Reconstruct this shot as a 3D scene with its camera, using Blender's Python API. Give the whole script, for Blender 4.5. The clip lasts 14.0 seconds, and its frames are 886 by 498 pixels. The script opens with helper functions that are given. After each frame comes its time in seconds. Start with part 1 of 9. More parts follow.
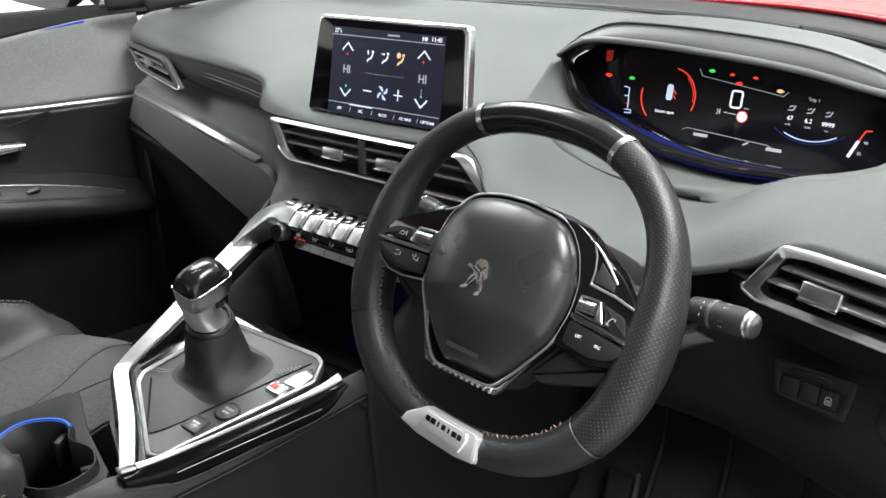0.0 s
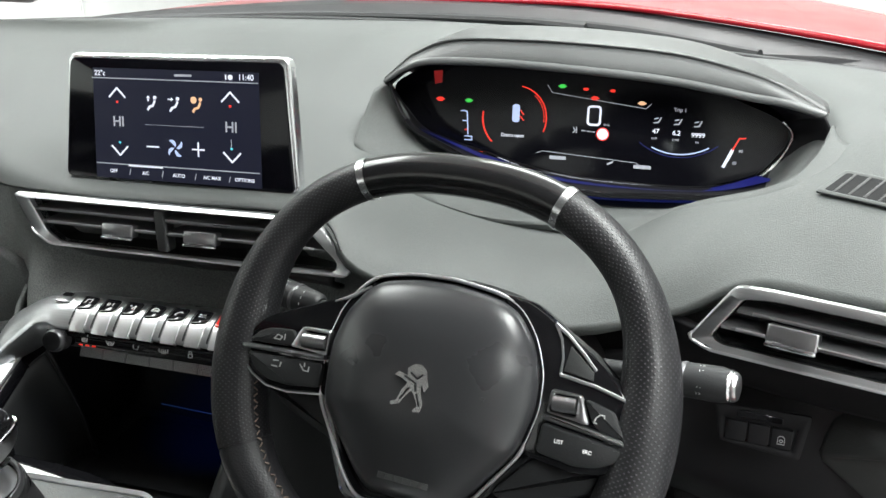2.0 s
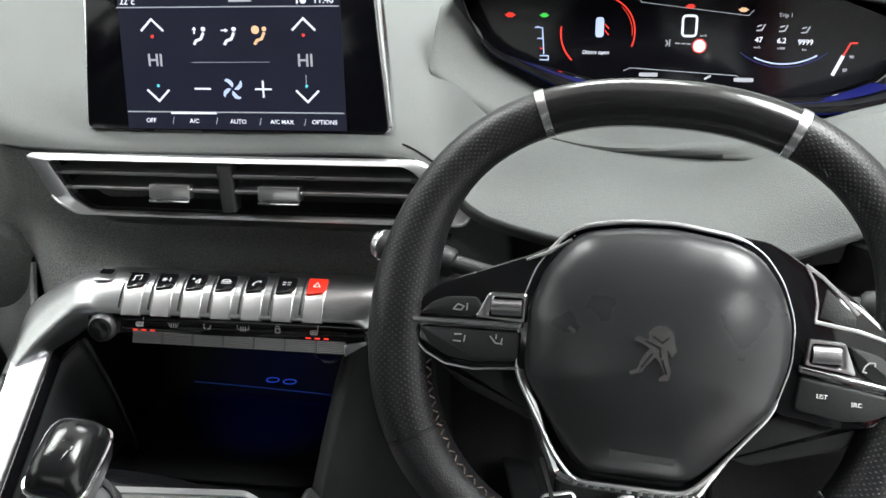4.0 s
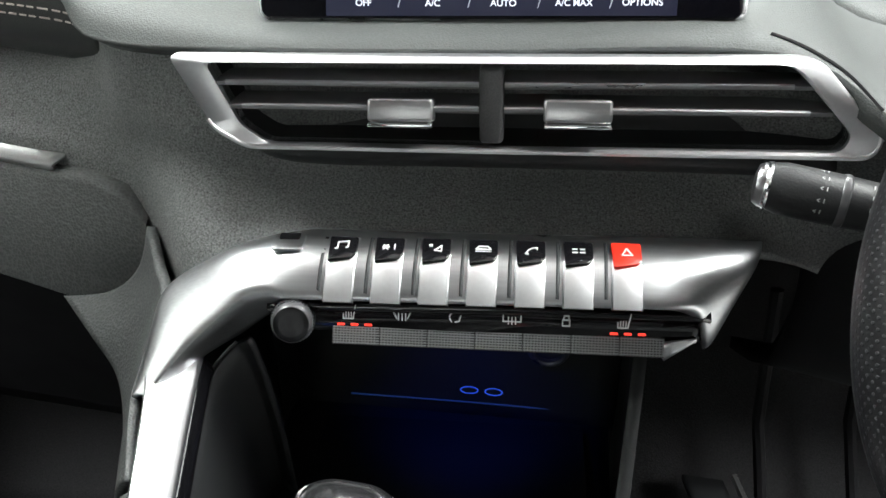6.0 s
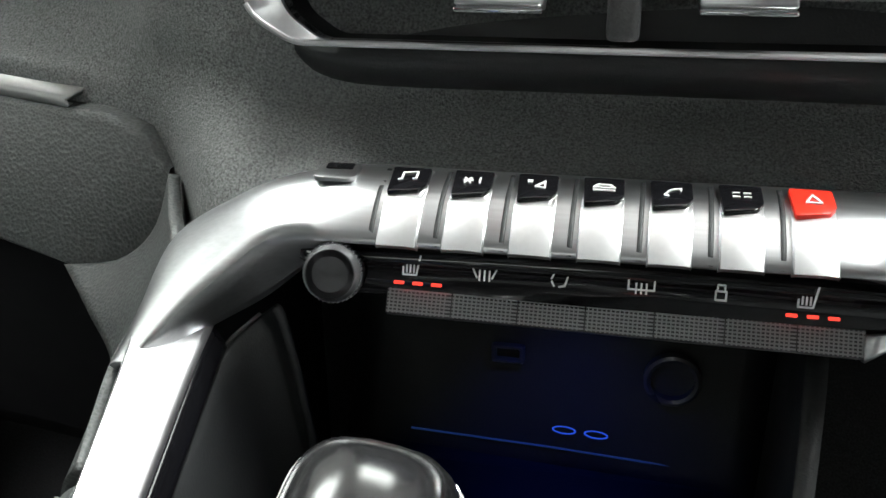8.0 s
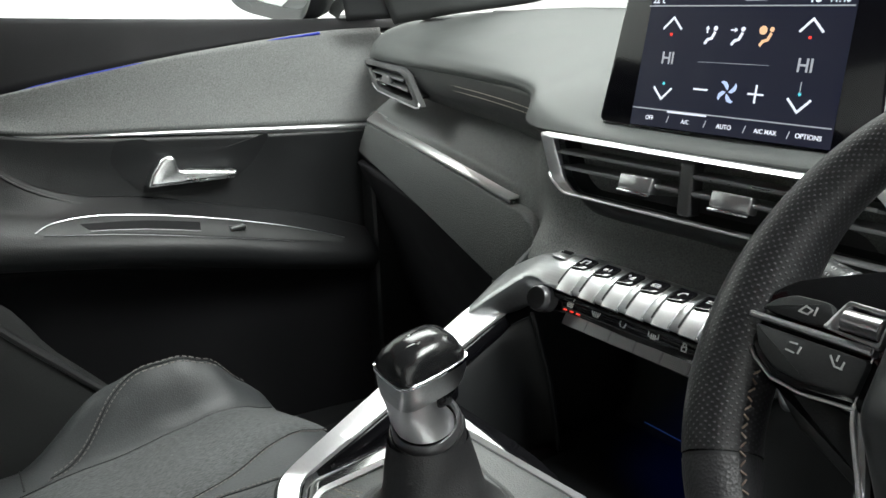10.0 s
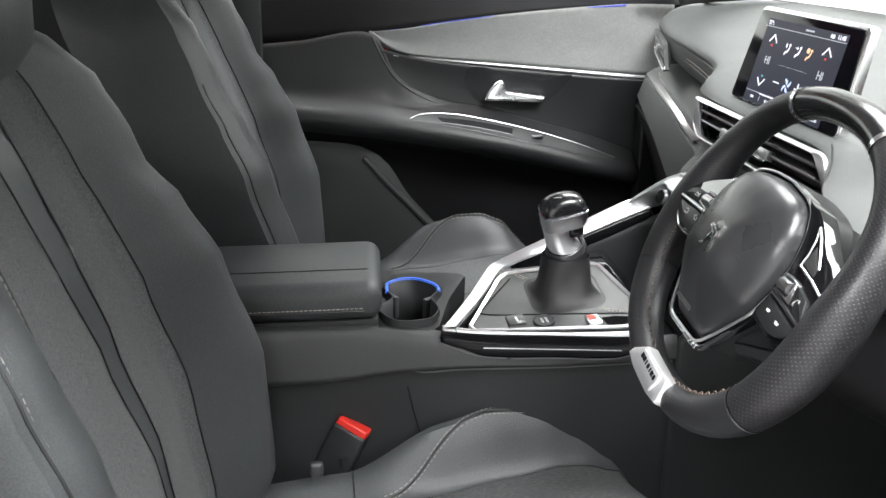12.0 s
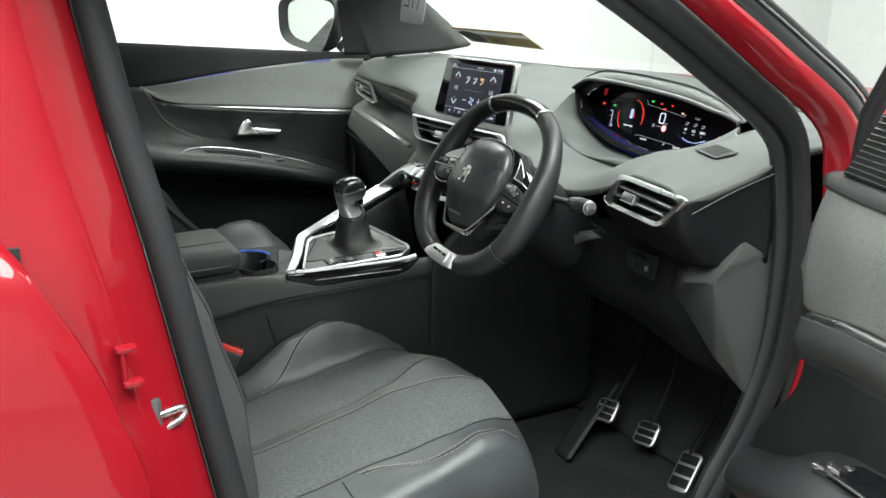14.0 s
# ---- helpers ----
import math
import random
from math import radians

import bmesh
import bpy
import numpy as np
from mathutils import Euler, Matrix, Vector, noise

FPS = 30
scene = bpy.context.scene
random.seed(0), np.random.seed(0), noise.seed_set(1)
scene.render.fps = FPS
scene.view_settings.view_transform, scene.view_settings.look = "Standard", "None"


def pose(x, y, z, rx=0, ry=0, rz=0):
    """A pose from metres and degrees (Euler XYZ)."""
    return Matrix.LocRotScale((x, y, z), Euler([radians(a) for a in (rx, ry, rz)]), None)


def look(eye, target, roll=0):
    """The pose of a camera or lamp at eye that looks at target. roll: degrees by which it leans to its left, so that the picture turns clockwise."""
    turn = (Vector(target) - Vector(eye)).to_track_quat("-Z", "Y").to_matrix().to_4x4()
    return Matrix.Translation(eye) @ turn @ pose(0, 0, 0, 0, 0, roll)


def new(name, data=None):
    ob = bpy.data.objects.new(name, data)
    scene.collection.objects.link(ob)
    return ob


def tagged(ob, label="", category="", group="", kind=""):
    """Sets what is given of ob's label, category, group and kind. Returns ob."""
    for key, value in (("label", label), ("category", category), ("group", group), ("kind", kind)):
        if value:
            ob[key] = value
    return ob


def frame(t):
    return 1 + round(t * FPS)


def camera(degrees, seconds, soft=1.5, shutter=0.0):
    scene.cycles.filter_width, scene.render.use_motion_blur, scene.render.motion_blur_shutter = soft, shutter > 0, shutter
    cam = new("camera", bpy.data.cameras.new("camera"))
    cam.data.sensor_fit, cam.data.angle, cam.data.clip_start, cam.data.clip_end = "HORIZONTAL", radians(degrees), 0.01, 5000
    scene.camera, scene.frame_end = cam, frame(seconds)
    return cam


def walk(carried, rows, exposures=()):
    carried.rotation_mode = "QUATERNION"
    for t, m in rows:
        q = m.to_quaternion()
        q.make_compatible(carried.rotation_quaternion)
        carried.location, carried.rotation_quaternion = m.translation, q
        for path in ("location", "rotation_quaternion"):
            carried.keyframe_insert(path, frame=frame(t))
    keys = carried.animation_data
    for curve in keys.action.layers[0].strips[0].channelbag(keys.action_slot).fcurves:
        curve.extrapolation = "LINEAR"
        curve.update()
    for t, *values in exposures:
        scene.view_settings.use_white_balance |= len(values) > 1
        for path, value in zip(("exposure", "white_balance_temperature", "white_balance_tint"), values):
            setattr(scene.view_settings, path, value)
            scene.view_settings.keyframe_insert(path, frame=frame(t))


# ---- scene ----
cam = camera(52.0, 14.0)
PATH = [
    (0, (0.807, -0.804, 1.323), (-0.408, 0.589, 0.559), -2.2),
    (0.5, (0.754, -0.78, 1.324), (-0.356, 0.693, 0.551), -1.9),
    (1, (0.689, -0.768, 1.324), (-0.261, 0.826, 0.577), -0.9),
    (1.5, (0.611, -0.745, 1.33), (-0.137, 0.961, 0.602), -1.5),
    (2, (0.555, -0.728, 1.331), (-0.072, 0.993, 0.528), -2.6),
    (2.2, (0.537, -0.726, 1.333), (-0.039, 0.997, 0.498), -3.5),
    (4.3, (0.241, -0.668, 1.31), (-0.044, 1.052, 0.33), -2.5),
    (4.5, (0.198, -0.645, 1.295), (-0.081, 1.078, 0.318), -2.6),
    (5, (0.106, -0.59, 1.254), (-0.161, 1.187, 0.378), -2.8),
    (5.5, (0.044, -0.53, 1.231), (-0.178, 1.24, 0.326), -2.8),
    (6, (0.029, -0.501, 1.178), (-0.172, 1.215, 0.171), -1.6),
    (6.5, (0.018, -0.472, 1.115), (-0.167, 1.279, 0.167), -1.5),
    (7, (-0.013, -0.418, 1.057), (-0.183, 1.39, 0.219), -1.4),
    (7.2, (-0.022, -0.399, 1.036), (-0.166, 1.426, 0.23), -1.1),
    (9.3, (0.254, -0.514, 1.076), (-0.993, 0.915, 0.44), -0.5),
    (9.5, (0.317, -0.541, 1.108), (-1.041, 0.802, 0.513), -0.7),
    (10, (0.478, -0.589, 1.161), (-1.11, 0.487, 0.594), -2.0),
    (10.5, (0.631, -0.616, 1.201), (-1.114, 0.207, 0.675), -1.1),
    (11, (0.772, -0.617, 1.226), (-1.057, -0.001, 0.702), 0.0),
    (11.5, (0.932, -0.599, 1.248), (-0.954, -0.202, 0.714), 0.6),
    (12, (1.092, -0.604, 1.266), (-0.76, -0.308, 0.572), 1.5),
    (12.5, (1.225, -0.667, 1.282), (-0.56, -0.208, 0.505), 0.3),
    (13, (1.354, -0.802, 1.28), (-0.358, -0.057, 0.562), -0.8),
    (13.5, (1.486, -0.938, 1.282), (-0.173, 0.001, 0.677), 0.9),
    (14, (1.632, -1.115, 1.304), (0.023, -0.064, 0.75), 1.5),
]
walk(cam, [(t, look(eye, target, roll)) for t, eye, target, roll in PATH],
     exposures=((0, 0.22, 6500, 12), (1.0, 0.16, 6500, 11), (1.6, 0.12, 6500, 12), (2.2, 0.12, 6500, 13), (4.3, 0.3, 6500, 14), (5, 0.38, 6500, 14), (6.5, 0.85, 6500, 12), (7.2, 0.85, 6500, 11), (9.3, 0.45, 6500, 11), (10, 0.12, 6500, 11),
                (10.5, -0.22, 6500, 12), (11.3, -0.12, 6500, 14), (12, 0.58, 6500, 17), (12.6, 0.78, 6500, 16), (13.2, 0.66, 6500, 13), (13.6, 0.32, 6500, 9), (14, -0.06, 6500, 8)))

import mathutils

# ---- world, lamps ----
world = bpy.data.worlds.new("hall_light")
world.use_nodes = True
world.node_tree.nodes["Background"].inputs[0].default_value = (0.9, 0.95, 1.0, 1)
world.node_tree.nodes["Background"].inputs[1].default_value = 0.25
scene.world = world
scene.view_settings.exposure = 0.0


def area_lamp(name, x, y, z, sx, sy, watts, colour=(1.0, 0.98, 0.95), aim=None):
    la = bpy.data.lights.new(name, "AREA")
    la.shape, la.size, la.size_y, la.energy, la.color = "RECTANGLE", sx, sy, watts, colour
    ob = new(name, la)
    ob.matrix_basis = look((x, y, z), aim or (x, y + 0.001, z - 1))
    return ob


for lx, ly, watts in ((2.5, -2.4, 400), (2.1, 0.3, 330), (-2.2, -2.2, 210), (-2.2, 1.2, 190), (0.2, 3.6, 190), (0.2, -4.2, 300)):
    area_lamp("ceiling_lamp", lx, ly, 3.9, 1.6, 2.2, watts, (0.955, 1.0, 0.965))

bl = bpy.data.lights.new("bin_lamp", "SPOT")
bl.energy, bl.color, bl.spot_size, bl.spot_blend, bl.shadow_soft_size = 0.22, (0.03, 0.09, 1.0), radians(75), 1.0, 0.006
new("bin_lamp", bl).matrix_basis = look((-0.02, -0.01, 0.85), (-0.015, 0.045, 0.70))

# ---- materials ----


def mat(name, base, rough=0.5, metal=0.0, grain=0.0, scale=400.0, bump=0.0, spec=0.5, coat=0.0, kind="noise", vary=0.12, sheen=0.0):
    """A principled surface with tonal variation at two scales and a fine relief."""
    m = bpy.data.materials.new(name)
    m.use_nodes = True
    nt = m.node_tree
    b = nt.nodes["Principled BSDF"]
    b.inputs["Roughness"].default_value, b.inputs["Metallic"].default_value = rough, metal
    b.inputs["Specular IOR Level"].default_value = spec
    b.inputs["Coat Weight"].default_value = coat
    b.inputs["Sheen Weight"].default_value = sheen
    co = nt.nodes.new("ShaderNodeTexCoord")
    big = nt.nodes.new("ShaderNodeTexNoise")
    big.inputs["Scale"].default_value, big.inputs["Detail"].default_value = 7.0, 6.0
    nt.links.new(co.outputs["Object"], big.inputs["Vector"])
    ramp = nt.nodes.new("ShaderNodeMapRange")
    ramp.inputs["From Min"].default_value, ramp.inputs["From Max"].default_value = 0.3, 0.7
    ramp.inputs["To Min"].default_value, ramp.inputs["To Max"].default_value = 1 - vary, 1 + vary
    nt.links.new(big.outputs["Fac"], ramp.inputs["Value"])
    if kind == "cell":
        fine = nt.nodes.new("ShaderNodeTexVoronoi")
        fine.inputs["Scale"].default_value = scale
        fine_out = fine.outputs["Distance"]
    elif kind == "dots":
        fine = nt.nodes.new("ShaderNodeTexVoronoi")
        fine.voronoi_dimensions = "2D"
        fine.inputs["Scale"].default_value, fine.inputs["Randomness"].default_value = scale, 0.0
        # Perforations are coloured paler than the leather, for the glint on their rims.
        hole_glint = nt.nodes.new("ShaderNodeMapRange")
        hole_glint.inputs["From Min"].default_value, hole_glint.inputs["From Max"].default_value = 0.16, 0.26
        hole_glint.inputs["To Min"].default_value, hole_glint.inputs["To Max"].default_value = 0.75, 0.42
        nt.links.new(fine.outputs["Distance"], hole_glint.inputs["Value"])
        fine_out = hole_glint.outputs[0]
    else:
        fine = nt.nodes.new("ShaderNodeTexNoise")
        fine.inputs["Scale"].default_value, fine.inputs["Detail"].default_value = scale, 3.0
        fine_out = fine.outputs["Fac"]
    src = co.outputs["UV"] if kind == "dots" else co.outputs["Object"]
    if kind == "dots":
        mp = nt.nodes.new("ShaderNodeMapping")
        mp.inputs["Rotation"].default_value = (0, 0, radians(45))
        nt.links.new(src, mp.inputs["Vector"])
        src = mp.outputs["Vector"]
    if kind == "weave":
        mp = nt.nodes.new("ShaderNodeMapping")
        mp.inputs["Scale"].default_value = (1.0, 0.22, 0.6)
        nt.links.new(src, mp.inputs["Vector"])
        src = mp.outputs["Vector"]
    if kind == "brushed":
        mp = nt.nodes.new("ShaderNodeMapping")
        mp.inputs["Scale"].default_value = (0.03, 1.0, 1.0)
        nt.links.new(src, mp.inputs["Vector"])
        src = mp.outputs["Vector"]
    nt.links.new(src, fine.inputs["Vector"])
    fr = nt.nodes.new("ShaderNodeMapRange")
    fr.inputs["From Min"].default_value, fr.inputs["From Max"].default_value = 0.25, 0.75
    fr.inputs["To Min"].default_value, fr.inputs["To Max"].default_value = 1 - grain, 1 + grain
    nt.links.new(fine_out, fr.inputs["Value"])
    mul = nt.nodes.new("ShaderNodeMath")
    mul.operation = "MULTIPLY"
    nt.links.new(ramp.outputs[0], mul.inputs[0])
    nt.links.new(fr.outputs[0], mul.inputs[1])
    col = nt.nodes.new("ShaderNodeVectorMath")
    col.operation = "SCALE"
    col.inputs[0].default_value = base
    nt.links.new(mul.outputs[0], col.inputs["Scale"])
    nt.links.new(col.outputs[0], b.inputs["Base Color"])
    rr = nt.nodes.new("ShaderNodeMapRange")
    rr.inputs["From Min"].default_value, rr.inputs["From Max"].default_value = 0.3, 0.7
    rr.inputs["To Min"].default_value, rr.inputs["To Max"].default_value = max(rough * 0.85, 0.02), min(rough * 1.15, 1)
    nt.links.new(big.outputs["Fac"], rr.inputs["Value"])
    nt.links.new(rr.outputs[0], b.inputs["Roughness"])
    if bump:
        bp = nt.nodes.new("ShaderNodeBump")
        bp.inputs["Strength"].default_value, bp.inputs["Distance"].default_value = bump, 0.0006
        nt.links.new(fine_out, bp.inputs["Height"])
        nt.links.new(bp.outputs[0], b.inputs["Normal"])
    return m


def glow(name, colour, strength):
    m = bpy.data.materials.new(name)
    m.use_nodes = True
    b = m.node_tree.nodes["Principled BSDF"]
    b.inputs["Base Color"].default_value = (*[c * 0.3 for c in colour], 1)
    b.inputs["Emission Color"].default_value = (*colour, 1)
    b.inputs["Emission Strength"].default_value = strength
    return m


def pane(name, tint=(0.96, 0.99, 0.97), gloss=1.0):
    """Clear sheet glass: see-through, with a Fresnel reflection."""
    m = bpy.data.materials.new(name)
    m.use_nodes = True
    nt = m.node_tree
    nt.nodes.remove(nt.nodes["Principled BSDF"])
    out = nt.nodes["Material Output"]
    tr, gl, mx, lw, pw, ml = (nt.nodes.new("ShaderNode" + k) for k in ("BsdfTransparent", "BsdfGlossy", "MixShader", "LayerWeight", "Math", "Math"))
    tr.inputs[0].default_value = (*tint, 1)
    gl.inputs["Roughness"].default_value = 0.02
    lw.inputs["Blend"].default_value = 0.5
    pw.operation, ml.operation = "POWER", "MULTIPLY_ADD"
    pw.inputs[1].default_value, ml.inputs[1].default_value, ml.inputs[2].default_value = 5.0, 0.35, 0.012
    nt.links.new(lw.outputs["Facing"], pw.inputs[0])
    nt.links.new(pw.outputs[0], ml.inputs[0])
    nt.links.new(ml.outputs[0], mx.inputs[0])
    nt.links.new(tr.outputs[0], mx.inputs[1])
    nt.links.new(gl.outputs[0], mx.inputs[2])
    nt.links.new(mx.outputs[0], out.inputs[0])
    return m


M_DASH = mat("dash_soft_plastic", (0.078, 0.084, 0.082), 0.55, spec=0.3, grain=0.10, scale=900, bump=0.35, kind="cell")
M_PAD = mat("dark_soft_plastic", (0.035, 0.037, 0.037), 0.5, grain=0.12, scale=900, bump=0.35, kind="cell")
M_TWEED = mat("grey_tweed_trim", (0.120, 0.126, 0.123), 0.62, grain=0.75, scale=820, bump=1.0, kind="noise")
M_BLACK = mat("matt_black_plastic", (0.017, 0.018, 0.019), 0.48, spec=0.35, grain=0.15, scale=800, bump=0.25)
M_PLATE = mat("charcoal_plate_leather", (0.070, 0.073, 0.073), 0.48, grain=0.15, scale=700, bump=0.35, kind="cell")
M_KNEE = mat("grained_knee_pad", (0.064, 0.068, 0.067), 0.5, spec=0.35, grain=0.22, scale=520, bump=0.6, kind="cell")
M_GREY = mat("charcoal_plastic", (0.045, 0.046, 0.047), 0.48, grain=0.12, scale=900, bump=0.3, kind="cell")
M_GLOSS = mat("gloss_black_plastic", (0.006, 0.006, 0.007), 0.08, coat=0.4, vary=0.05)
M_PIANO = mat("dark_gloss_inlay", (0.005, 0.005, 0.006), 0.12, spec=0.14, vary=0.05)
M_LEATHER = mat("black_leather", (0.015, 0.015, 0.017), 0.44, grain=0.15, scale=600, bump=0.4, kind="cell")
M_PERF = mat("perforated_black_leather", (0.015, 0.015, 0.017), 0.40, grain=1.25, scale=340, bump=0.7, kind="dots")
M_EMBLEM = mat("polished_emblem_metal", (0.66, 0.66, 0.66), 0.26, 1.0, vary=0.05)
M_LIP = mat("smooth_hood_lip", (0.085, 0.089, 0.089), 0.38, grain=0.06, scale=900, bump=0.15, kind="cell")
M_HOOD = mat("charcoal_hood_plastic", (0.054, 0.057, 0.057), 0.42, grain=0.1, scale=900, bump=0.3, kind="cell")
M_DEEP = mat("deep_black_plastic", (0.008, 0.008, 0.009), 0.6, spec=0.15, grain=0.15, scale=800, bump=0.25)
M_BEZELCAST = glow("bezel_blue_cast", (0.008, 0.014, 0.2), 0.35)
M_COVER = mat("grained_airbag_plastic", (0.030, 0.031, 0.033), 0.30, grain=0.06, scale=1400, bump=0.08, kind="cell", vary=0.02)
M_RIMTOP = mat("satin_black_rim", (0.012, 0.012, 0.013), 0.22, vary=0.06, coat=0.2)
M_SPUN = mat("spun_dark_metal", (0.035, 0.035, 0.037), 0.30, 1.0, vary=0.04)
spun = M_SPUN.node_tree.nodes["Principled BSDF"]
spun.inputs["Anisotropic"].default_value = 0.92
tan_ = M_SPUN.node_tree.nodes.new("ShaderNodeTangent")
tan_.direction_type, tan_.axis = "RADIAL", "Z"
M_SPUN.node_tree.links.new(tan_.outputs[0], spun.inputs["Tangent"])
M_KNOB = mat("black_knob_plastic", (0.012, 0.012, 0.013), 0.20, vary=0.06)
M_LEDGE = mat("dark_satin_ledge", (0.58, 0.585, 0.58), 0.36, 0.95, grain=0.04, vary=0.05)
M_BOOT = mat("soft_black_boot_leather", (0.010, 0.010, 0.011), 0.55, grain=0.2, scale=700, bump=0.35, kind="cell")
M_RAIL = mat("satin_chrome_rail", (0.78, 0.78, 0.80), 0.36, 1.0, grain=0.03, vary=0.04)
M_BADGE = mat("frosted_badge_metal", (0.86, 0.86, 0.87), 0.52, 0.9, grain=0.03, vary=0.03)
M_TAB = mat("satin_grey_tab", (0.42, 0.42, 0.43), 0.32, 1.0, grain=0.04, vary=0.05)
M_SLAT = mat("satin_dark_slat", (0.20, 0.20, 0.205), 0.34, 0.4, grain=0.04, vary=0.05)
M_SEAT = mat("grey_black_seat_leather", (0.047, 0.051, 0.053), 0.46, grain=0.12, scale=500, bump=0.35, kind="cell")
M_FABRIC = mat("dark_grey_woven_fabric", (0.064, 0.068, 0.069), 0.9, grain=0.60, scale=700, bump=0.6, kind="weave", sheen=0.04)
M_CHROME = mat("satin_chrome", (0.84, 0.85, 0.86), 0.26, 1.0, grain=0.03, vary=0.05)
M_BRIGHT = mat("bright_chrome", (0.86, 0.87, 0.88), 0.08, 1.0, vary=0.03)
M_BRUSH = mat("brushed_aluminium", (0.50, 0.51, 0.52), 0.3, 1.0, grain=0.08, scale=600, kind="brushed", vary=0.06)
M_CARPET = mat("black_carpet", (0.020, 0.020, 0.021), 0.95, spec=0.1, grain=0.5, scale=500, bump=0.8)
M_RED = mat("metallic_red_paint", (0.205, 0.0035, 0.009), 0.40, 0.0, grain=0.08, scale=2500, spec=0.12, coat=0.55, vary=0.04)
M_RUBBER = mat("black_rubber", (0.013, 0.014, 0.015), 0.6, spec=0.2, grain=0.1, scale=600, bump=0.2)
M_STITCH = mat("pale_thread", (0.42, 0.38, 0.34), 0.8, grain=0.2)
M_STITCH3 = mat("grey_thread", (0.20, 0.19, 0.18), 0.8, grain=0.2)
M_STITCH2 = mat("brown_thread", (0.20, 0.15, 0.12), 0.8, grain=0.2)
M_GREY2 = mat("dark_metallic_plastic", (0.10, 0.10, 0.105), 0.32, 0.6, grain=0.05)
M_KEY = mat("polished_key_metal", (0.86, 0.87, 0.88), 0.32, 1.0, grain=0.03, vary=0.03)
M_BLUEPL = mat("blue_plastic", (0.03, 0.06, 0.25), 0.25, vary=0.05)
M_LEATHER2 = mat("dark_door_leather", (0.017, 0.018, 0.019), 0.45, grain=0.12, scale=600, bump=0.35, kind="cell")
M_BLUEDIM = glow("dim_blue_line", (0.010, 0.022, 0.32), 0.15)
M_SHELF = glow("dim_shelf_blue", (0.03, 0.12, 0.5), 0.07)
M_USB = glow("dim_usb_blue", (0.03, 0.12, 0.9), 0.32)
M_DOORBLUE = glow("dim_blue_strip", (0.02, 0.05, 0.6), 0.35)
M_WHITE = mat("white_wall_paint", (0.66, 0.67, 0.66), 0.7, grain=0.02, vary=0.03)
M_CEIL = mat("white_ceiling", (0.72, 0.72, 0.72), 0.9, vary=0.03)
M_FLOOR = mat("grey_hall_floor", (0.30, 0.30, 0.295), 0.35, grain=0.08, scale=60, vary=0.1)
M_HEAD = mat("dark_headlining", (0.20, 0.20, 0.20), 0.95, grain=0.15, scale=700)
M_GLASS = pane("window_glass")
M_MIRROR = mat("mirror_glass", (0.9, 0.92, 0.92), 0.01, 1.0, vary=0.01)
M_DISPLAY = mat("display_glass", (0.004, 0.004, 0.006), 0.10, spec=0.25, vary=0.02)
M_SCREEN = glow("lit_screen_background", (0.003, 0.004, 0.016), 1.0)
M_LIT = glow("lit_white", (0.85, 0.9, 1.0), 0.85)
M_DIM = glow("lit_dim_white", (0.6, 0.64, 0.7), 0.5)
M_LRED = glow("lit_red", (1.0, 0.05, 0.03), 0.9)
M_LRED2 = glow("lit_dim_red", (0.5, 0.02, 0.02), 0.3)
M_LGREEN = glow("lit_green", (0.06, 0.7, 0.1), 0.8)
M_LAMBER = glow("lit_amber", (1.0, 0.62, 0.35), 0.8)
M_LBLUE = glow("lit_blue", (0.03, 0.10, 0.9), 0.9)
M_CUPBLUE = glow("lit_cup_ring_blue", (0.05, 0.20, 1.0), 0.6)
M_LCYAN = glow("lit_cyan", (0.1, 0.7, 0.8), 0.8)
M_LICE = glow("lit_pale_blue", (0.55, 0.68, 1.0), 0.8)
M_HAZARD = mat("red_hazard_button", (0.75, 0.03, 0.015), 0.3, vary=0.04)
M_PRINT = mat("white_print", (0.75, 0.75, 0.75), 0.5, vary=0.02)
M_PRINT2 = mat("grey_print", (0.42, 0.42, 0.42), 0.5, vary=0.02)
M_BUCKLE = mat("red_buckle_plastic", (0.65, 0.03, 0.02), 0.35, vary=0.05)
M_PAPER = mat("grey_paper_tag", (0.42, 0.41, 0.44), 0.8, vary=0.05)
M_CARD = mat("brown_card", (0.30, 0.22, 0.11), 0.7, grain=0.1, scale=90, vary=0.2)
M_CARD2 = mat("tan_card", (0.42, 0.34, 0.20), 0.7, grain=0.1, scale=90, vary=0.15)

# ---- building helpers ----
WORLD = {}
ID = Matrix.Identity(4)


def thing(name, label, category, at=(0, 0, 0), group="", kind=""):
    ob = new(name)
    ob.empty_display_size = 0.02
    ob.matrix_basis = Matrix.Translation(at)
    WORLD[ob] = Matrix.Translation(at)
    return tagged(ob, label, category, group, kind)


def put(name, me, material, parent=None, label="", m=None):
    ob = new(name, me)
    if not me.materials:
        me.materials.append(material)
    m = m or ID
    WORLD[ob] = m.copy()
    if parent is not None:
        ob.parent = parent
        ob.matrix_parent_inverse = WORLD[parent].inverted()
    ob.matrix_basis = m
    return tagged(ob, label)


def part(name, bm, material, parent=None, label="", m=None, smooth=True, solid=0.0):
    bmesh.ops.recalc_face_normals(bm, faces=bm.faces)
    me = bpy.data.meshes.new(name)
    bm.to_mesh(me)
    bm.free()
    if smooth:
        me.polygons.foreach_set("use_smooth", [True] * len(me.polygons))
        me.set_sharp_from_angle(angle=radians(38))
    ob = put(name, me, material, parent, label, m)
    if solid:
        mod = ob.modifiers.new("thickness", "SOLIDIFY")
        mod.thickness, mod.offset = abs(solid), -1 if solid > 0 else 1
    return ob


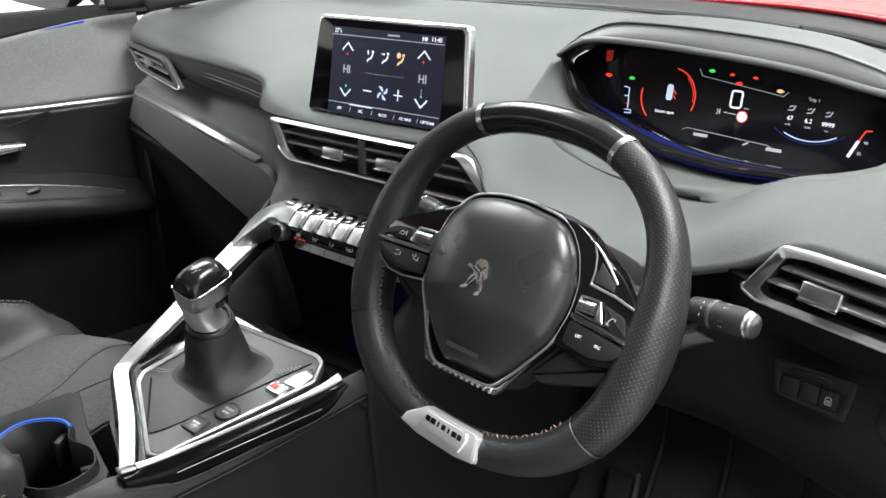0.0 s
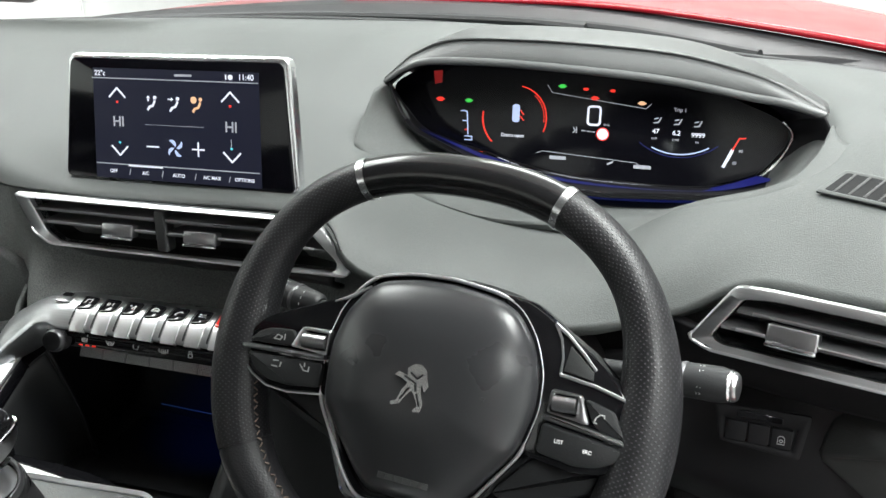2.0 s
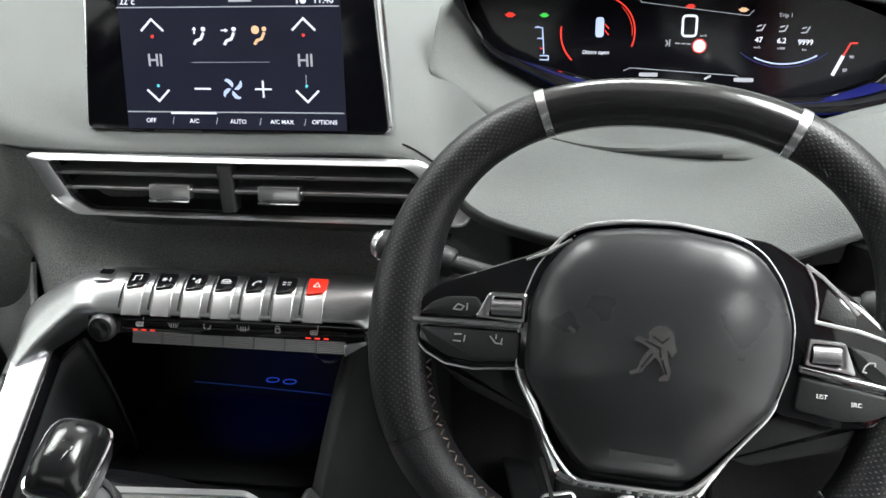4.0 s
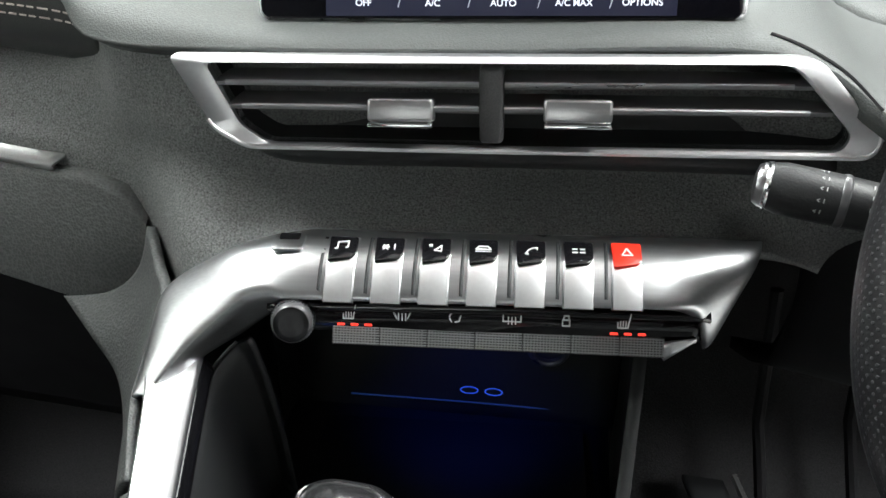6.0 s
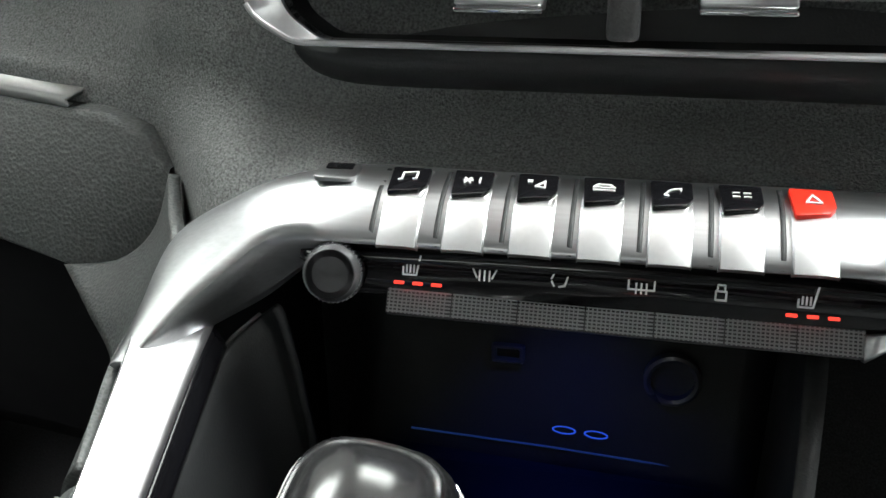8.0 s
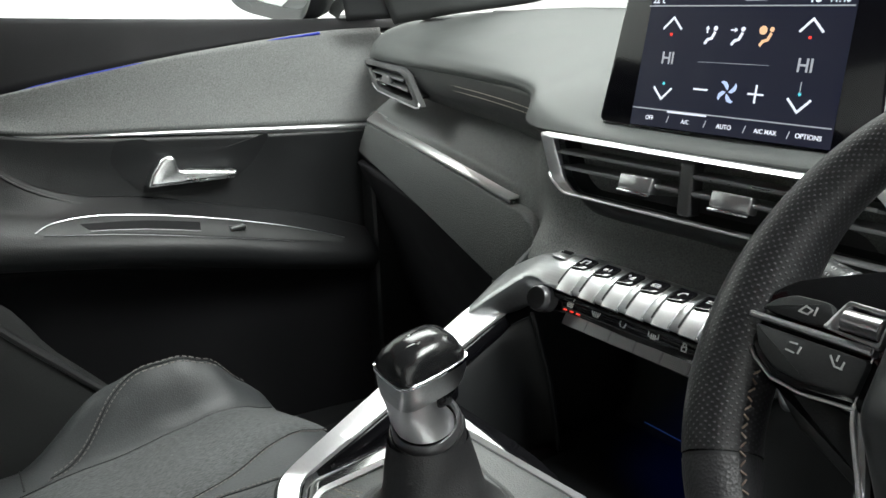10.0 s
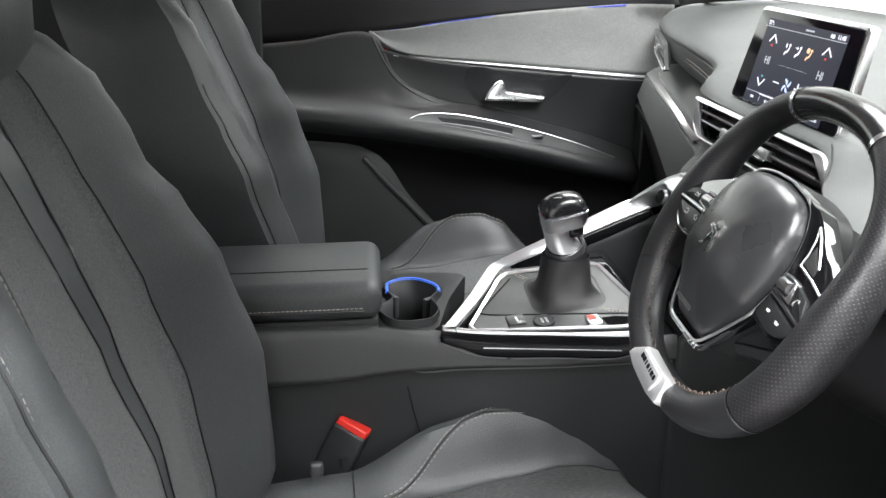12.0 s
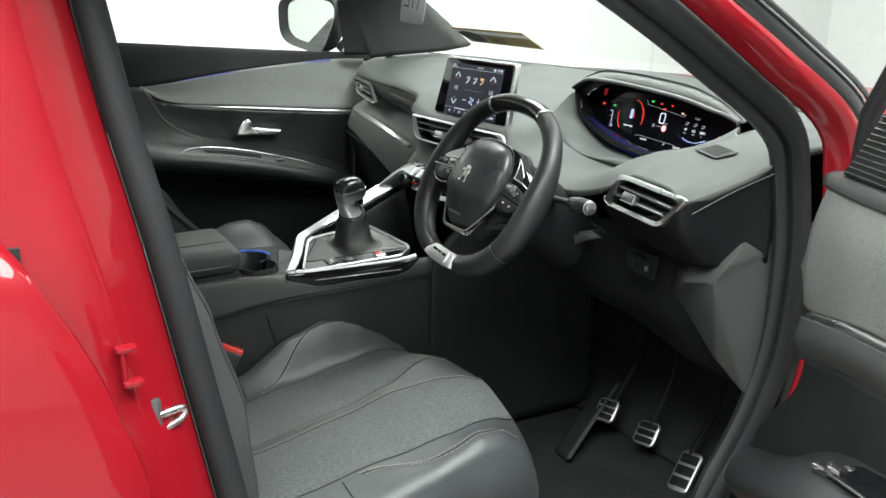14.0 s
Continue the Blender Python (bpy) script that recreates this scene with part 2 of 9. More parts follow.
def frame_of(o, ux, uy):
    """A pose with its x along ux and its y towards uy, at o."""
    ux = Vector(ux).normalized()
    n = ux.cross(Vector(uy)).normalized()
    uy = n.cross(ux)
    return Matrix(((ux.x, uy.x, n.x, o[0]), (ux.y, uy.y, n.y, o[1]), (ux.z, uy.z, n.z, o[2]), (0, 0, 0, 1)))


def spline(pts, n, closed=False):
    """n points on a Catmull-Rom curve through pts."""
    p = [Vector(q) for q in pts]
    k = len(p)
    out = []
    spans = k if closed else k - 1
    for i in range(n):
        t = i / n * spans if closed else i / (n - 1) * spans
        a = min(int(t), spans - 1)
        u = t - a
        if closed:
            p0, p1, p2, p3 = p[(a - 1) % k], p[a % k], p[(a + 1) % k], p[(a + 2) % k]
        else:
            p0, p1, p2, p3 = p[max(a - 1, 0)], p[a], p[a + 1], p[min(a + 2, k - 1)]
        out.append(0.5 * (2 * p1 + (p2 - p0) * u + (2 * p0 - 5 * p1 + 4 * p2 - p3) * u * u + (3 * p1 - p0 - 3 * p2 + p3) * u ** 3))
    return out


def skin(rows, bm=None, around=False, loop=False):
    """A grid of faces over rows of points. around: each row is closed; loop: the last row joins the first."""
    bm = bm or bmesh.new()
    vs = [[bm.verts.new(p) for p in r] for r in rows]
    n = len(rows)
    for i in range(n if loop else n - 1):
        a, b = vs[i], vs[(i + 1) % n]
        w = len(a)
        for j in range(w if around else w - 1):
            bm.faces.new((a[j], a[(j + 1) % w], b[(j + 1) % w], b[j]))
    return bm


def loft(sections, n=24, w=16, bm=None, around=False, loop=False):
    rows = [spline(s, w, around) for s in sections]
    cols = [spline([r[j] for r in rows], n, loop) for j in range(w)]
    return skin([[c[i] for c in cols] for i in range(n)], bm, around, loop)


def tube(path, r, seg=8, closed=False, bm=None, flat=1.0, up=(0, 0, 1), caps=True):
    """A round or flattened bar along a path; r a number or one per point."""
    bm = bm or bmesh.new()
    p = [Vector(q) for q in path]
    n = len(p)
    rows = []
    for i in range(n):
        t = (p[(i + 1) % n] - p[i - 1]) if closed else (p[min(i + 1, n - 1)] - p[max(i - 1, 0)])
        t.normalize()
        side = t.cross(Vector(up))
        if side.length < 1e-4:
            side = t.cross(Vector((1, 0, 0)))
        side.normalize()
        top = side.cross(t)
        rad = r[i] if isinstance(r, (list, tuple)) else r
        rows.append([p[i] + side * rad * math.cos(a) + top * rad * flat * math.sin(a) for a in (2 * math.pi * k / seg for k in range(seg))])
    start = len(bm.verts)
    skin(rows, bm, around=True, loop=closed)
    if caps and not closed:
        bm.verts.ensure_lookup_table()
        bm.faces.new([bm.verts[start + k] for k in range(seg)])
        bm.faces.new([bm.verts[len(bm.verts) - seg + k] for k in range(seg)])
    return bm


def box(c, s, bev=0.0, seg=2, bm=None, m=None):
    bm = bm or bmesh.new()
    b2 = bmesh.new()
    bmesh.ops.create_cube(b2, size=1)
    bmesh.ops.scale(b2, vec=s, verts=b2.verts)
    if bev:
        bmesh.ops.bevel(b2, geom=b2.edges[:], offset=min(bev, min(s) * 0.49), segments=seg, affect="EDGES", profile=0.5)
    bmesh.ops.translate(b2, vec=c, verts=b2.verts)
    if m:
        b2.transform(m)
    return merge(bm, b2)


def merge(bm, b2):
    me = bpy.data.meshes.new("tmp")
    b2.to_mesh(me)
    b2.free()
    bm.from_mesh(me)
    bpy.data.meshes.remove(me)
    return bm


def prism(outline, depth, bev=0.0, m=None, bm=None, seg=2):
    """A flat outline (x, y) given thickness from z = 0 to depth, its top edge rounded."""
    b2 = bmesh.new()
    f = b2.faces.new([b2.verts.new((x, y, 0)) for x, y in outline])
    f.normal_update()
    if f.normal.z < 0:
        f.normal_flip()
    ext = bmesh.ops.extrude_face_region(b2, geom=[f])
    top = [v for v in ext["geom"] if isinstance(v, bmesh.types.BMVert)]
    bmesh.ops.translate(b2, vec=(0, 0, depth), verts=top)
    if bev:
        es = [e for e in b2.edges if all(v in top for v in e.verts)]
        bmesh.ops.bevel(b2, geom=es, offset=bev, segments=seg, affect="EDGES", profile=0.5)
    if m:
        b2.transform(m)
    return merge(bm or bmesh.new(), b2)


def rounded(w, h, r, n=5, cx=0, cy=0):
    out = []
    for sx, sy, a0 in ((1, 1, 0), (-1, 1, 90), (-1, -1, 180), (1, -1, 270)):
        for k in range(n + 1):
            a = radians(a0 + 90 * k / n)
            out.append((cx + sx * (w / 2 - r) + r * math.cos(a), cy + sy * (h / 2 - r) + r * math.sin(a)))
    return out


def soften(outline, r, n=4):
    """Rounds the corners of a polygon."""
    out, k = [], len(outline)
    for i in range(k):
        p, a, b = Vector(outline[i]), Vector(outline[i - 1]), Vector(outline[(i + 1) % k])
        ra, rb = min(r, (a - p).length * 0.45), min(r, (b - p).length * 0.45)
        s, e = p + (a - p).normalized() * ra, p + (b - p).normalized() * rb
        for j in range(n + 1):
            u = j / n
            q = s * (1 - u) ** 2 + p * 2 * u * (1 - u) + e * u * u
            out.append(tuple(q))
    return out


def ring(outer, inner, depth, m=None, bev=0.0, bm=None):
    """A frame between two outlines with the same number of points."""
    n = len(outer)
    rows = [[(*p, 0) for p in outer], [(*p, depth - bev) for p in outer],
            [(o[0] + (i[0] - o[0]) * 0.25, o[1] + (i[1] - o[1]) * 0.25, depth) for o, i in zip(outer, inner)],
            [(o[0] + (i[0] - o[0]) * 0.75, o[1] + (i[1] - o[1]) * 0.75, depth) for o, i in zip(outer, inner)],
            [(*p, depth - bev) for p in inner], [(*p, 0) for p in inner]]
    b2 = skin(rows, around=True, loop=True)
    if m:
        b2.transform(m)
    return merge(bm or bmesh.new(), b2)


def lathe(profile, seg=24, m=None, bm=None):
    """Turns a profile of (radius, height) about z."""
    rows = [[(r * math.cos(a), r * math.sin(a), h) for a in (2 * math.pi * k / seg for k in range(seg))] for r, h in profile]
    b2 = skin(rows, around=True)
    for row in (0, len(profile) - 1):
        if profile[row][0] > 1e-5:
            b2.verts.ensure_lookup_table()
            b2.faces.new([b2.verts[row * seg + k] for k in range(seg)])
    bmesh.ops.remove_doubles(b2, verts=b2.verts, dist=1e-6)
    if m:
        b2.transform(m)
    return merge(bm or bmesh.new(), b2)


def text(body, size, m, material, parent, name="lettering", align="CENTER", depth=0.0002):
    cu = bpy.data.curves.new("lettering", "FONT")
    cu.body, cu.size, cu.align_x, cu.align_y, cu.extrude, cu.offset = body, size, align, "CENTER", depth, size * 0.012
    tmp = bpy.data.objects.new("tmp", cu)
    scene.collection.objects.link(tmp)
    me = bpy.data.meshes.new_from_object(tmp.evaluated_get(bpy.context.evaluated_depsgraph_get()))
    bpy.data.objects.remove(tmp)
    bpy.data.curves.remove(cu)
    return put(name, me, material, parent, m=m)


def stitches(path, gap=0.005, size=0.0011, lift=(0, 0, 0), bm=None):
    """Short thread bars along a path."""
    bm = bm or bmesh.new()
    p = [Vector(q) + Vector(lift) for q in path]
    for a, b in zip(p, p[1:]):
        n = max(int((b - a).length / gap), 1)
        for k in range(n):
            s, e = a.lerp(b, (k + 0.15) / n), a.lerp(b, (k + 0.8) / n)
            tube([s, e], size, 4, bm=bm, caps=False)
    return bm


def poly(outline, m, bm=None, depth=0.0006):
    return prism(outline, depth, m=m, bm=bm)


def line2(pts, w, m, bm=None, depth=0.0006):
    """A flat stroke of width w through 2D points, lying in the plane of m."""
    b2 = bmesh.new()
    for (x0, y0), (x1, y1) in zip(pts, pts[1:]):
        d = Vector((x1 - x0, y1 - y0)).normalized() * (w / 2)
        q = [(x0 - d.y - d.x * 0.6, y0 + d.x - d.y * 0.6), (x0 + d.y - d.x * 0.6, y0 - d.x - d.y * 0.6), (x1 + d.y + d.x * 0.6, y1 - d.x + d.y * 0.6), (x1 - d.y + d.x * 0.6, y1 + d.x + d.y * 0.6)]
        prism(q, depth, bm=b2)
    b2.transform(m)
    return merge(bm or bmesh.new(), b2)


def disc2(cx, cy, r, m, bm=None, n=14, depth=0.0006):
    return poly([(cx + r * math.cos(2 * math.pi * k / n), cy + r * math.sin(2 * math.pi * k / n)) for k in range(n)], m, bm, depth)


def arc2(cx, cy, r, a0, a1, w, m, bm=None, n=18, depth=0.0006):
    return line2([(cx + r * math.cos(radians(a0 + (a1 - a0) * k / n)), cy + r * math.sin(radians(a0 + (a1 - a0) * k / n))) for k in range(n + 1)], w, m, bm, depth)


def drape(ob, pts, way, lift=0.001, solid=0.0):
    """Drops points along a direction onto a part's surface, then raises them a little."""
    me, d = ob.data, Vector(way).normalized()
    vs = [v.co for v in me.vertices]
    out = []
    for p in pts:
        p = Vector(p)
        o = p - d * 0.12
        best = None
        for f in me.polygons:
            if (f.center - p).length > 0.09:
                continue
            k = f.vertices
            for a in range(1, len(k) - 1):
                h = mathutils.geometry.intersect_ray_tri(vs[k[0]], vs[k[a]], vs[k[a + 1]], d, o, True)
                if h is not None and (best is None or (h - o).length < (best[0] - o).length):
                    best = (h, f.normal)
        if best is None:
            out.append(p)
        else:
            out.append(best[0] - d * (lift + (solid if best[1].dot(d) > 0 else 0.0)))
    return out

# ---- hall ----
tagged(part("ground", box((0, 0, -0.05), (12, 18, 0.1)), M_FLOOR), "smooth grey showroom floor under the car", "floor", kind="structure")
tagged(part("wall_north", box((0, 7.1, 2), (12, 0.2, 4.2)), M_WHITE), "plain white hall wall ahead of the car", "wall", kind="structure")
tagged(part("wall_south", box((0, -8.1, 2), (12, 0.2, 4.2)), M_WHITE), "plain white hall wall behind the car", "wall", kind="structure")
tagged(part("wall_west", box((-4.1, -0.5, 2), (0.2, 15, 4.2)), M_WHITE), "white panelled hall wall beside the car", "wall", kind="structure")
tagged(part("wall_east", box((6.1, -0.5, 2), (0.2, 15, 4.2)), M_WHITE), "plain white hall wall", "wall", kind="structure")
tagged(part("ceiling", box((0, 0, 4.1), (12, 18, 0.1)), M_CEIL), "white hall ceiling with light panels", "ceiling", kind="structure")
for yy in (-2.6, -0.2, 2.2, 4.6):
    tagged(part("trim", box((-3.992, yy, 2.0), (0.012, 0.02, 4.0), 0.002), M_WHITE), "slim white cover strip on the wall panels", "wall trim", "wall panel strips", "structure")
for xx in (-2.6, 0.72, 3.0):
    tagged(part("trim", box((xx, 6.992, 2.0), (0.03, 0.012, 4.0), 0.002), M_WHITE), "slim white cover strip on the wall panels", "wall trim", "wall panel strips", "structure")

# ---- dashboard ----
DASH = thing("dashboard", "dark grey soft-touch dashboard with dark lower fascia", "dashboard", (0, 0.1, 0.9))
TOP = {
    -0.82: ((0.42, 1.105), (0.34, 1.105), (0.26, 1.10), (0.20, 1.088), (0.172, 1.07), (0.162, 1.055), (0.162, 1.045)),
    -0.60: ((0.52, 1.10), (0.40, 1.114), (0.26, 1.108), (0.15, 1.088), (0.112, 1.070), (0.098, 1.057), (0.098, 1.048)),
    -0.40: ((0.56, 1.098), (0.42, 1.111), (0.25, 1.102), (0.12, 1.078), (0.078, 1.064), (0.066, 1.054), (0.066, 1.046)),
    -0.285: ((0.57, 1.098), (0.42, 1.109), (0.25, 1.093), (0.12, 1.068), (0.058, 1.055), (0.047, 1.047), (0.046, 1.040)),
    -0.235: ((0.57, 1.098), (0.42, 1.107), (0.23, 1.086), (0.10, 1.06), (0.037, 1.042), (0.015, 1.032), (0.004, 1.018)),
    -0.12: ((0.57, 1.098), (0.42, 1.106), (0.22, 1.08), (0.10, 1.055), (0.03, 1.036), (-0.006, 1.027), (-0.016, 1.0205)),
    0.0: ((0.57, 1.098), (0.42, 1.106), (0.22, 1.08), (0.10, 1.055), (0.03, 1.036), (-0.006, 1.027), (-0.016, 1.0205)),
    0.16: ((0.57, 1.096), (0.40, 1.104), (0.22, 1.07), (0.10, 1.05), (0.03, 1.035), (-0.008, 1.026), (-0.018, 1.020)),
    0.235: ((0.56, 1.09), (0.40, 1.096), (0.25, 1.05), (0.12, 1.016), (0.03, 0.999), (-0.03, 0.992), (-0.055, 0.985)),
    0.40: ((0.53, 1.080), (0.40, 1.085), (0.25, 1.02), (0.12, 0.996), (0.03, 0.986), (-0.03, 0.978), (-0.07, 0.962)),
    0.50: ((0.50, 1.075), (0.39, 1.082), (0.25, 1.020), (0.120, 1.000), (0.055, 1.030), (-0.02, 1.010), (-0.055, 0.978)),
    0.56: ((0.48, 1.075), (0.38, 1.082), (0.25, 1.040), (0.125, 1.018), (0.06, 1.046), (0.0, 1.031), (-0.052, 1.012)),
    0.62: ((0.45, 1.078), (0.35, 1.088), (0.24, 1.082), (0.15, 1.080), (0.08, 1.063), (0.0, 1.040), (-0.068, 1.016)),
    0.70: ((0.40, 1.080), (0.30, 1.092), (0.20, 1.097), (0.12, 1.083), (0.04, 1.058), (-0.05, 1.034), (-0.102, 1.022)),
    0.735: ((0.37, 1.082), (0.28, 1.094), (0.19, 1.096), (0.11, 1.083), (0.03, 1.058), (-0.06, 1.030), (-0.106, 1.010)),
    0.765: ((0.35, 1.085), (0.27, 1.094), (0.19, 1.096), (0.12, 1.088), (0.06, 1.072), (0.0, 1.052), (-0.038, 1.036)),
    0.788: ((0.32, 1.086), (0.26, 1.095), (0.20, 1.09), (0.13, 1.085), (0.07, 1.08), (0.043, 1.074), (0.036, 1.066)),
}
DTOP = part("dash_top", loft([[(x, y, z) for y, z in v] for x, v in TOP.items()], 100, 36), M_DASH, DASH, "grey grained upper dash pad", solid=0.012)
part("dash_front_edge", loft([[(x, y + 0.006, z), (x, y + 0.02, z - 0.012), (x, y + 0.10, z - 0.03)] for x, (y, z) in ((-0.82, (0.41, 1.108)), (-0.4, (0.555, 1.101)), (0.0, (0.568, 1.101)), (0.3, (0.55, 1.088)), (0.55, (0.48, 1.078)), (0.79, (0.32, 1.088)))], 40, 6), M_BLACK, DASH, "black windscreen edge of the dash", solid=0.006)
part("pad_face", loft([[(x, y, z), (x, y2, z2), (x, y3, z3)] for x, y, z, y2, z2, y3, z3 in ((-0.81, 0.164, 1.046, 0.166, 1.022, 0.20, 1.004), (-0.60, 0.1, 1.049, 0.101, 1.02, 0.125, 1.0), (-0.40, 0.068, 1.047, 0.068, 1.014, 0.09, 0.993), (-0.285, 0.048, 1.041, 0.048, 1.006, 0.065, 0.986), (-0.252, 0.036, 1.036, 0.038, 1.004, 0.05, 0.988))], 40, 12), M_PAD, DASH, "dark stitched pad face", solid=0.01)
for dz in (0.0, 0.006):
    part("stitching", stitches(spline([(-0.60, 0.0985, 1.036 - dz), (-0.40, 0.0655, 1.031 - dz), (-0.285, 0.0455, 1.025 - dz), (-0.258, 0.037, 1.021 - dz)], 20), 0.006, 0.0007), M_STITCH, DASH, "fine pale stitching")
LEFT = {
    -0.82: ((0.26, 1.01), (0.21, 0.985), (0.17, 0.962), (0.15, 0.95), (0.155, 0.90)),
    -0.55: ((0.18, 1.005), (0.14, 0.985), (0.105, 0.958), (0.094, 0.945), (0.10, 0.90)),
    -0.35: ((0.12, 0.998), (0.09, 0.975), (0.062, 0.948), (0.05, 0.935), (0.06, 0.88)),
    -0.27: ((0.06, 1.005), (0.048, 0.972), (0.040, 0.942), (0.034, 0.92), (0.025, 0.86)),
    -0.232: ((0.02, 1.012), (0.018, 0.972), (0.022, 0.938), (0.018, 0.90), (0.014, 0.845)),
    -0.18: ((0.005, 1.01), (-0.005, 0.968), (-0.008, 0.938), (-0.035, 0.91), (-0.05, 0.875)),
    -0.13: ((0.0, 1.01), (0.0, 0.965), (0.006, 0.938), (-0.015, 0.922), (-0.04, 0.905)),
    -0.06: ((0.0, 1.01), (0.004, 0.965), (0.014, 0.938), (-0.008, 0.920), (-0.035, 0.905)),
    0.10: ((0.0, 1.01), (0.006, 0.965), (0.014, 0.938), (-0.008, 0.918), (-0.033, 0.904)),
    0.16: ((-0.005, 1.0), (0.0, 0.965), (0.01, 0.935), (0.0, 0.912), (-0.02, 0.90)),
    0.24: ((-0.04, 0.985), (-0.03, 0.96), (0.0, 0.92), (0.02, 0.88), (0.04, 0.84)),
}
part("tweed_fascia", loft([[(x, y, z) for y, z in v] for x, v in LEFT.items()], 84, 24), M_TWEED, DASH, "grey tweed trim wrapping the fascia", solid=0.008)
lb, lf = [(-0.800, 0.156, 0.961), (-0.288, 0.046, 0.9300)], [(-0.790, 0.131, 0.951), (-0.300, 0.0285, 0.9225)]
lm = [Vector(a).lerp(Vector(b), 0.85) + Vector((0, 0, 0.001)) for a, b in zip(lb, lf)]
part("trim_ledge", skin([[Vector(b) + Vector((0, 0.01, -0.004)), b, m_, f_, Vector(f_) + Vector((0, 0.003, -0.005)), Vector(f_) + Vector((0, 0.02, -0.01))] for b, m_, f_ in zip(lb, lm, lf)]), M_LEDGE, DASH, "satin grey trim ledge", solid=0.003)
KT = [(-0.79, 0.130, 0.946), (-0.53, 0.0775, 0.9315), (-0.300, 0.0285, 0.9175), (-0.272, 0.0225, 0.917), (-0.246, 0.015, 0.909), (-0.231, 0.008, 0.891)]
KB = [(-0.80, 0.118, 0.900), (-0.53, 0.060, 0.866), (-0.300, 0.004, 0.834), (-0.272, 0.000, 0.832), (-0.246, 0.000, 0.837), (-0.229, 0.002, 0.852)]
kb = skin([[Vector(p) + Vector((0, 0.03, 0.004)) for p in KT], KT, [Vector(p).lerp(Vector(q), 0.5) for p, q in zip(KT, KB)], KB, [Vector(p) + Vector((0, 0.055, -0.022)) for p in KB]])
bmesh.ops.bevel(kb, geom=[e for e in kb.edges if all(min((v.co - Vector(p)).length for p in KB + KT) < 1e-5 for v in e.verts)], offset=0.004, segments=2, affect="EDGES", profile=0.5)
part("knee_pad", kb, M_KNEE, DASH, "dark grey knee pad over the glovebox")
part("tunnel_pad", loft([[(-0.300, 0.004, 0.834), (-0.262, 0.000, 0.842), (-0.238, 0.000, 0.862), (-0.2275, 0.004, 0.892)], [(-0.268, -0.026, 0.820), (-0.240, -0.030, 0.838), (-0.218, -0.034, 0.862), (-0.2085, -0.033, 0.886)], [(-0.246, -0.046, 0.806), (-0.226, -0.052, 0.830), (-0.208, -0.055, 0.858), (-0.1975, -0.055, 0.8785)], [(-0.232, -0.075, 0.792), (-0.220, -0.080, 0.815), (-0.208, -0.085, 0.842), (-0.1985, -0.090, 0.8585)], [(-0.222, -0.110, 0.785), (-0.212, -0.112, 0.810), (-0.204, -0.114, 0.832), (-0.1985, -0.1165, 0.8465)], [(-0.210, -0.165, 0.765), (-0.198, -0.166, 0.800), (-0.190, -0.168, 0.826), (-0.181, -0.170, 0.8370)]], 40, 14), M_KNEE, DASH, "grey grained pad beside the rail", solid=0.006)
part("vent_skirt", loft([[(x, y - 0.004, 0.9675), (x, y - 0.006, 0.960), (x, y + 0.004, 0.950), (x, y + 0.018, 0.944)] for x, y in ((-0.150, 0.004), (-0.13, -0.012), (-0.10, -0.020), (0.0, -0.020), (0.15, -0.022), (0.19, -0.03))], 20, 10), M_BLACK, DASH, "black skirt under the centre vent", solid=0.004)
part("glovebox_lid", loft([[(-0.80, 0.125, 0.887), (-0.80, 0.16, 0.80), (-0.80, 0.22, 0.60)], [(-0.5, 0.085, 0.855), (-0.5, 0.12, 0.76), (-0.5, 0.2, 0.58)], [(-0.225, 0.045, 0.815), (-0.225, 0.09, 0.72), (-0.225, 0.18, 0.56)]], 16, 12), M_DEEP, DASH, "black glovebox lid", solid=0.01)
part("knee_panel", loft([[(0.20, 0.03, 0.90), (0.20, 0.02, 0.84), (0.20, 0.06, 0.76), (0.20, 0.16, 0.70)], [(0.34, -0.02, 0.89), (0.34, -0.03, 0.84), (0.34, 0.03, 0.75), (0.34, 0.14, 0.69)], [(0.50, 0.0, 0.92), (0.50, 0.0, 0.86), (0.50, 0.02, 0.77), (0.50, 0.1, 0.69)],
                         [(0.66, -0.03, 0.95), (0.66, 0.0, 0.87), (0.66, 0.01, 0.78), (0.66, 0.05, 0.69)], [(0.76, 0.04, 0.93), (0.76, 0.05, 0.87), (0.76, 0.06, 0.78), (0.76, 0.09, 0.67)]], 24, 18), M_DEEP, DASH, "black knee panel", solid=0.01)
# Shade below the vent is put into the fairing's deep black.
part("vent_fairing", loft([[(0.50, -0.05, 0.975), (0.50, -0.045, 0.95), (0.50, -0.02, 0.915)], [(0.60, -0.075, 0.955), (0.60, -0.065, 0.94), (0.60, -0.03, 0.90)], [(0.70, -0.108, 0.985), (0.70, -0.095, 0.95), (0.70, -0.05, 0.90)], [(0.735, -0.106, 1.006), (0.735, -0.088, 0.96), (0.735, -0.04, 0.90)], [(0.762, -0.037, 1.036), (0.758, -0.02, 0.98), (0.752, 0.01, 0.90)], [(0.785, 0.037, 1.064), (0.775, 0.05, 1.0), (0.765, 0.06, 0.90)]], 24, 12), M_DEEP, DASH, "fairing under the side vent, coloured deep black for its shade", solid=0.008)
fb = bmesh.new()
FV = [fb.verts.new(v) for v in ((0.632, 0.0, 0.825), (0.640, 0.0, 0.872), (0.680, 0.0, 0.911), (0.757, 0.012, 0.948), (0.765, 0.072, 0.918), (0.766, 0.074, 0.775), (0.765, 0.045, 0.675), (0.735, 0.0, 0.736), (0.690, -0.046, 0.863), (0.754, -0.046, 0.880), (0.764, -0.030, 0.908), (0.765, 0.042, 0.78))]
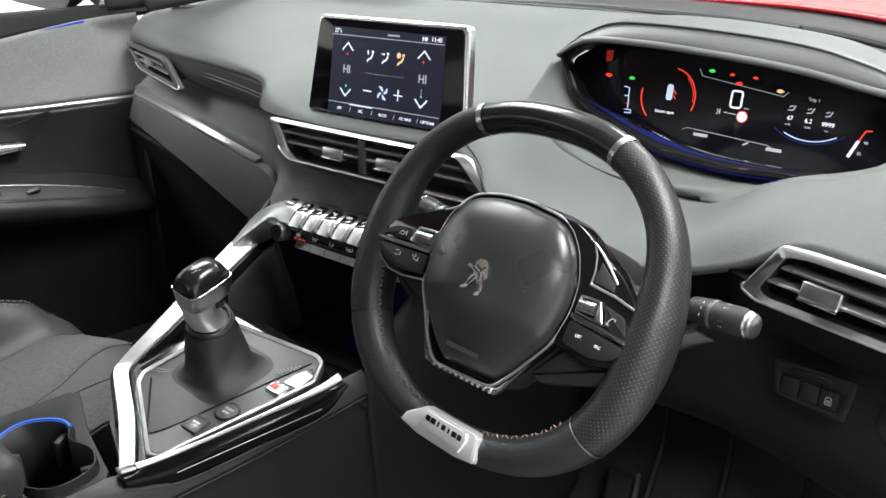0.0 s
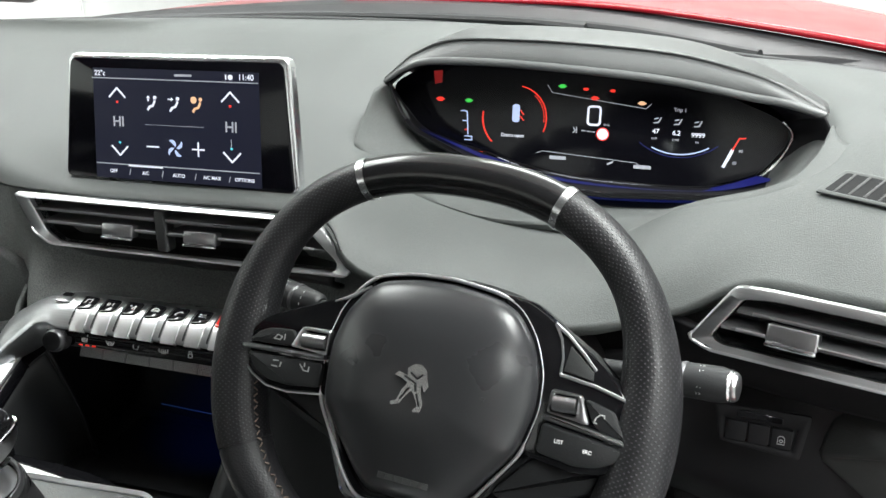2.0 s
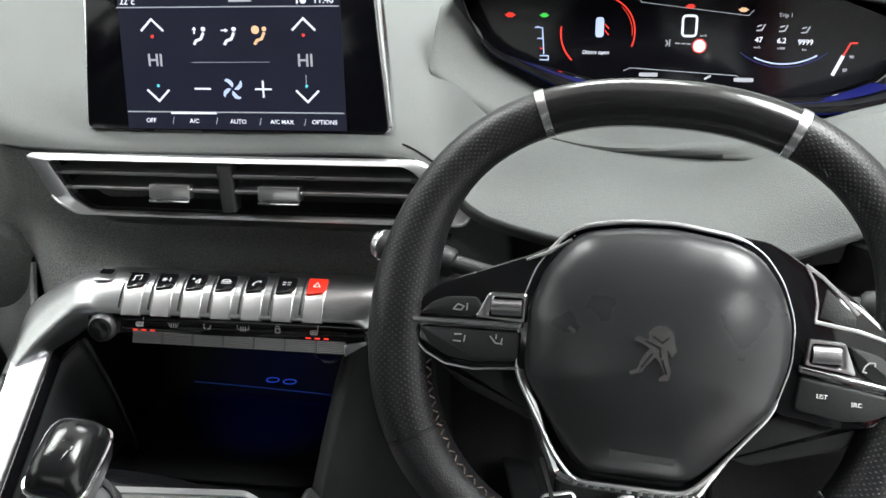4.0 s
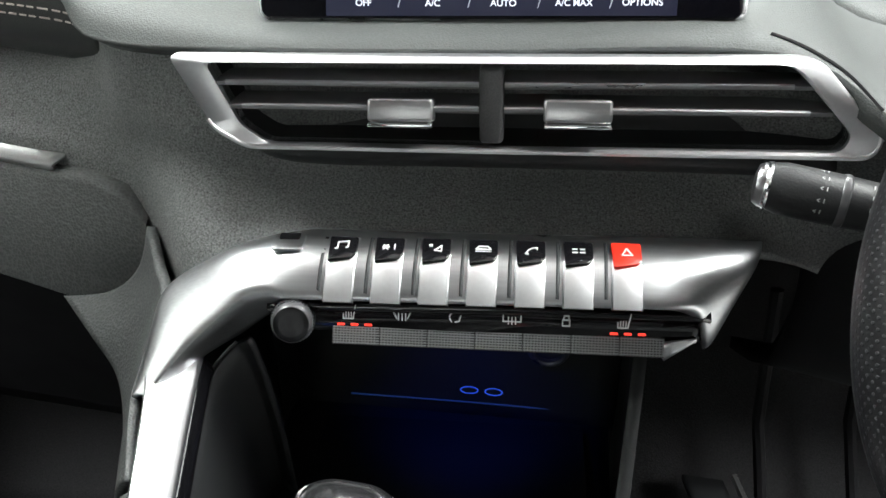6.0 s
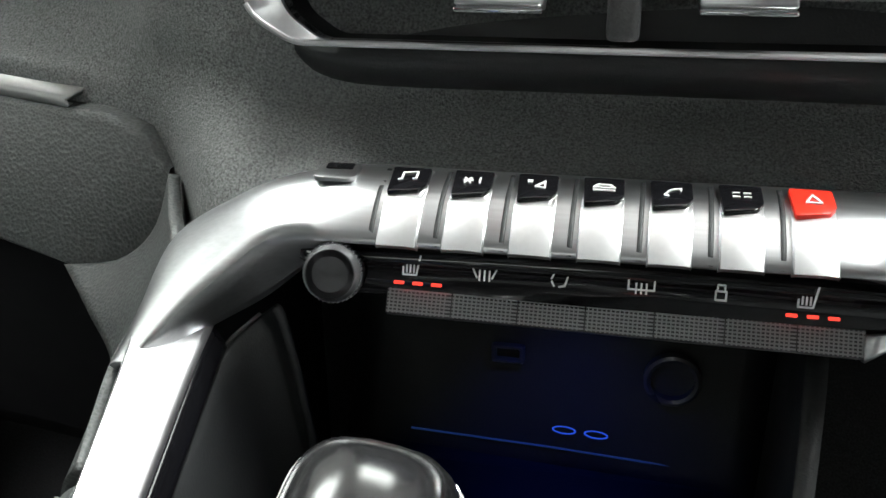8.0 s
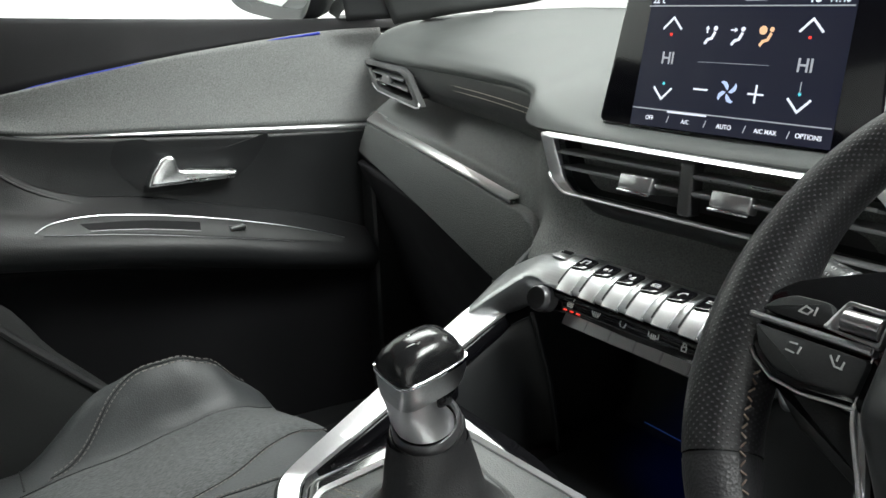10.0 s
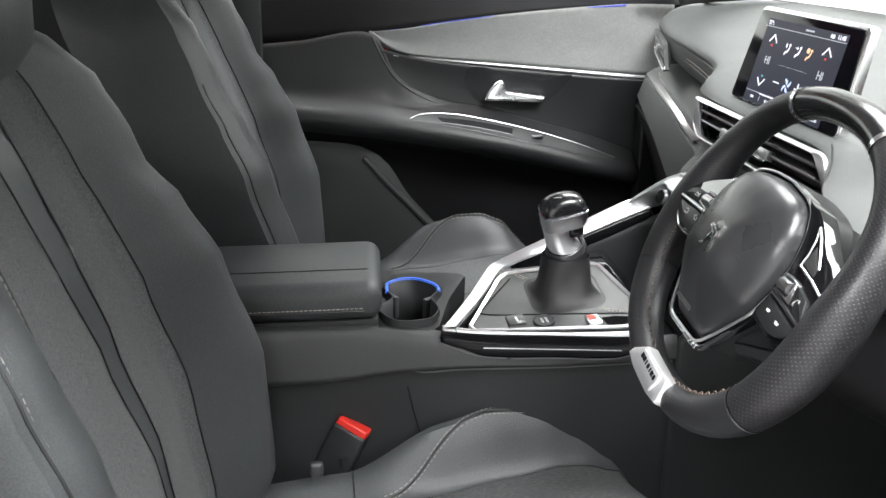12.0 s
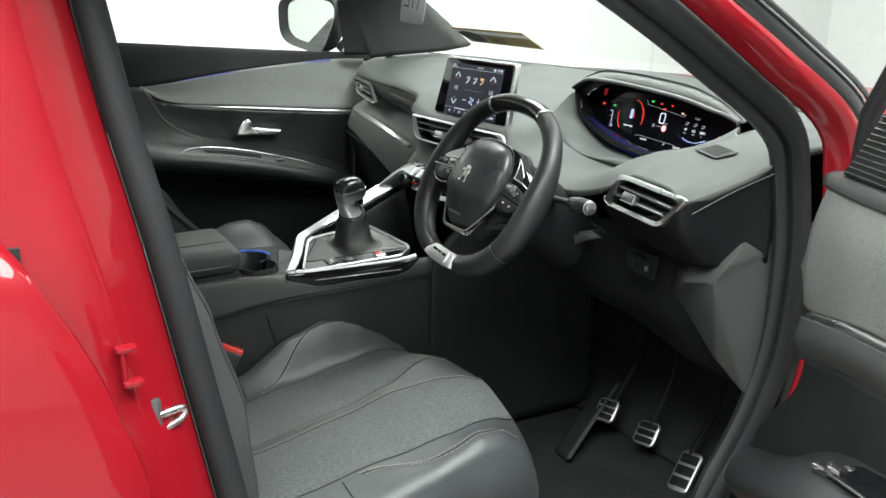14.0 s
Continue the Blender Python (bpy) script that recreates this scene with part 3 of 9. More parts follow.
for f in ((1, 2, 8), (2, 3, 10), (2, 10, 9), (2, 9, 8), (3, 4, 10), (4, 5, 11), (4, 11, 9), (4, 9, 10), (0, 1, 8), (0, 8, 9), (0, 9, 7), (9, 11, 6), (9, 6, 7), (11, 5, 6)):
    fb.faces.new([FV[k] for k in f])
bk_ = [fb.verts.new(FV[k].co + Vector((0.01, 0.05, -0.01))) for k in range(8)]
for k in range(8):
    fb.faces.new((FV[k], bk_[k], bk_[(k + 1) % 8], FV[(k + 1) % 8]))
bmesh.ops.recalc_face_normals(fb, faces=fb.faces)
bmesh.ops.bevel(fb, geom=fb.edges[:], offset=0.005, segments=2, affect="EDGES", profile=0.5)
part("fuse_cover", fb, M_PAD, DASH, "charcoal side cover beside the driver footwell")
# A bead drawn for the highlight that runs along the dash end.
part("end_highlight", tube(spline([(0.742, -0.098, 0.992), (0.766, -0.034, 1.026), (0.789, 0.040, 1.056)], 16), 0.0009, 5), M_DASH, DASH, "thin bead in dash colour for the highlight on the dash end")
# speaker slots in the dash top
gm = frame_of((0.650, 0.050, 1.0605), (1, -0.40, -0.03), (0.30, 1, 0.327)) @ Matrix.Translation((0, 0, 0.0005)) @ Matrix.Scale(0.72, 4)
go, gi = [(-0.056, -0.026), (0.044, -0.026), (0.056, 0.026), (-0.040, 0.026)], [(-0.047, -0.020), (0.039, -0.020), (0.047, 0.020), (-0.036, 0.020)]
part("defrost_frame", ring(soften(go, 0.006), soften(gi, 0.004), 0.003, gm @ Matrix.Translation((0, 0, -0.0015)), 0.001), M_DASH, DASH, "demister outlet frame")
part("defrost_well", poly(soften(gi, 0.004), gm @ Matrix.Translation((0, 0, -0.0002)), depth=0.0008), M_DEEP, DASH, "black demister well")
for k in range(5):
    part("slat", prism([(-0.037 + 0.0165 * k, -0.020), (-0.0340 + 0.0165 * k, -0.020), (-0.0240 + 0.0165 * k, 0.020), (-0.027 + 0.0165 * k, 0.020)], 0.0014, 0.0005, gm @ Matrix.Translation((0, 0, 0.0002))), M_GREY, DASH)
gm = frame_of((-0.752, 0.245, 1.1015), (1, 0.1, 0.02), (-0.1, 1, 0.02))
part("side_slot", ring(rounded(0.062, 0.022, 0.005), rounded(0.052, 0.012, 0.003), 0.003, gm, 0.001), M_GREY, DASH, "small demister slot")
part("slot_well", poly(rounded(0.052, 0.012, 0.003), gm @ Matrix.Translation((0, 0, 0.0006)), depth=0.0008), M_BLACK, DASH)
# switch bank right of the column
bmx = frame_of((0.581, -0.028, 0.863), (1, -0.05, -0.03), (0, 0.1, 1)) @ Matrix.Scale(0.62, 4)
part("bank_frame", ring(soften([(-0.062, 0.03), (0.066, 0.036), (0.058, -0.034), (-0.05, -0.026)], 0.006), soften([(-0.046, 0.012), (0.05, 0.012), (0.046, -0.022), (-0.044, -0.018)], 0.003), 0.006, bmx @ Matrix.Translation((0, 0, -0.002)), 0.002), M_DEEP, DASH, "black switch bank frame")
for k in range(3):
    b = part("bank_button", box((-0.029 + 0.03 * k, -0.004, 0.003), (0.028, 0.030, 0.008), 0.002, 2, m=bmx), M_DEEP, DASH, "blank black switch")
    if k == 2:
        bm = arc2(0.031, -0.003, 0.0045, 0, 180, 0.0008, bmx @ Matrix.Translation((0, 0, 0.0072)))
        line2([(0.0265, -0.003), (0.0265, -0.011), (0.0355, -0.011), (0.0355, -0.003)], 0.0008, bmx @ Matrix.Translation((0, 0, 0.0072)), bm)
        arc2(0.031, -0.006, 0.0022, 0, 360, 0.0008, bmx @ Matrix.Translation((0, 0, 0.0072)), bm, 10)
        part("symbol", bm, M_PRINT2, b)
part("slot", box((0.0, 0.024, 0.0068), (0.06, 0.010, 0.002), 0.0008, 1, m=bmx), M_GLOSS, DASH, "dark card slot")

# ---- touchscreen ----
SCR = thing("touchscreen", "freestanding black touchscreen with a satin silver rim, climate page lit", "touchscreen", (0, 0.01, 1.03))
SM = frame_of((0.0, 0.004, 1.033), (1, 0, 0), (0, 0.2, 1))
so = soften([(-0.1345, -0.003), (0.143, -0.003), (0.1325, 0.129), (-0.1225, 0.127)], 0.010)
si = soften([(-0.1325, -0.001), (0.1385, -0.001), (0.1275, 0.1235), (-0.1185, 0.1225)], 0.008)
part("housing", prism(so, 0.013, 0.004, SM @ Matrix.Translation((0, 0, -0.0145)), seg=3), M_CHROME, SCR, "satin silver rim")
part("front_glass", prism(si, 0.003, 0.001, SM @ Matrix.Translation((0, 0, -0.0032))), M_DISPLAY, SCR, "black display glass")
disp = part("display", prism([(-0.0935, 0.0005), (0.1025, 0.0015), (0.1015, 0.1135), (-0.0905, 0.1125)], 0.0004, 0, SM), M_SCREEN, SCR, "dark blue lit climate page")
S1 = SM @ Matrix.Translation((0, 0, 0.0005))


def at2(x, y, base=None):
    return (base or S1) @ Matrix.Translation((x, y, 0))


def strokes(name, runs, w, m, material, parent):
    bm = bmesh.new()
    for r in runs:
        line2(r, w, m, bm)
    return part(name, bm, material, parent, smooth=False)


strokes("rule", [[(-0.0915, 0.1025), (0.1, 0.1035)], [(-0.092, 0.0152), (0.1005, 0.0166)]], 0.0009, S1, M_DIM, disp)
strokes("rule", [[(-0.052, 0.0147), (-0.0121, 0.015)]], 0.002, S1, M_LIT, disp)
strokes("rule", [[(-0.0295, 0.0577), (0.039, 0.0583)], [(0.0696, 0.048), (0.0696, 0.040)]], 0.0003, S1, M_DIM, disp)
for cx, yt, sg in ((-0.0622, 0.0930, -1), (0.0697, 0.0938, -1), (-0.0622, 0.0247, 1), (0.0702, 0.0256, 1)):
    strokes("arrow", [[(cx - 0.0095, yt + sg * 0.0092), (cx, yt), (cx + 0.0095, yt + sg * 0.0092)]], 0.0017, S1, M_LIT, disp)
strokes("minus_sign", [[(-0.0288, 0.0356), (-0.0152, 0.0356)]], 0.0015, S1, M_LIT, disp)
strokes("plus_sign", [[(0.0250, 0.0358), (0.0385, 0.0358)], [(0.0317, 0.0292), (0.0317, 0.0426)]], 0.0015, S1, M_LIT, disp)
for x, y, mm in ((-0.0625, 0.0790, M_LRED), (0.0694, 0.0803, M_LRED), (-0.0618, 0.0378, M_LCYAN), (0.0698, 0.0388, M_LCYAN)):
    part("dot", disc2(x, y, 0.0013, S1, n=10), mm, disp, smooth=False)
bm = bmesh.new()
for k in range(4):
    a = radians(90 * k + 20)
    rot = S1 @ Matrix.Translation((0.0048, 0.0356, 0)) @ Matrix.Rotation(a, 4, "Z")
    poly([(0.0012, -0.0006), (0.004, -0.0022), (0.0078, -0.0012), (0.0098, 0.002), (0.0092, 0.0042), (0.0072, 0.0022), (0.004, 0.0008)], rot, bm)
part("fan_symbol", bm, M_LICE, disp, smooth=False)
for x, y, mm, kind in ((-0.0205, 0.0795, M_LIT, 0), (0.0062, 0.0795, M_LIT, 1), (0.0325, 0.0798, M_LAMBER, 2)):
    m = at2(x, y)
    bm = disc2(0.0035, 0.0055, 0.0019, m)
    line2([(0.0032, 0.0022), (0.0008, -0.0025), (-0.0032, -0.0038), (-0.0052, -0.0066)], 0.0022, m, bm)
    if kind == 0:
        line2([(-0.0045, 0.002), (-0.0045, 0.006)], 0.0012, m, bm)
        poly([(-0.0065, 0.0048), (-0.0025, 0.0048), (-0.0045, 0.0074)], m, bm)
    elif kind == 1:
        line2([(-0.0075, 0.0046), (-0.0035, 0.0046)], 0.0012, m, bm)
        poly([(-0.0042, 0.0028), (-0.0042, 0.0064), (-0.0014, 0.0046)], m, bm)
    else:
        disc2(-0.0042, 0.0048, 0.0034, m, bm)
    part("airflow_symbol", bm, mm, disp, smooth=False)
for body, x, y, s in (("OFF", -0.0717, 0.0077, 0.0052), ("A/C", -0.0322, 0.0077, 0.0052), ("AUTO", 0.0074, 0.0078, 0.0052), ("A/C MAX", 0.0463, 0.0081, 0.0050), ("OPTIONS", 0.0835, 0.0085, 0.0052), ("22\u00b0c", -0.082, 0.1072, 0.0074), ("11:40", 0.0875, 0.1082, 0.0078)):
    text(body, s, at2(x, y), M_LIT, disp)
for x, y in ((-0.0623, 0.0588), (0.0697, 0.0595)):
    text("HI", 0.0145, at2(x, y), M_DIM, disp)
bm = disc2(0.0705, 0.1080, 0.0026, S1)
line2([(0.0655, 0.1058), (0.0655, 0.1102)], 0.0012, S1, bm)
part("status_symbol", bm, M_LIT, disp, smooth=False)
strokes("radio_line", [[(0.008, 0.1079), (0.026, 0.1081)]], 0.0022, S1, M_DIM, disp)
for x in (-0.0519, -0.0124, 0.0265, 0.0659):
    strokes("tick", [[(x, 0.0055), (x + 0.0016, 0.011)]], 0.0005, S1, M_DIM, disp)

# ---- air vents ----


def vent(th, base, outer, inner, slats, tabs, bar, metal):
    so_, si_ = soften(outer, 0.006), soften(inner, 0.005)
    y0, y1 = min(y for x, y in outer), max(y for x, y in outer)
    up_ = lambda y: (y - y0) / (y1 - y0)
    rows = [[(x, y, 0.002) for x, y in so_], [(x, y, 0.0105 - 0.0035 * up_(y)) for x, y in so_],
            [(a + (c - a) * 0.12, b + (d - b) * 0.12, 0.0118 - 0.0035 * up_(b)) for (a, b), (c, d) in zip(so_, si_)],
            [(a + (c - a) * 0.88, b + (d - b) * 0.88, 0.0078 + 0.0035 * up_(b)) for (a, b), (c, d) in zip(so_, si_)],
            [(x, y, 0.0068 + 0.0035 * up_(y)) for x, y in si_], [(x, y, -0.004) for x, y in si_]]
    part("surround", skin(rows, around=True, loop=True), metal, th, "satin metal surround", m=base)
    lip_ = [p for p in sorted(so_, key=lambda p: p[0]) if p[1] < y0 + 0.3 * (y1 - y0)]
    part("lower_lip", tube([(x, y + 0.0012, 0.0112 - 0.0035 * up_(y)) for x, y in lip_], 0.0014, 8), M_RAIL, th, "bright lower lip", m=base)
    part("recess", prism(soften(inner, 0.005), 0.002, 0, base @ Matrix.Translation((0, 0, -0.03))), M_BLACK, th, "black recess")
    bm = skin([[(x, y, 0.004) for x, y in soften(inner, 0.005)], [(x, y, -0.03) for x, y in soften(inner, 0.005)]], around=True)
    part("throat", bm, M_BLACK, th, m=base)
    for x0, x1, y0, y1 in slats:
        b = loft([[(x0, y0 + 0.0016, 0.0045), (x0, y0 - 0.0006, 0.007), (x0, y0 - 0.0016, 0.004), (x0, y0 - 0.001, -0.02), (x0, y0 + 0.0012, -0.02)], [(x1, y1 + 0.0026, 0.0045), (x1, y1 - 0.0006, 0.008), (x1, y1 - 0.0026, 0.004), (x1, y1 - 0.0012, -0.02), (x1, y1 + 0.0014, -0.02)]], 3, 12, around=True)
        sl_ = part("slat", b, M_SLAT, th, "dark satin vent slat", m=base)
        part("slat_edge", tube([(x0 + 0.012 * (1 if x1 > x0 else -1), y0 + 0.0004, 0.0074), (x1, y1 + 0.0006, 0.0084)], 0.0015, 6, flat=0.7), M_BRUSH, sl_, "satin silver slat edge", m=base)
    for x0, y0, w, h in tabs:
        tb = part("tab", box((x0, y0, 0.008), (w, h, 0.012), 0.002, 3, m=base @ Matrix.Translation((0, y0, 0)) @ pose(0, 0, 0, -14, 0, 0) @ Matrix.Translation((0, -y0, 0))), M_TAB, th, "silver adjuster tab")
        part("lip", box((x0, y0 - h * 0.36, 0.0146), (w * 1.0, h * 0.2, 0.004), 0.0012, 2, m=base), M_BRIGHT, tb)
    if bar:
        part("divider", box((bar[0], bar[1], 0.002), (bar[2], bar[3], 0.016), 0.003, 3, m=base), M_GREY, th, "grey centre divider")


VENT = thing("centre_air_vent", "wide centre air vent with chrome surround and black slats", "air vent", (0, -0.02, 0.98))
VM = frame_of((0.0, -0.024, 0.990), (1, 0, 0), (0, 0.08, 1))
vent(VENT, VM, [(-0.178, 0.0305), (0.0, 0.0312), (0.166, 0.0322), (0.176, 0.0285), (0.212, -0.010), (0.206, -0.0225), (0.0, -0.0228), (-0.137, -0.0225), (-0.155, -0.012)],
     [(-0.156, 0.0268), (0.0, 0.0276), (0.156, 0.0286), (0.164, 0.0240), (0.196, -0.010), (0.192, -0.0195), (0.0, -0.0205), (-0.126, -0.0203), (-0.140, -0.010)],
     [(-0.158, -0.004, 0.0148, 0.0151), (-0.150, -0.004, 0.0012, 0.0012), (0.174, 0.010, 0.0158, 0.0151), (0.184, 0.010, 0.0016, 0.0012)], [(-0.047, -0.0012, 0.037, 0.013), (0.050, -0.0005, 0.037, 0.013)], (0.003, 0.004, 0.0135, 0.044), M_RAIL)
SV = thing("side_air_vent", "driver-side air vent with satin surround and silver tab", "air vent", (0.62, -0.07, 0.98))
SVM = frame_of((0.635, -0.082, 0.985), (0.22, -0.06, 0.0), (0, 0.15, 1))
vent(SV, SVM, [(-0.118, -0.0215), (-0.086, 0.0285), (-0.06, 0.0305), (0.104, 0.0315), (0.113, 0.027), (0.066, -0.0225), (0.05, -0.027), (-0.10, -0.0285)],
     [(-0.100, -0.0165), (-0.078, 0.0195), (-0.055, 0.023), (0.094, 0.024), (0.099, 0.021), (0.056, -0.0165), (0.044, -0.0205), (-0.092, -0.022)],
     [(-0.082, 0.082, 0.0085, 0.0085), (-0.093, 0.066, -0.0068, -0.0068)], [(-0.038, -0.004, 0.038, 0.015)], None, M_BRUSH)
PV = thing("side_air_vent", "passenger-side air vent with satin surround", "air vent", (-0.7, 0.12, 1.0))
PVM = frame_of((-0.745, 0.140, 1.022), (0.2, -0.062, 0.0), (0, -0.06, 1))
vent(PV, PVM, [(-0.085, 0.021), (0.02, 0.023), (0.150, 0.025), (0.175, 0.020), (0.235, -0.020), (0.215, -0.024), (0.08, -0.023), (-0.005, -0.022), (-0.03, -0.016)],
     [(-0.068, 0.015), (0.02, 0.017), (0.140, 0.019), (0.160, 0.015), (0.190, -0.014), (0.175, -0.018), (0.08, -0.017), (0.002, -0.016), (-0.018, -0.012)],
     [(-0.045, 0.150, 0.006, 0.007), (-0.02, 0.170, -0.005, -0.005)], [(0.06, 0.0, 0.032, 0.011)], None, M_GREY)

# ---- instrument cluster ----
CLU = thing("instrument_cluster", "digital instrument display lit with red dials under a grey hood", "instrument display", (0.40, 0.18, 1.02))
CM = frame_of((0.411, 0.186, 1.064), (1, -0.02, 0), (0, 0.25, 1))
inn = [(-0.248, 0.031), (-0.200, 0.057), (-0.108, 0.0605), (0.013, 0.057), (0.099, 0.0405), (0.168, 0.014), (0.1775, -0.003), (0.152, -0.040), (0.096, -0.0575), (0.010, -0.0585), (-0.064, -0.053), (-0.135, -0.0365), (-0.206, -0.0155)]
fro = [(-0.231, 0.040), (-0.176, 0.077), (-0.092, 0.082), (0.02, 0.077), (0.127, 0.052), (0.203, 0.021), (0.2095, -0.002), (0.182, -0.046), (0.122, -0.060), (0.004, -0.0665), (-0.075, -0.060), (-0.125, -0.046), (-0.201, -0.012)]
si_, sf = soften(inn, 0.016, 4), soften(fro, 0.016, 4)
glass = part("display_glass", prism(si_, 0.003, 0, CM @ Matrix.Translation((0, 0, -0.004))), M_DISPLAY, CLU, "black display glass")
LIPC = [(-0.2290, 0.0333, 0.059), (-0.2070, 0.0484, 0.058), (-0.1795, 0.0568, 0.057), (-0.1156, 0.0580, 0.051), (-0.0512, 0.0555, 0.047), (0.0215, 0.0508, 0.042), (0.0770, 0.0450, 0.040), (0.1350, 0.0352, 0.043), (0.1700, 0.0305, 0.046), (0.2030, 0.0215, 0.046)]
HOODC = [(-0.2318, 0.0361, 0.053), (-0.2150, 0.0512, 0.050), (-0.1995, 0.0637, 0.045), (-0.1603, 0.0780, 0.040), (-0.0777, 0.0797, 0.036), (-0.0040, 0.0768, 0.030), (0.0590, 0.0715, 0.028), (0.1040, 0.0630, 0.030), (0.1560, 0.0480, 0.036), (0.2065, 0.0235, 0.038)]
lipc, hoodc = spline(LIPC, 50), spline(HOODC, 50)
part("inner_bezel", loft([[(*inn[k], -0.002), ((inn[k][0] + fro[k][0]) / 2, (inn[k][1] + fro[k][1]) / 2, 0.026), (*fro[k], 0.052)] for k in (0, 12, 11, 10, 9, 8, 7, 6, 5)], 44, 8), M_DEEP, CLU, "black lower bezel", m=CM, solid=0.002)
part("hood_soffit", skin([[(x, y, -0.003) for x, y, z in spline([(*p, 0) for p in ((-0.250, 0.031), (-0.225, 0.050), (-0.195, 0.061), (-0.126, 0.0635), (-0.057, 0.062), (0.0215, 0.0585), (0.077, 0.050), (0.135, 0.036), (0.165, 0.022), (0.180, 0.0))], 50)], lipc]), M_DEEP, CLU, "black underside of the hood", m=CM, solid=0.002)
part("hood_lip", tube(lipc, [0.0016 + 0.0024 * min(1.0, k / 12) for k in range(50)], 10, up=(0, 0, 1)), M_LIP, CLU, "smooth grey hood lip", m=CM)
part("hood_face", skin([[a.lerp(b, u) + Vector((0, 0, 0.004 * math.sin(math.pi * u))) for a, b in zip(lipc, hoodc)] for u in (0.0, 0.2, 0.4, 0.6, 0.8, 1.0)]), M_HOOD, CLU, "charcoal hood front", m=CM, solid=0.002)
lowrim = sorted([(x, y) for x, y in sf if y <= 0.0], key=lambda p: p[0])
part("lower_rim", tube([(x * 1.01, y * 1.01, 0.050) for x, y in lowrim], 0.003, 8, up=(0, 0, 1)), M_GLOSS, CLU, "gloss black lower rim", m=CM)
half = spline([(p[0], p[1] - 0.001, 0.008) for p in (inn[0], inn[12], inn[11], inn[10], inn[9], inn[8], inn[7], inn[6], inn[5])], 60)
part("chrome_edge", tube(half, [0.0016 + 0.0010 * math.sin(math.pi * min(1, k / 50)) for k in range(60)], 6), M_BRIGHT, CLU, "satin chrome lower edge", m=CM)
blue = spline([(x * 0.99, y - 0.006, 0.03) for x, y in (fro[12], fro[11], fro[10], fro[9], fro[8], fro[7])], 30)
part("light_strip", tube(blue, 0.0013, 6), M_BLUEDIM, CLU, "blue ambient light strip", m=CM)
band = [[(inn[k][0] * 0.98, inn[k][1] - 0.0015, 0.012), ((inn[k][0] + fro[k][0]) / 2, (inn[k][1] + fro[k][1]) / 2 + 0.001, 0.030)] for k in (12, 11, 10, 9, 8, 7)]
# Blue light falling on the bezel, given to this band as its own glow.
part("cast_band", loft(band, 24, 4), M_BEZELCAST, CLU, "lower bezel band glowing faintly for the blue light on it", m=CM @ Matrix.Translation((0, 0.001, 0)))
hood = []
for x, y, z in HOODC:
    p = CM @ Vector((x, y, z))
    back = min(0.26, max(0.05, 0.05 + 2.2 * max(0, y)))
    hood.append([p, p + Vector((0, 0.012, 0.003)), p + Vector((0.0, 0.5 * back + 0.02, -0.010)), p + Vector((0, back + 0.04, -0.055 - 0.4 * max(y, 0)))])
part("hood", loft(hood, 50, 16), M_HOOD, CLU, "charcoal grained hood", solid=0.004)
low = []
BODY = [((0.170, 0.170, 1.104), (0.160, 0.158, 1.096), (0.162, 0.18, 1.05)), ((0.197, 0.158, 1.078), (0.157, 0.115, 1.060), (0.157, 0.15, 1.03)), ((0.215, 0.146, 1.05), (0.168, 0.102, 1.050), (0.17, 0.14, 1.02)), ((0.278, 0.133, 1.018), (0.200, 0.094, 1.029), (0.20, 0.13, 1.0)), ((0.33, 0.128, 1.003), (0.246, 0.084, 1.009), (0.25, 0.12, 0.98)),
        ((0.41, 0.125, 0.998), (0.33, 0.070, 0.998), (0.33, 0.12, 0.97)), ((0.47, 0.125, 1.0), (0.450, 0.068, 1.011), (0.45, 0.04, 1.0)), ((0.53, 0.125, 1.006), (0.515, 0.058, 1.037), (0.515, 0.02, 1.018)), ((0.585, 0.125, 1.022), (0.578, 0.068, 1.054), (0.588, 0.03, 1.040)), ((0.612, 0.130, 1.050), (0.606, 0.100, 1.071), (0.622, 0.07, 1.056)), ((0.618, 0.137, 1.080), (0.620, 0.134, 1.090), (0.645, 0.12, 1.074))]
for a, b, c in BODY:
    a, b, c = Vector(a), Vector(b), Vector(c)
    low.append([a, a.lerp(b, 0.5) + Vector((0, 0, 0.001)), b, b + (c - b) * 0.3 + Vector((0, -0.008, -0.004)), c])
part("lower_cowl", loft(low, 50, 16), M_DASH, CLU, "charcoal lower cowl", solid=0.004)
K1 = CM @ Matrix.Translation((0, 0, -0.0007))
for r, a, b, w in ((0.034, 80, -22, 0.0013), (0.0315, 50, -5, 0.0006), (0.0365, 172, 226, 0.0015)):
    part("dial_arc", arc2(-0.1010, 0.002, r, a, b, w, K1), M_LRED, glass, smooth=False)
bm = poly(rounded(0.008, 0.019, 0.003, 3, -0.1005, 0.007), K1)
part("car_symbol", bm, M_LICE, glass, smooth=False)
strokes("door_symbol", [[(-0.0955, 0.010), (-0.092, 0.006)], [(-0.0955, 0.004), (-0.092, 0.0)]], 0.0012, K1, M_LRED, glass)
text("Doors open", 0.0052, at2(-0.1033, -0.0167, K1), M_LIT, glass)
bm = ring(rounded(0.0150, 0.021, 0.004, 3), rounded(0.0105, 0.0165, 0.002, 3), 0.0006, at2(-0.0165, 0.0088, K1))
part("speed_digit", bm, M_LIT, glass, smooth=False)
text("km/h", 0.003, at2(-0.003, 0.0, K1), M_DIM, glass)
bm = disc2(-0.0063, -0.0097, 0.0058, K1, n=18)
d = part("limit_symbol", bm, M_LIT, glass, smooth=False)
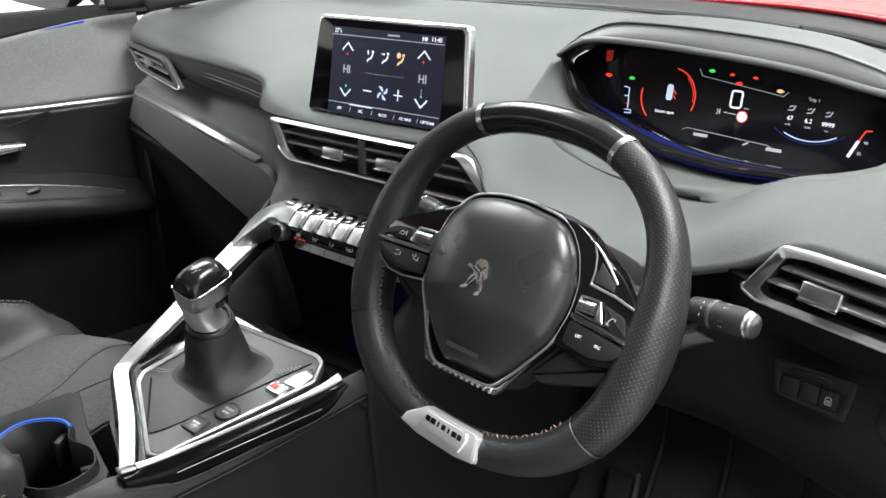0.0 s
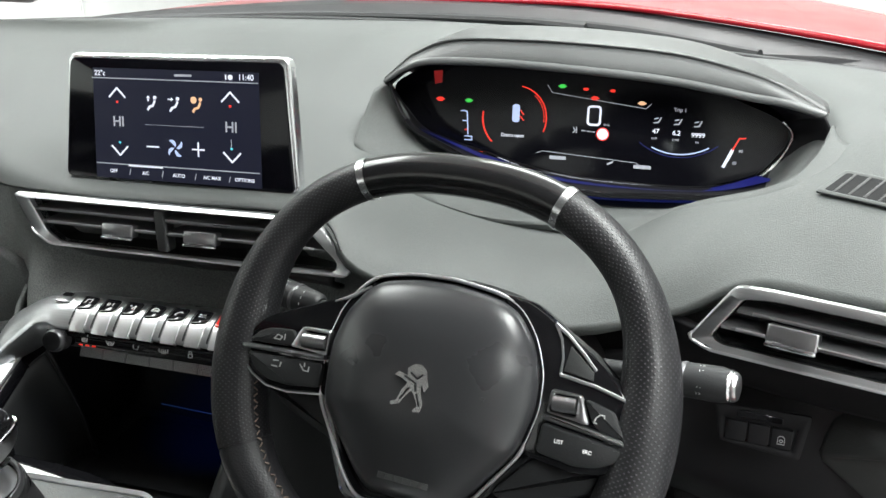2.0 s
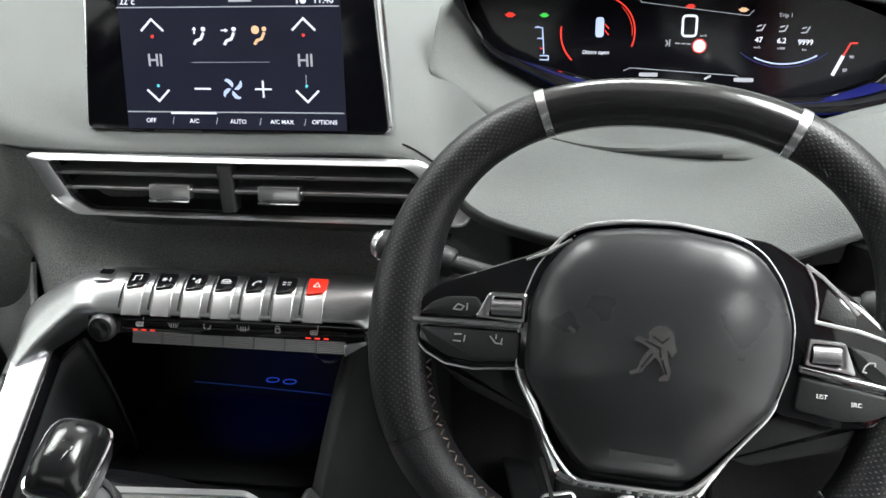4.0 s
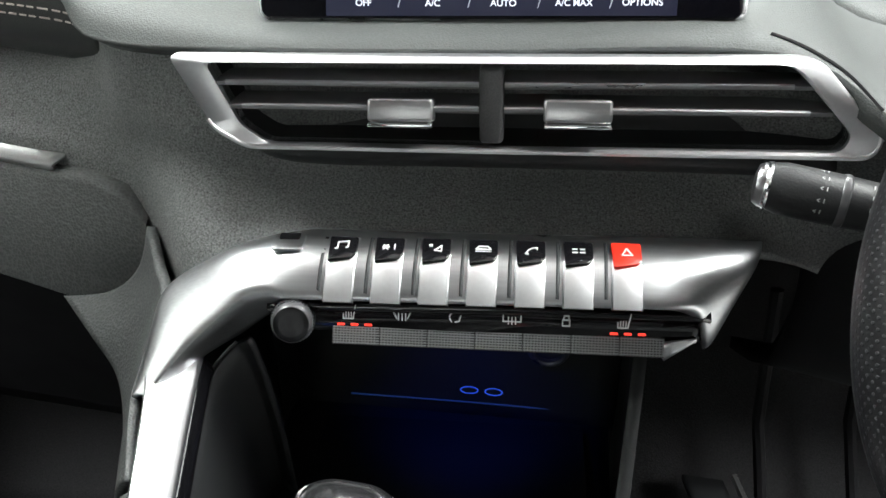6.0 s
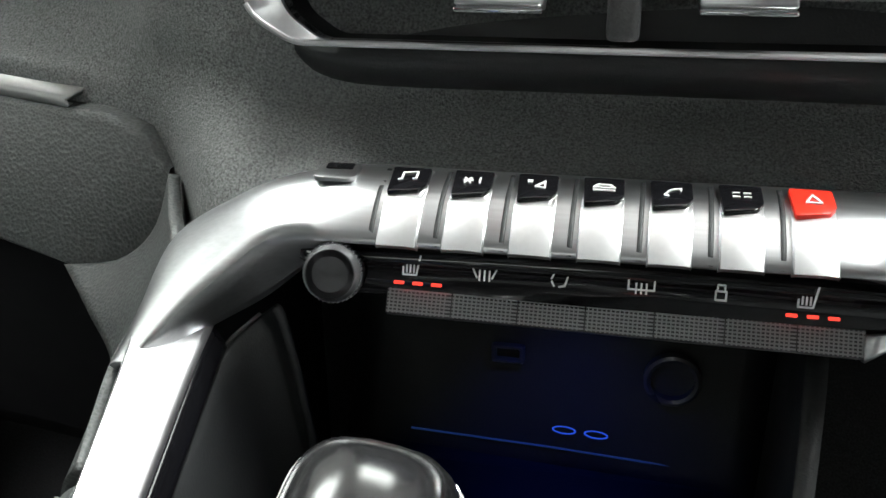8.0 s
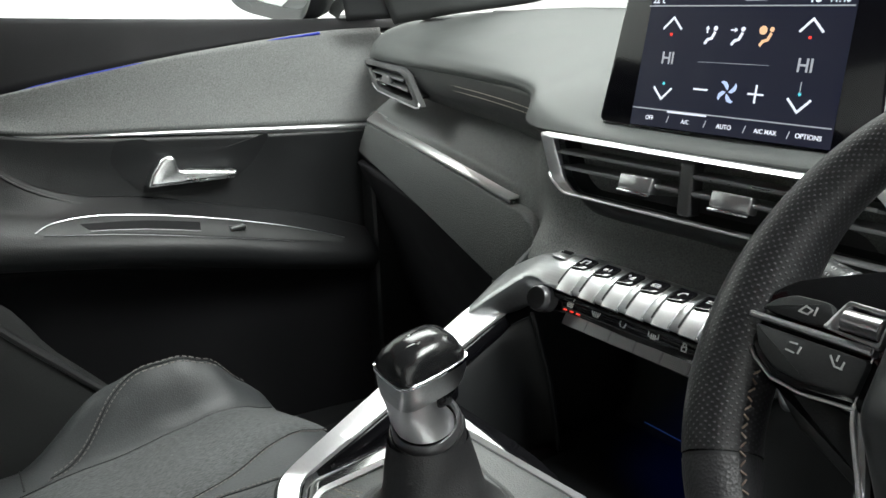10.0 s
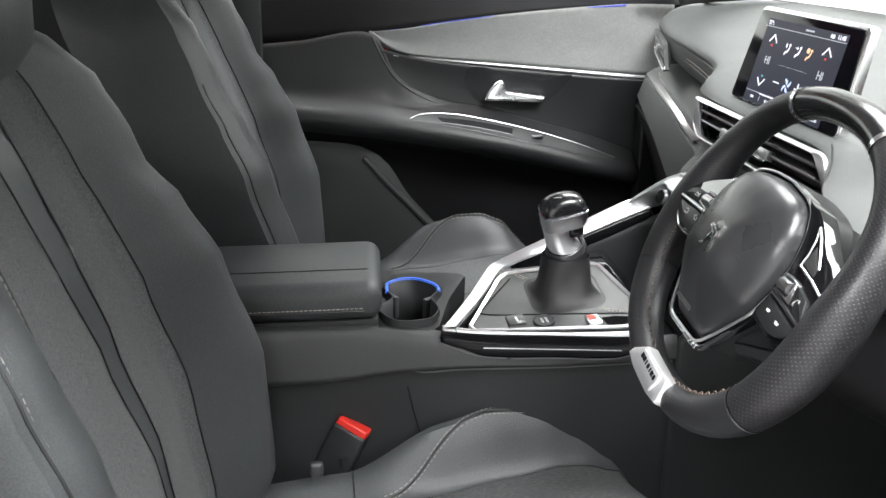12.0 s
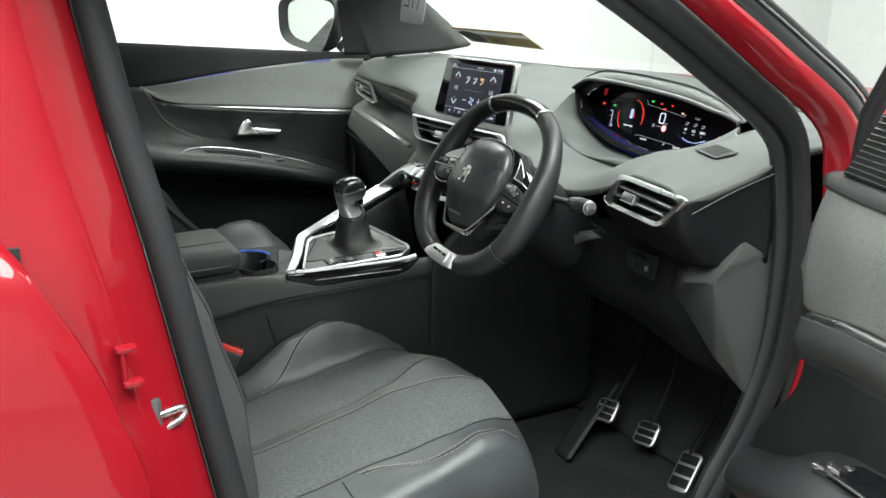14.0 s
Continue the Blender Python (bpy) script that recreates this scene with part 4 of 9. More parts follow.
part("limit_ring", arc2(-0.0063, -0.0097, 0.0062, 0, 360, 0.001, K1 @ Matrix.Translation((0, 0, 0.0003)), n=20), M_LRED, d, smooth=False)
strokes("dash_mark", [[(-0.0285, -0.0072), (-0.0245, -0.0074)], [(-0.0225, -0.0076), (-0.0195, -0.0077)], [(-0.0178, -0.0079), (-0.0148, -0.008)], [(-0.034, -0.004), (-0.034, -0.010)], [(-0.0375, -0.0045), (-0.0355, -0.0075), (-0.0375, -0.010)]], 0.001, K1, M_DIM, glass)


def tell(x, y, s, mm):
    bm = poly(rounded(s, s * 0.7, s * 0.2, 3, x, y), K1)
    line2([(x - s * 0.7, y), (x + s * 0.7, y)], s * 0.22, K1, bm)
    part("warning_light", bm, mm, glass, smooth=False)


for x, y, s, mm in ((-0.1872, 0.0182, 0.009, M_LRED), (-0.1541, 0.0180, 0.008, M_LGREEN), (-0.0518, 0.0375, 0.008, M_LGREEN), (-0.0270, 0.0356, 0.006, M_LRED), (0.0010, 0.0350, 0.006, M_LRED), (-0.0168, 0.0267, 0.008, M_LRED), (0.0315, 0.0238, 0.008, M_LAMBER), (-0.156, -0.0135, 0.003, M_LRED)):
    tell(x, y, s * 0.72, mm)
part("flap_light", poly([(-0.196, 0.048), (-0.186, 0.049), (-0.186, 0.036), (-0.194, 0.034)], K1), M_LRED2, glass, smooth=False)
strokes("scale", [[(-0.1605, 0.0070), (-0.1555, 0.006), (-0.1535, -0.0185)], [(-0.1625, 0.0065), (-0.1595, 0.0068)], [(-0.160, -0.004), (-0.156, -0.004)], [(-0.157, -0.0205), (-0.149, -0.0205), (-0.149, -0.0245), (-0.157, -0.0245)]], 0.0011, K1, M_LICE, glass)
strokes("rule", [[(-0.0675, 0.0378), (-0.0625, 0.0305), (0.036, 0.0185), (0.041, 0.0235)]], 0.0006, K1, M_DIM, glass)
strokes("rule", [[(-0.076, -0.034), (-0.070, -0.031), (0.03, -0.037), (0.038, -0.043)]], 0.0006, K1, M_DIM, glass)
for x, y, n in ((-0.060, -0.0372, 5), (0.029, -0.0408, 5)):
    strokes("odometer_bar", [[(x + 0.0034 * k, y), (x + 0.0034 * k + 0.002, y - 0.0001)] for k in range(n)], 0.0036, K1, M_DIM, glass)
strokes("spanner_symbol", [[(0.001, -0.0405), (0.006, -0.0375)]], 0.0018, K1, M_DIM, glass)
text("Trip 1", 0.0052, at2(0.0700, 0.0189, K1), M_DIM, glass)
for body, x, y in (("47", 0.0475, -0.0036), ("6.2", 0.0681, -0.0043), ("9999", 0.0895, -0.0055)):
    text(body, 0.0068, at2(x, y, K1), M_LIT, glass)
for body, x, y in (("km/h", 0.0465, -0.0105), ("L/100", 0.068, -0.0112), ("km", 0.089, -0.0122)):
    text(body, 0.003, at2(x, y, K1), M_DIM, glass)
for x, y in ((0.0483, 0.0074), (0.0688, 0.0068), (0.0885, 0.0057)):
    strokes("trip_symbol", [[(x - 0.0035, y - 0.0025), (x + 0.001, y - 0.002), (x + 0.0035, y + 0.003)], [(x - 0.003, y + 0.0015), (x + 0.0005, y + 0.0025)]], 0.0012, K1, M_DIM, glass)
bm = arc2(0.0705, 0.035, 0.0635, 233, 308, 0.0007, K1)
part("trip_arc", bm, M_BLUEDIM, glass, smooth=False)
bm = arc2(0.0705, 0.035, 0.0605, 245, 300, 0.0012, K1)
part("trip_arc", bm, M_LICE, glass, smooth=False)
strokes("temperature_scale", [[(0.1165, -0.0345), (0.1235, -0.018)]], 0.0032, K1, M_LIT, glass)
strokes("temperature_scale", [[(0.1235, -0.018), (0.1290, -0.0065)], [(0.129, -0.006), (0.135, -0.0055)]], 0.0014, K1, M_LRED, glass)
text("90", 0.0042, at2(0.1315, -0.0185, K1), M_DIM, glass)
text("50", 0.0042, at2(0.1265, -0.0305, K1), M_DIM, glass)

# ---- steering wheel ----
WHEEL = thing("steering_wheel", "small flat-bottomed black leather steering wheel with perforated grips", "steering wheel", (0.355, -0.1, 0.96))
WM = frame_of((0.3477, -0.196, 0.9757), (0.9961, -0.079, -0.0388), (0.0711, 0.4625, 0.8838)) @ Matrix.Scale(1.055, 4)


def rim_point(a):
    """The rim's centre line: a rounded shape, flattened at top and bottom."""
    c, s = math.cos(a), math.sin(a)
    k = (abs(c) ** 2.35 + abs(s) ** 2.35) ** (-1 / 2.35)
    return Vector((-0.005 + 0.1530 * c * k, 0.1450 * s * k, -0.007))


def rim_size(a):
    t = max(0.0, min(1.0, (0.75 - math.sin(a)) / 0.85))
    b = 0.0150 + 0.0070 * math.cos(a) ** 2 * t * t * (3 - 2 * t)
    return b, b * 1.04 + 0.0006


def rim_arc(a0, a1, n, grow, name, material, label="", parent=None, seg=20):
    rows = []
    for i in range(n + 1):
        a = radians(a0 + (a1 - a0) * i / n)
        p = rim_point(a)
        t = (rim_point(a + 0.01) - p).normalized()
        side = t.cross(Vector((0, 0, 1)))
        r1, r2 = rim_size(a)
        rows.append([p + side * (r1 + grow) * math.cos(b) + Vector((0, 0, 1)) * (r2 + grow) * math.sin(b) for b in (2 * math.pi * k / seg for k in range(seg))])
    bm = skin(rows, around=True)
    uv = bm.loops.layers.uv.new("along")
    bm.verts.index_update()
    run = sum((rim_point(radians(a0 + (a1 - a0) * (i + 1) / n)) - rim_point(radians(a0 + (a1 - a0) * i / n))).length for i in range(n)) / n
    for f in bm.faces:
        ks = [l.vert.index % seg for l in f.loops]
        for l, k in zip(f.loops, ks):
            l[uv].uv = (l.vert.index // seg * run, (seg if k == 0 and seg - 1 in ks else k) * 0.118 / seg)
    return part(name, bm, material, parent or WHEEL, label, m=WM)


rim_arc(63, 117, 20, 0, "rim", M_RIMTOP, "smooth black top of the rim")
rim_arc(119, 211, 36, 0, "rim", M_PERF, "perforated leather grip")
rim_arc(-36, 61, 36, 0, "rim", M_PERF, "perforated leather grip")
rim_arc(212, 323, 40, 0, "rim", M_LEATHER, "smooth black bottom of the rim")
for a in (62, 118):
    rim_arc(a - 1.0, a + 1.0, 2, 0.0009, "seam_ring", M_CHROME, "slim chrome seam ring")
rim_arc(323.2, 323.8, 2, 0.0006, "seam_ring", M_BRUSH, "fine metal seam ring")
rim_arc(211.2, 212.0, 2, -0.0006, "seam_ring", M_BLACK)
bm = bmesh.new()
for i in range(64):
    a = radians(188 + 2.05 * i)
    p, q = rim_point(a), rim_point(a + radians(1.4))
    t = (q - p).normalized()
    inw = -t.cross(Vector((0, 0, 1)))
    r1, r2 = rim_size(a)
    sgn = 1 if i % 2 else -1
    base = p + inw * r1 * 0.93 + Vector((0, 0, r2 * 0.45))
    tube([base + t * 0.0012 - inw * 0.0016 * sgn, base + (q - p) + inw * 0.0016 * sgn], 0.0006, 4, bm=bm, caps=False)
part("stitching", bm, M_STITCH2, WHEEL, "brown zigzag stitching", m=WM)
plate = part("badge_plate", prism([(-0.0470, -0.1480), (-0.0246, -0.1525), (0.0220, -0.1540), (0.0420, -0.1515), (0.0446, -0.1463), (0.0413, -0.1300), (0.0367, -0.1268), (-0.0222, -0.1258), (-0.0430, -0.1395)], 0.012, 0.0030, WM @ Matrix.Translation((-0.002, -0.002, 0.0015)), seg=2), M_BADGE, WHEEL, "satin silver plate on the bottom of the rim")
part("badge_ridge", prism([(-0.0225, -0.1420), (0.0275, -0.1480), (0.0320, -0.1350), (0.0300, -0.1295), (-0.0182, -0.1285)], 0.0030, 0.0014, WM @ Matrix.Translation((-0.002, -0.002, 0.0131)), seg=2), M_BADGE, plate, "raised silver ridge")
PL = Matrix.Translation((0.0030, -0.1365, 0.0161)) @ pose(0, 0, 0, 0, 0, -3)
bm = bmesh.new()
for k, w in enumerate((0.0055, 0.0055, 0.0020, 0.0045, 0.0020, 0.0055, 0.0045)):
    poly(rounded(w, 0.0048, 0.0006, 2, -0.0185 + 0.0064 * k, 0), PL, bm, 0.0005)
part("letter_bar", bm, M_GLOSS, plate, "dark lettering bars", m=WM, smooth=False)

hub = [(-0.046, 0.0640), (-0.022, 0.0690), (0.007, 0.0705), (0.041, 0.0665), (0.056, 0.0600), (0.069, 0.0440), (0.0775, 0.0220), (0.0785, -0.002), (0.071, -0.032), (0.042, -0.072), (0.029, -0.086), (-0.036, -0.088), (-0.049, -0.074), (-0.077, -0.028), (-0.0785, 0.012), (-0.071, 0.038), (-0.057, 0.057)]
hs = soften(hub, 0.008, 4)
big = [(x * 1.045, y * 1.04) for x, y in hs]
part("hub_case", prism(soften([(x * 1.06, y * 1.05) for x, y in hub], 0.014), 0.03, 0.004, WM @ Matrix.Translation((0, 0, -0.034))), M_BLACK, WHEEL, "black hub casing")
dome = []
cx, cy = 0.0, -0.004
for s, h in ((0.985, -0.004), (0.98, 0.008), (0.965, 0.0145), (0.93, 0.0190), (0.86, 0.0230), (0.7, 0.0290), (0.45, 0.0338), (0.2, 0.0350), (0.02, 0.0352)):
    h *= 1.09
    dome.append([(cx + (x - cx) * s + 0.15 * max(h, 0), cy + (y - cy) * s, h - 0.0125 * max(0.0, -(y * s + 0.028)) / 0.05) for x, y in hs])
part("airbag_cover", skin(dome, around=True), M_COVER, WHEEL, "black grained airbag cover", m=WM)
part("hub_trim", ring(big, [(x * 1.008, y * 1.008) for x, y in hs], 0.010, WM @ Matrix.Translation((0, 0, -0.004)), 0.0015), M_GLOSS, WHEEL, "gloss black hub trim")
part("hub_line", tube([(x * 1.03, y * 1.028, 0.0078) for x, y in hs], 0.0014, 8, closed=True), M_RAIL, WHEEL, "fine chrome hub line", m=WM)
uu = spline([(-0.083, 0.004, 0.002), (-0.0815, -0.017, 0.0035), (-0.066, -0.050, 0.0035), (-0.0535, -0.078, 0.003), (-0.043, -0.0905, 0.003), (-0.005, -0.0915, 0.003), (0.031, -0.0905, 0.003), (0.043, -0.078, 0.003), (0.06, -0.05, 0.002)], 60)
part("hub_chrome", tube(uu, [0.0012 + 0.0026 * min(1, k / 14) * (1 if k < 44 else max(0.0, 1 - (k - 44) / 14)) for k in range(60)], 8), M_BRIGHT, WHEEL, "bright chrome lower hub trim", m=WM)
bm = bmesh.new()
for k in range(11):
    box((-0.036 + 0.0066 * k, -0.0912, 0.0062), (0.0032, 0.0045, 0.0015), 0.0004, 1, bm=bm)
part("chrome_ribs", bm, M_BRUSH, WHEEL, "ribbed inlay of the chrome trim", m=WM)
LG = Matrix.Translation((0.002, -0.0015, 0.0378))
em = [(-0.0135, 0.0055), (-0.0105, 0.0085), (-0.0045, 0.0068), (-0.0050, 0.0115), (-0.001, 0.0150), (0.0045, 0.0155), (0.0085, 0.0125), (0.0100, 0.0060), (0.0115, 0.0025), (0.0090, -0.0020), (0.0075, 0.0010), (0.0060, 0.0030), (0.0070, -0.0030), (0.0095, -0.0100), (0.0085, -0.0150), (0.0030, -0.0160), (0.0035, -0.0135), (0.0060, -0.0120), (0.0025, -0.0050), (0.0, -0.0025), (-0.0045, -0.0080), (-0.0065, -0.0120), (-0.0130, -0.0145), (-0.0135, -0.0120), (-0.0095, -0.0105), (-0.0070, -0.0030), (-0.0035, 0.0020), (-0.0080, 0.0045)]
part("emblem", prism(soften(em, 0.0006, 1), 0.0018, 0.0, LG), M_EMBLEM, WHEEL, "satin metal emblem", m=WM, smooth=False)
eb = strokes("emblem_line", [[(-0.002, 0.009), (0.003, 0.006), (0.006, 0.009)], [(-0.006, 0.006), (0.002, 0.003), (0.003, -0.002)], [(-0.002, -0.001), (-0.007, -0.009)], [(0.004, -0.004), (0.007, -0.011)]], 0.0012, LG @ Matrix.Translation((0, 0, 0.0017)), M_BLACK, WHEEL)
eb.matrix_basis = WM
WORLD[eb] = WM
for k in range(6):
    strokes("airbag_mark", [[(-0.02 + 0.0062 * k, -0.066), (-0.0165 + 0.0062 * k, -0.066)]], 0.0042, Matrix.Translation((0.004, 0, 0.0240)), M_PAD, WHEEL).matrix_basis = WM
for run in ([(0.038, 0.0005), (0.046, 0.0005)], [(-0.052, 0.006), (-0.049, 0.004)]):
    strokes("horn_mark", [run], 0.0022, Matrix.Translation((0.004, 0, 0.0345)), M_GREY, WHEEL).matrix_basis = WM
SPOKE = {-1: [(-0.1535, -0.005), (-0.1515, 0.003), (-0.1445, 0.010), (-0.1334, 0.0205), (-0.1211, 0.0262), (-0.1002, 0.0350), (-0.0796, 0.0437), (-0.0600, 0.0542), (-0.0500, 0.0620), (-0.060, 0.03), (-0.070, -0.03), (-0.0779, -0.0262), (-0.1061, -0.0302), (-0.1244, -0.0292), (-0.1375, -0.0232), (-0.1500, -0.0120)],
         1: [(0.0418, 0.0690), (0.0613, 0.0672), (0.0735, 0.0615), (0.0906, 0.0510), (0.1106, 0.0400), (0.1280, 0.0262), (0.1360, 0.0165), (0.1420, 0.0035), (0.1470, -0.0115), (0.1385, -0.0265), (0.1265, -0.0340), (0.1091, -0.0368), (0.0745, -0.0325), (0.065, 0.0)]}
LOWER = {-1: [(-0.142, -0.026), (-0.080, -0.030), (-0.062, -0.052), (-0.066, -0.062), (-0.112, -0.046)], 1: [(0.140, -0.028), (0.078, -0.034), (0.052, -0.066), (0.066, -0.070), (0.118, -0.052)]}
P1 = WM @ Matrix.Translation((0, 0, 0.0127))


def bar(name, runs, r, material, parent, label="", z=0.0):
    """A slim bar that lies on the switch pods."""
    return part(name, tube([P1 @ Vector((x, y, z)) for x, y in runs], r, 6, up=(0, -0.9, 0.4)), material, parent, label)


for side in (-1, 1):
    part("lower_spoke", prism(soften(LOWER[side], 0.006), 0.014, 0.004, WM @ Matrix.Translation((0, 0, -0.020))), M_BLACK, WHEEL, "black lower spoke shell")
    sp = part("spoke", prism(soften(SPOKE[side], 0.004), 0.020, 0.003, WM @ Matrix.Translation((0, 0, -0.011))), M_GLOSS, WHEEL, "gloss black spoke")
    if side < 0:
        upper = [(-0.143, 0.0005), (-0.136, 0.0085), (-0.127, 0.0130), (-0.108, 0.0150), (-0.1015, 0.0065), (-0.109, 0.0025)]
        lower = [(-0.1425, -0.0070), (-0.079, -0.0035), (-0.0790, -0.0215), (-0.1061, -0.0250), (-0.1225, -0.0240), (-0.1345, -0.0180)]
        part("switch_pod", prism(soften(upper, 0.003), 0.0048, 0.0014, WM @ Matrix.Translation((0, 0, 0.0085))), M_BLACK, sp, "black satin upper switch")
        part("switch_pod", prism(soften(lower, 0.003), 0.0048, 0.0014, WM @ Matrix.Translation((0, 0, 0.0085))), M_BLACK, sp, "black satin lower switch")
        part("pod_bar", prism(soften([(-0.1480, -0.0020), (-0.1470, -0.0052), (-0.0785, -0.0015), (-0.0785, 0.0030)], 0.001), 0.0050, 0.0016, WM @ Matrix.Translation((0, 0, 0.0090))), M_BRUSH, sp, "silver divider bar")
        part("roller_frame", ring(soften([(-0.1075, 0.0030), (-0.1000, 0.0190), (-0.0765, 0.0205), (-0.0765, 0.0020)], 0.002), soften([(-0.0995, 0.0042), (-0.0970, 0.0165), (-0.0790, 0.0172), (-0.0785, 0.0055)], 0.002), 0.0050, WM @ Matrix.Translation((0, 0, 0.0090)), 0.001), M_TAB, sp, "grey metal roller frame")
        part("roller", tube([P1 @ Vector((-0.0975, 0.0100, 0)), P1 @ Vector((-0.0790, 0.0112, 0))], 0.0056, 14), M_TAB, sp, "ribbed metal roller")
        part("spoke_line", tube([WM @ Vector((x, y, 0.0085)) for x, y in SPOKE[-1][11:] + SPOKE[-1][:2]], 0.0010, 6, up=(0, -0.9, 0.4)), M_BRUSH, sp, "fine chrome spoke line")
        part("spoke_line", tube([WM @ Vector((x, y - 0.0012, 0.0095)) for x, y in ((-0.080, 0.0425), (-0.066, 0.0490), (-0.0535, 0.0580))], [0.0008, 0.0016, 0.0010], 6), M_RAIL, sp, "bright spoke edge")
        runs = ([(-0.1215, 0.0060), (-0.1190, 0.0095), (-0.1150, 0.0085), (-0.1165, 0.0060), (-0.1215, 0.0060)], [(-0.113, 0.0065), (-0.113, 0.0105)], [(-0.1195, -0.0135), (-0.1150, -0.0135)], [(-0.1190, -0.0095), (-0.1150, -0.0090)], [(-0.1128, -0.0132), (-0.1125, -0.0098)], [(-0.0968, -0.0080), (-0.0930, -0.0118), (-0.0890, -0.0118)], [(-0.0930, -0.0065), (-0.0930, -0.0090)], [(-0.0895, -0.0120), (-0.0892, -0.0085)])
    else:
        upper = [(0.1095, 0.0130), (0.1290, 0.0085), (0.1380, -0.0050), (0.1405, -0.0085), (0.1225, -0.0055), (0.1170, -0.0015)]
        lower = [(0.0850, -0.0080), (0.1160, -0.0110), (0.1405, -0.0140), (0.1345, -0.0235), (0.1240, -0.0290), (0.1095, -0.0310), (0.0840, -0.0275)]
        part("switch_pod", prism(soften(upper, 0.003), 0.0048, 0.0014, WM @ Matrix.Translation((0, 0, 0.0085))), M_BLACK, sp, "black satin upper switch")
        part("switch_pod", prism(soften(lower, 0.003), 0.0048, 0.0014, WM @ Matrix.Translation((0, 0, 0.0085))), M_BLACK, sp, "black satin lower switch")
        part("pod_bar", prism(soften([(0.0845, -0.0015), (0.1170, -0.0050), (0.1425, -0.0085), (0.1425, -0.0120), (0.1150, -0.0090), (0.0845, -0.0058)], 0.001), 0.0050, 0.0016, WM @ Matrix.Translation((0, 0, 0.0090))), M_BRUSH, sp, "silver divider bar")
        part("roller_frame", ring(soften([(0.0865, -0.0010), (0.0875, 0.0145), (0.1075, 0.0145), (0.1150, -0.0035)], 0.002), soften([(0.0892, 0.0005), (0.0898, 0.0120), (0.1055, 0.0122), (0.1062, -0.0002)], 0.002), 0.0050, WM @ Matrix.Translation((0, 0, 0.0090)), 0.001), M_TAB, sp, "grey metal roller frame")
        part("roller", tube([P1 @ Vector((0.0900, 0.0060, 0)), P1 @ Vector((0.1052, 0.0068, 0))], 0.0056, 14), M_TAB, sp, "ribbed metal roller")
        for runs_, r_ in (([(0.0818, 0.0564), (0.0920, 0.0500), (0.1040, 0.0400), (0.1132, 0.0312)], 0.0013), ([(0.0818, 0.0564), (0.0875, 0.0470), (0.0905, 0.0350), (0.0905, 0.0243)], 0.0010), ([(0.0902, 0.0243), (0.1138, 0.0216), (0.1345, 0.0168)], 0.0014), ([(0.1345, 0.0168), (0.1405, 0.0039), (0.1455, -0.0108), (0.1375, -0.0255)], 0.0009)):
            part("wing_line", tube([WM @ Vector((x, y, 0.0092)) for x, y in runs_], r_, 6, up=(0, -0.9, 0.4)), M_RAIL, sp, "bright chrome wing line")
        part("wing_inlay", prism([(0.0925, 0.0270), (0.0945, 0.0440), (0.1120, 0.0300), (0.1125, 0.0245)], 0.0012, 0.0004, WM @ Matrix.Translation((0, 0, 0.0088))), M_PAD, sp, "grey satin wing inlay")
        text("LIST", 0.0034, P1 @ Matrix.Translation((0.0980, -0.0178, 0.0008)), M_PRINT, sp)
        text("SRC", 0.0034, P1 @ Matrix.Translation((0.1170, -0.0200, 0.0008)), M_PRINT, sp)
        runs = ([(0.1180, -0.0005), (0.1190, 0.0028), (0.1212, 0.0050), (0.1240, 0.0052)], [(0.1180, -0.0005), (0.1200, -0.0007)], [(0.1240, 0.0052), (0.1242, 0.0033)])
    strokes("pod_print", [list(r_) for r_ in runs], 0.0008, P1 @ Matrix.Translation((0, 0, 0.0006)), M_PRINT2, sp)

# ---- steering column and stalks ----
COL = thing("steering_column", "black steering column shroud", "steering column", (0.358, -0.08, 0.93))
cd = (WM.to_3x3() @ Vector((0, 0, -1))).normalized()
rows = []
for d, w, h, dz in ((0.03, 0.062, 0.060, 0.0), (0.06, 0.072, 0.066, -0.004), (0.12, 0.082, 0.066, -0.01), (0.20, 0.085, 0.066, -0.012)):
    c = WM.translation + cd * d + Vector((0, 0, dz))
    rows.append([c + (WM.to_3x3() @ Vector((w * math.copysign(abs(math.cos(a)) ** 0.6, math.cos(a)), h * math.copysign(abs(math.sin(a)) ** 0.6, math.sin(a)), 0))) for a in (2 * math.pi * k / 24 for k in range(24))])
# Shroud and lower cover take the deepest black to stand for their shade.
part("shroud", skin(rows, around=True), M_DEEP, COL)
part("lower_cover", loft([[(0.30, -0.10, 0.905), (0.35, -0.125, 0.885), (0.40, -0.11, 0.885), (0.425, -0.075, 0.925)], [(0.28, -0.03, 0.89), (0.34, -0.05, 0.855), (0.41, -0.05, 0.860), (0.44, -0.030, 0.91)], [(0.26, 0.03, 0.87), (0.34, 0.02, 0.825), (0.42, 0.01, 0.835), (0.48, 0.0, 0.88)]], 20, 20), M_DEEP, COL, "black lower cover", solid=0.006)
# The lit facet of the cover is painted as a greyer fold.
part("lit_fold", loft([[(0.362, -0.058, 0.834), (0.372, -0.070, 0.838), (0.380, -0.064, 0.829)], [(0.410, -0.045, 0.861), (0.418, -0.066, 0.868), (0.428, -0.058, 0.855)], [(0.440, -0.030, 0.880), (0.452, -0.056, 0.890), (0.464, -0.046, 0.876)], [(0.452, -0.002, 0.888), (0.470, -0.040, 0.896), (0.486, -0.030, 0.884)]], 16, 8), M_GREY, COL, "fold of the lower cover, coloured greyer for the light on it", solid=0.004)
part("cover_slot", box((0.448, -0.058, 0.8885), (0.010, 0.006, 0.004), 0.001, 1), M_DEEP, COL, "dark slot")


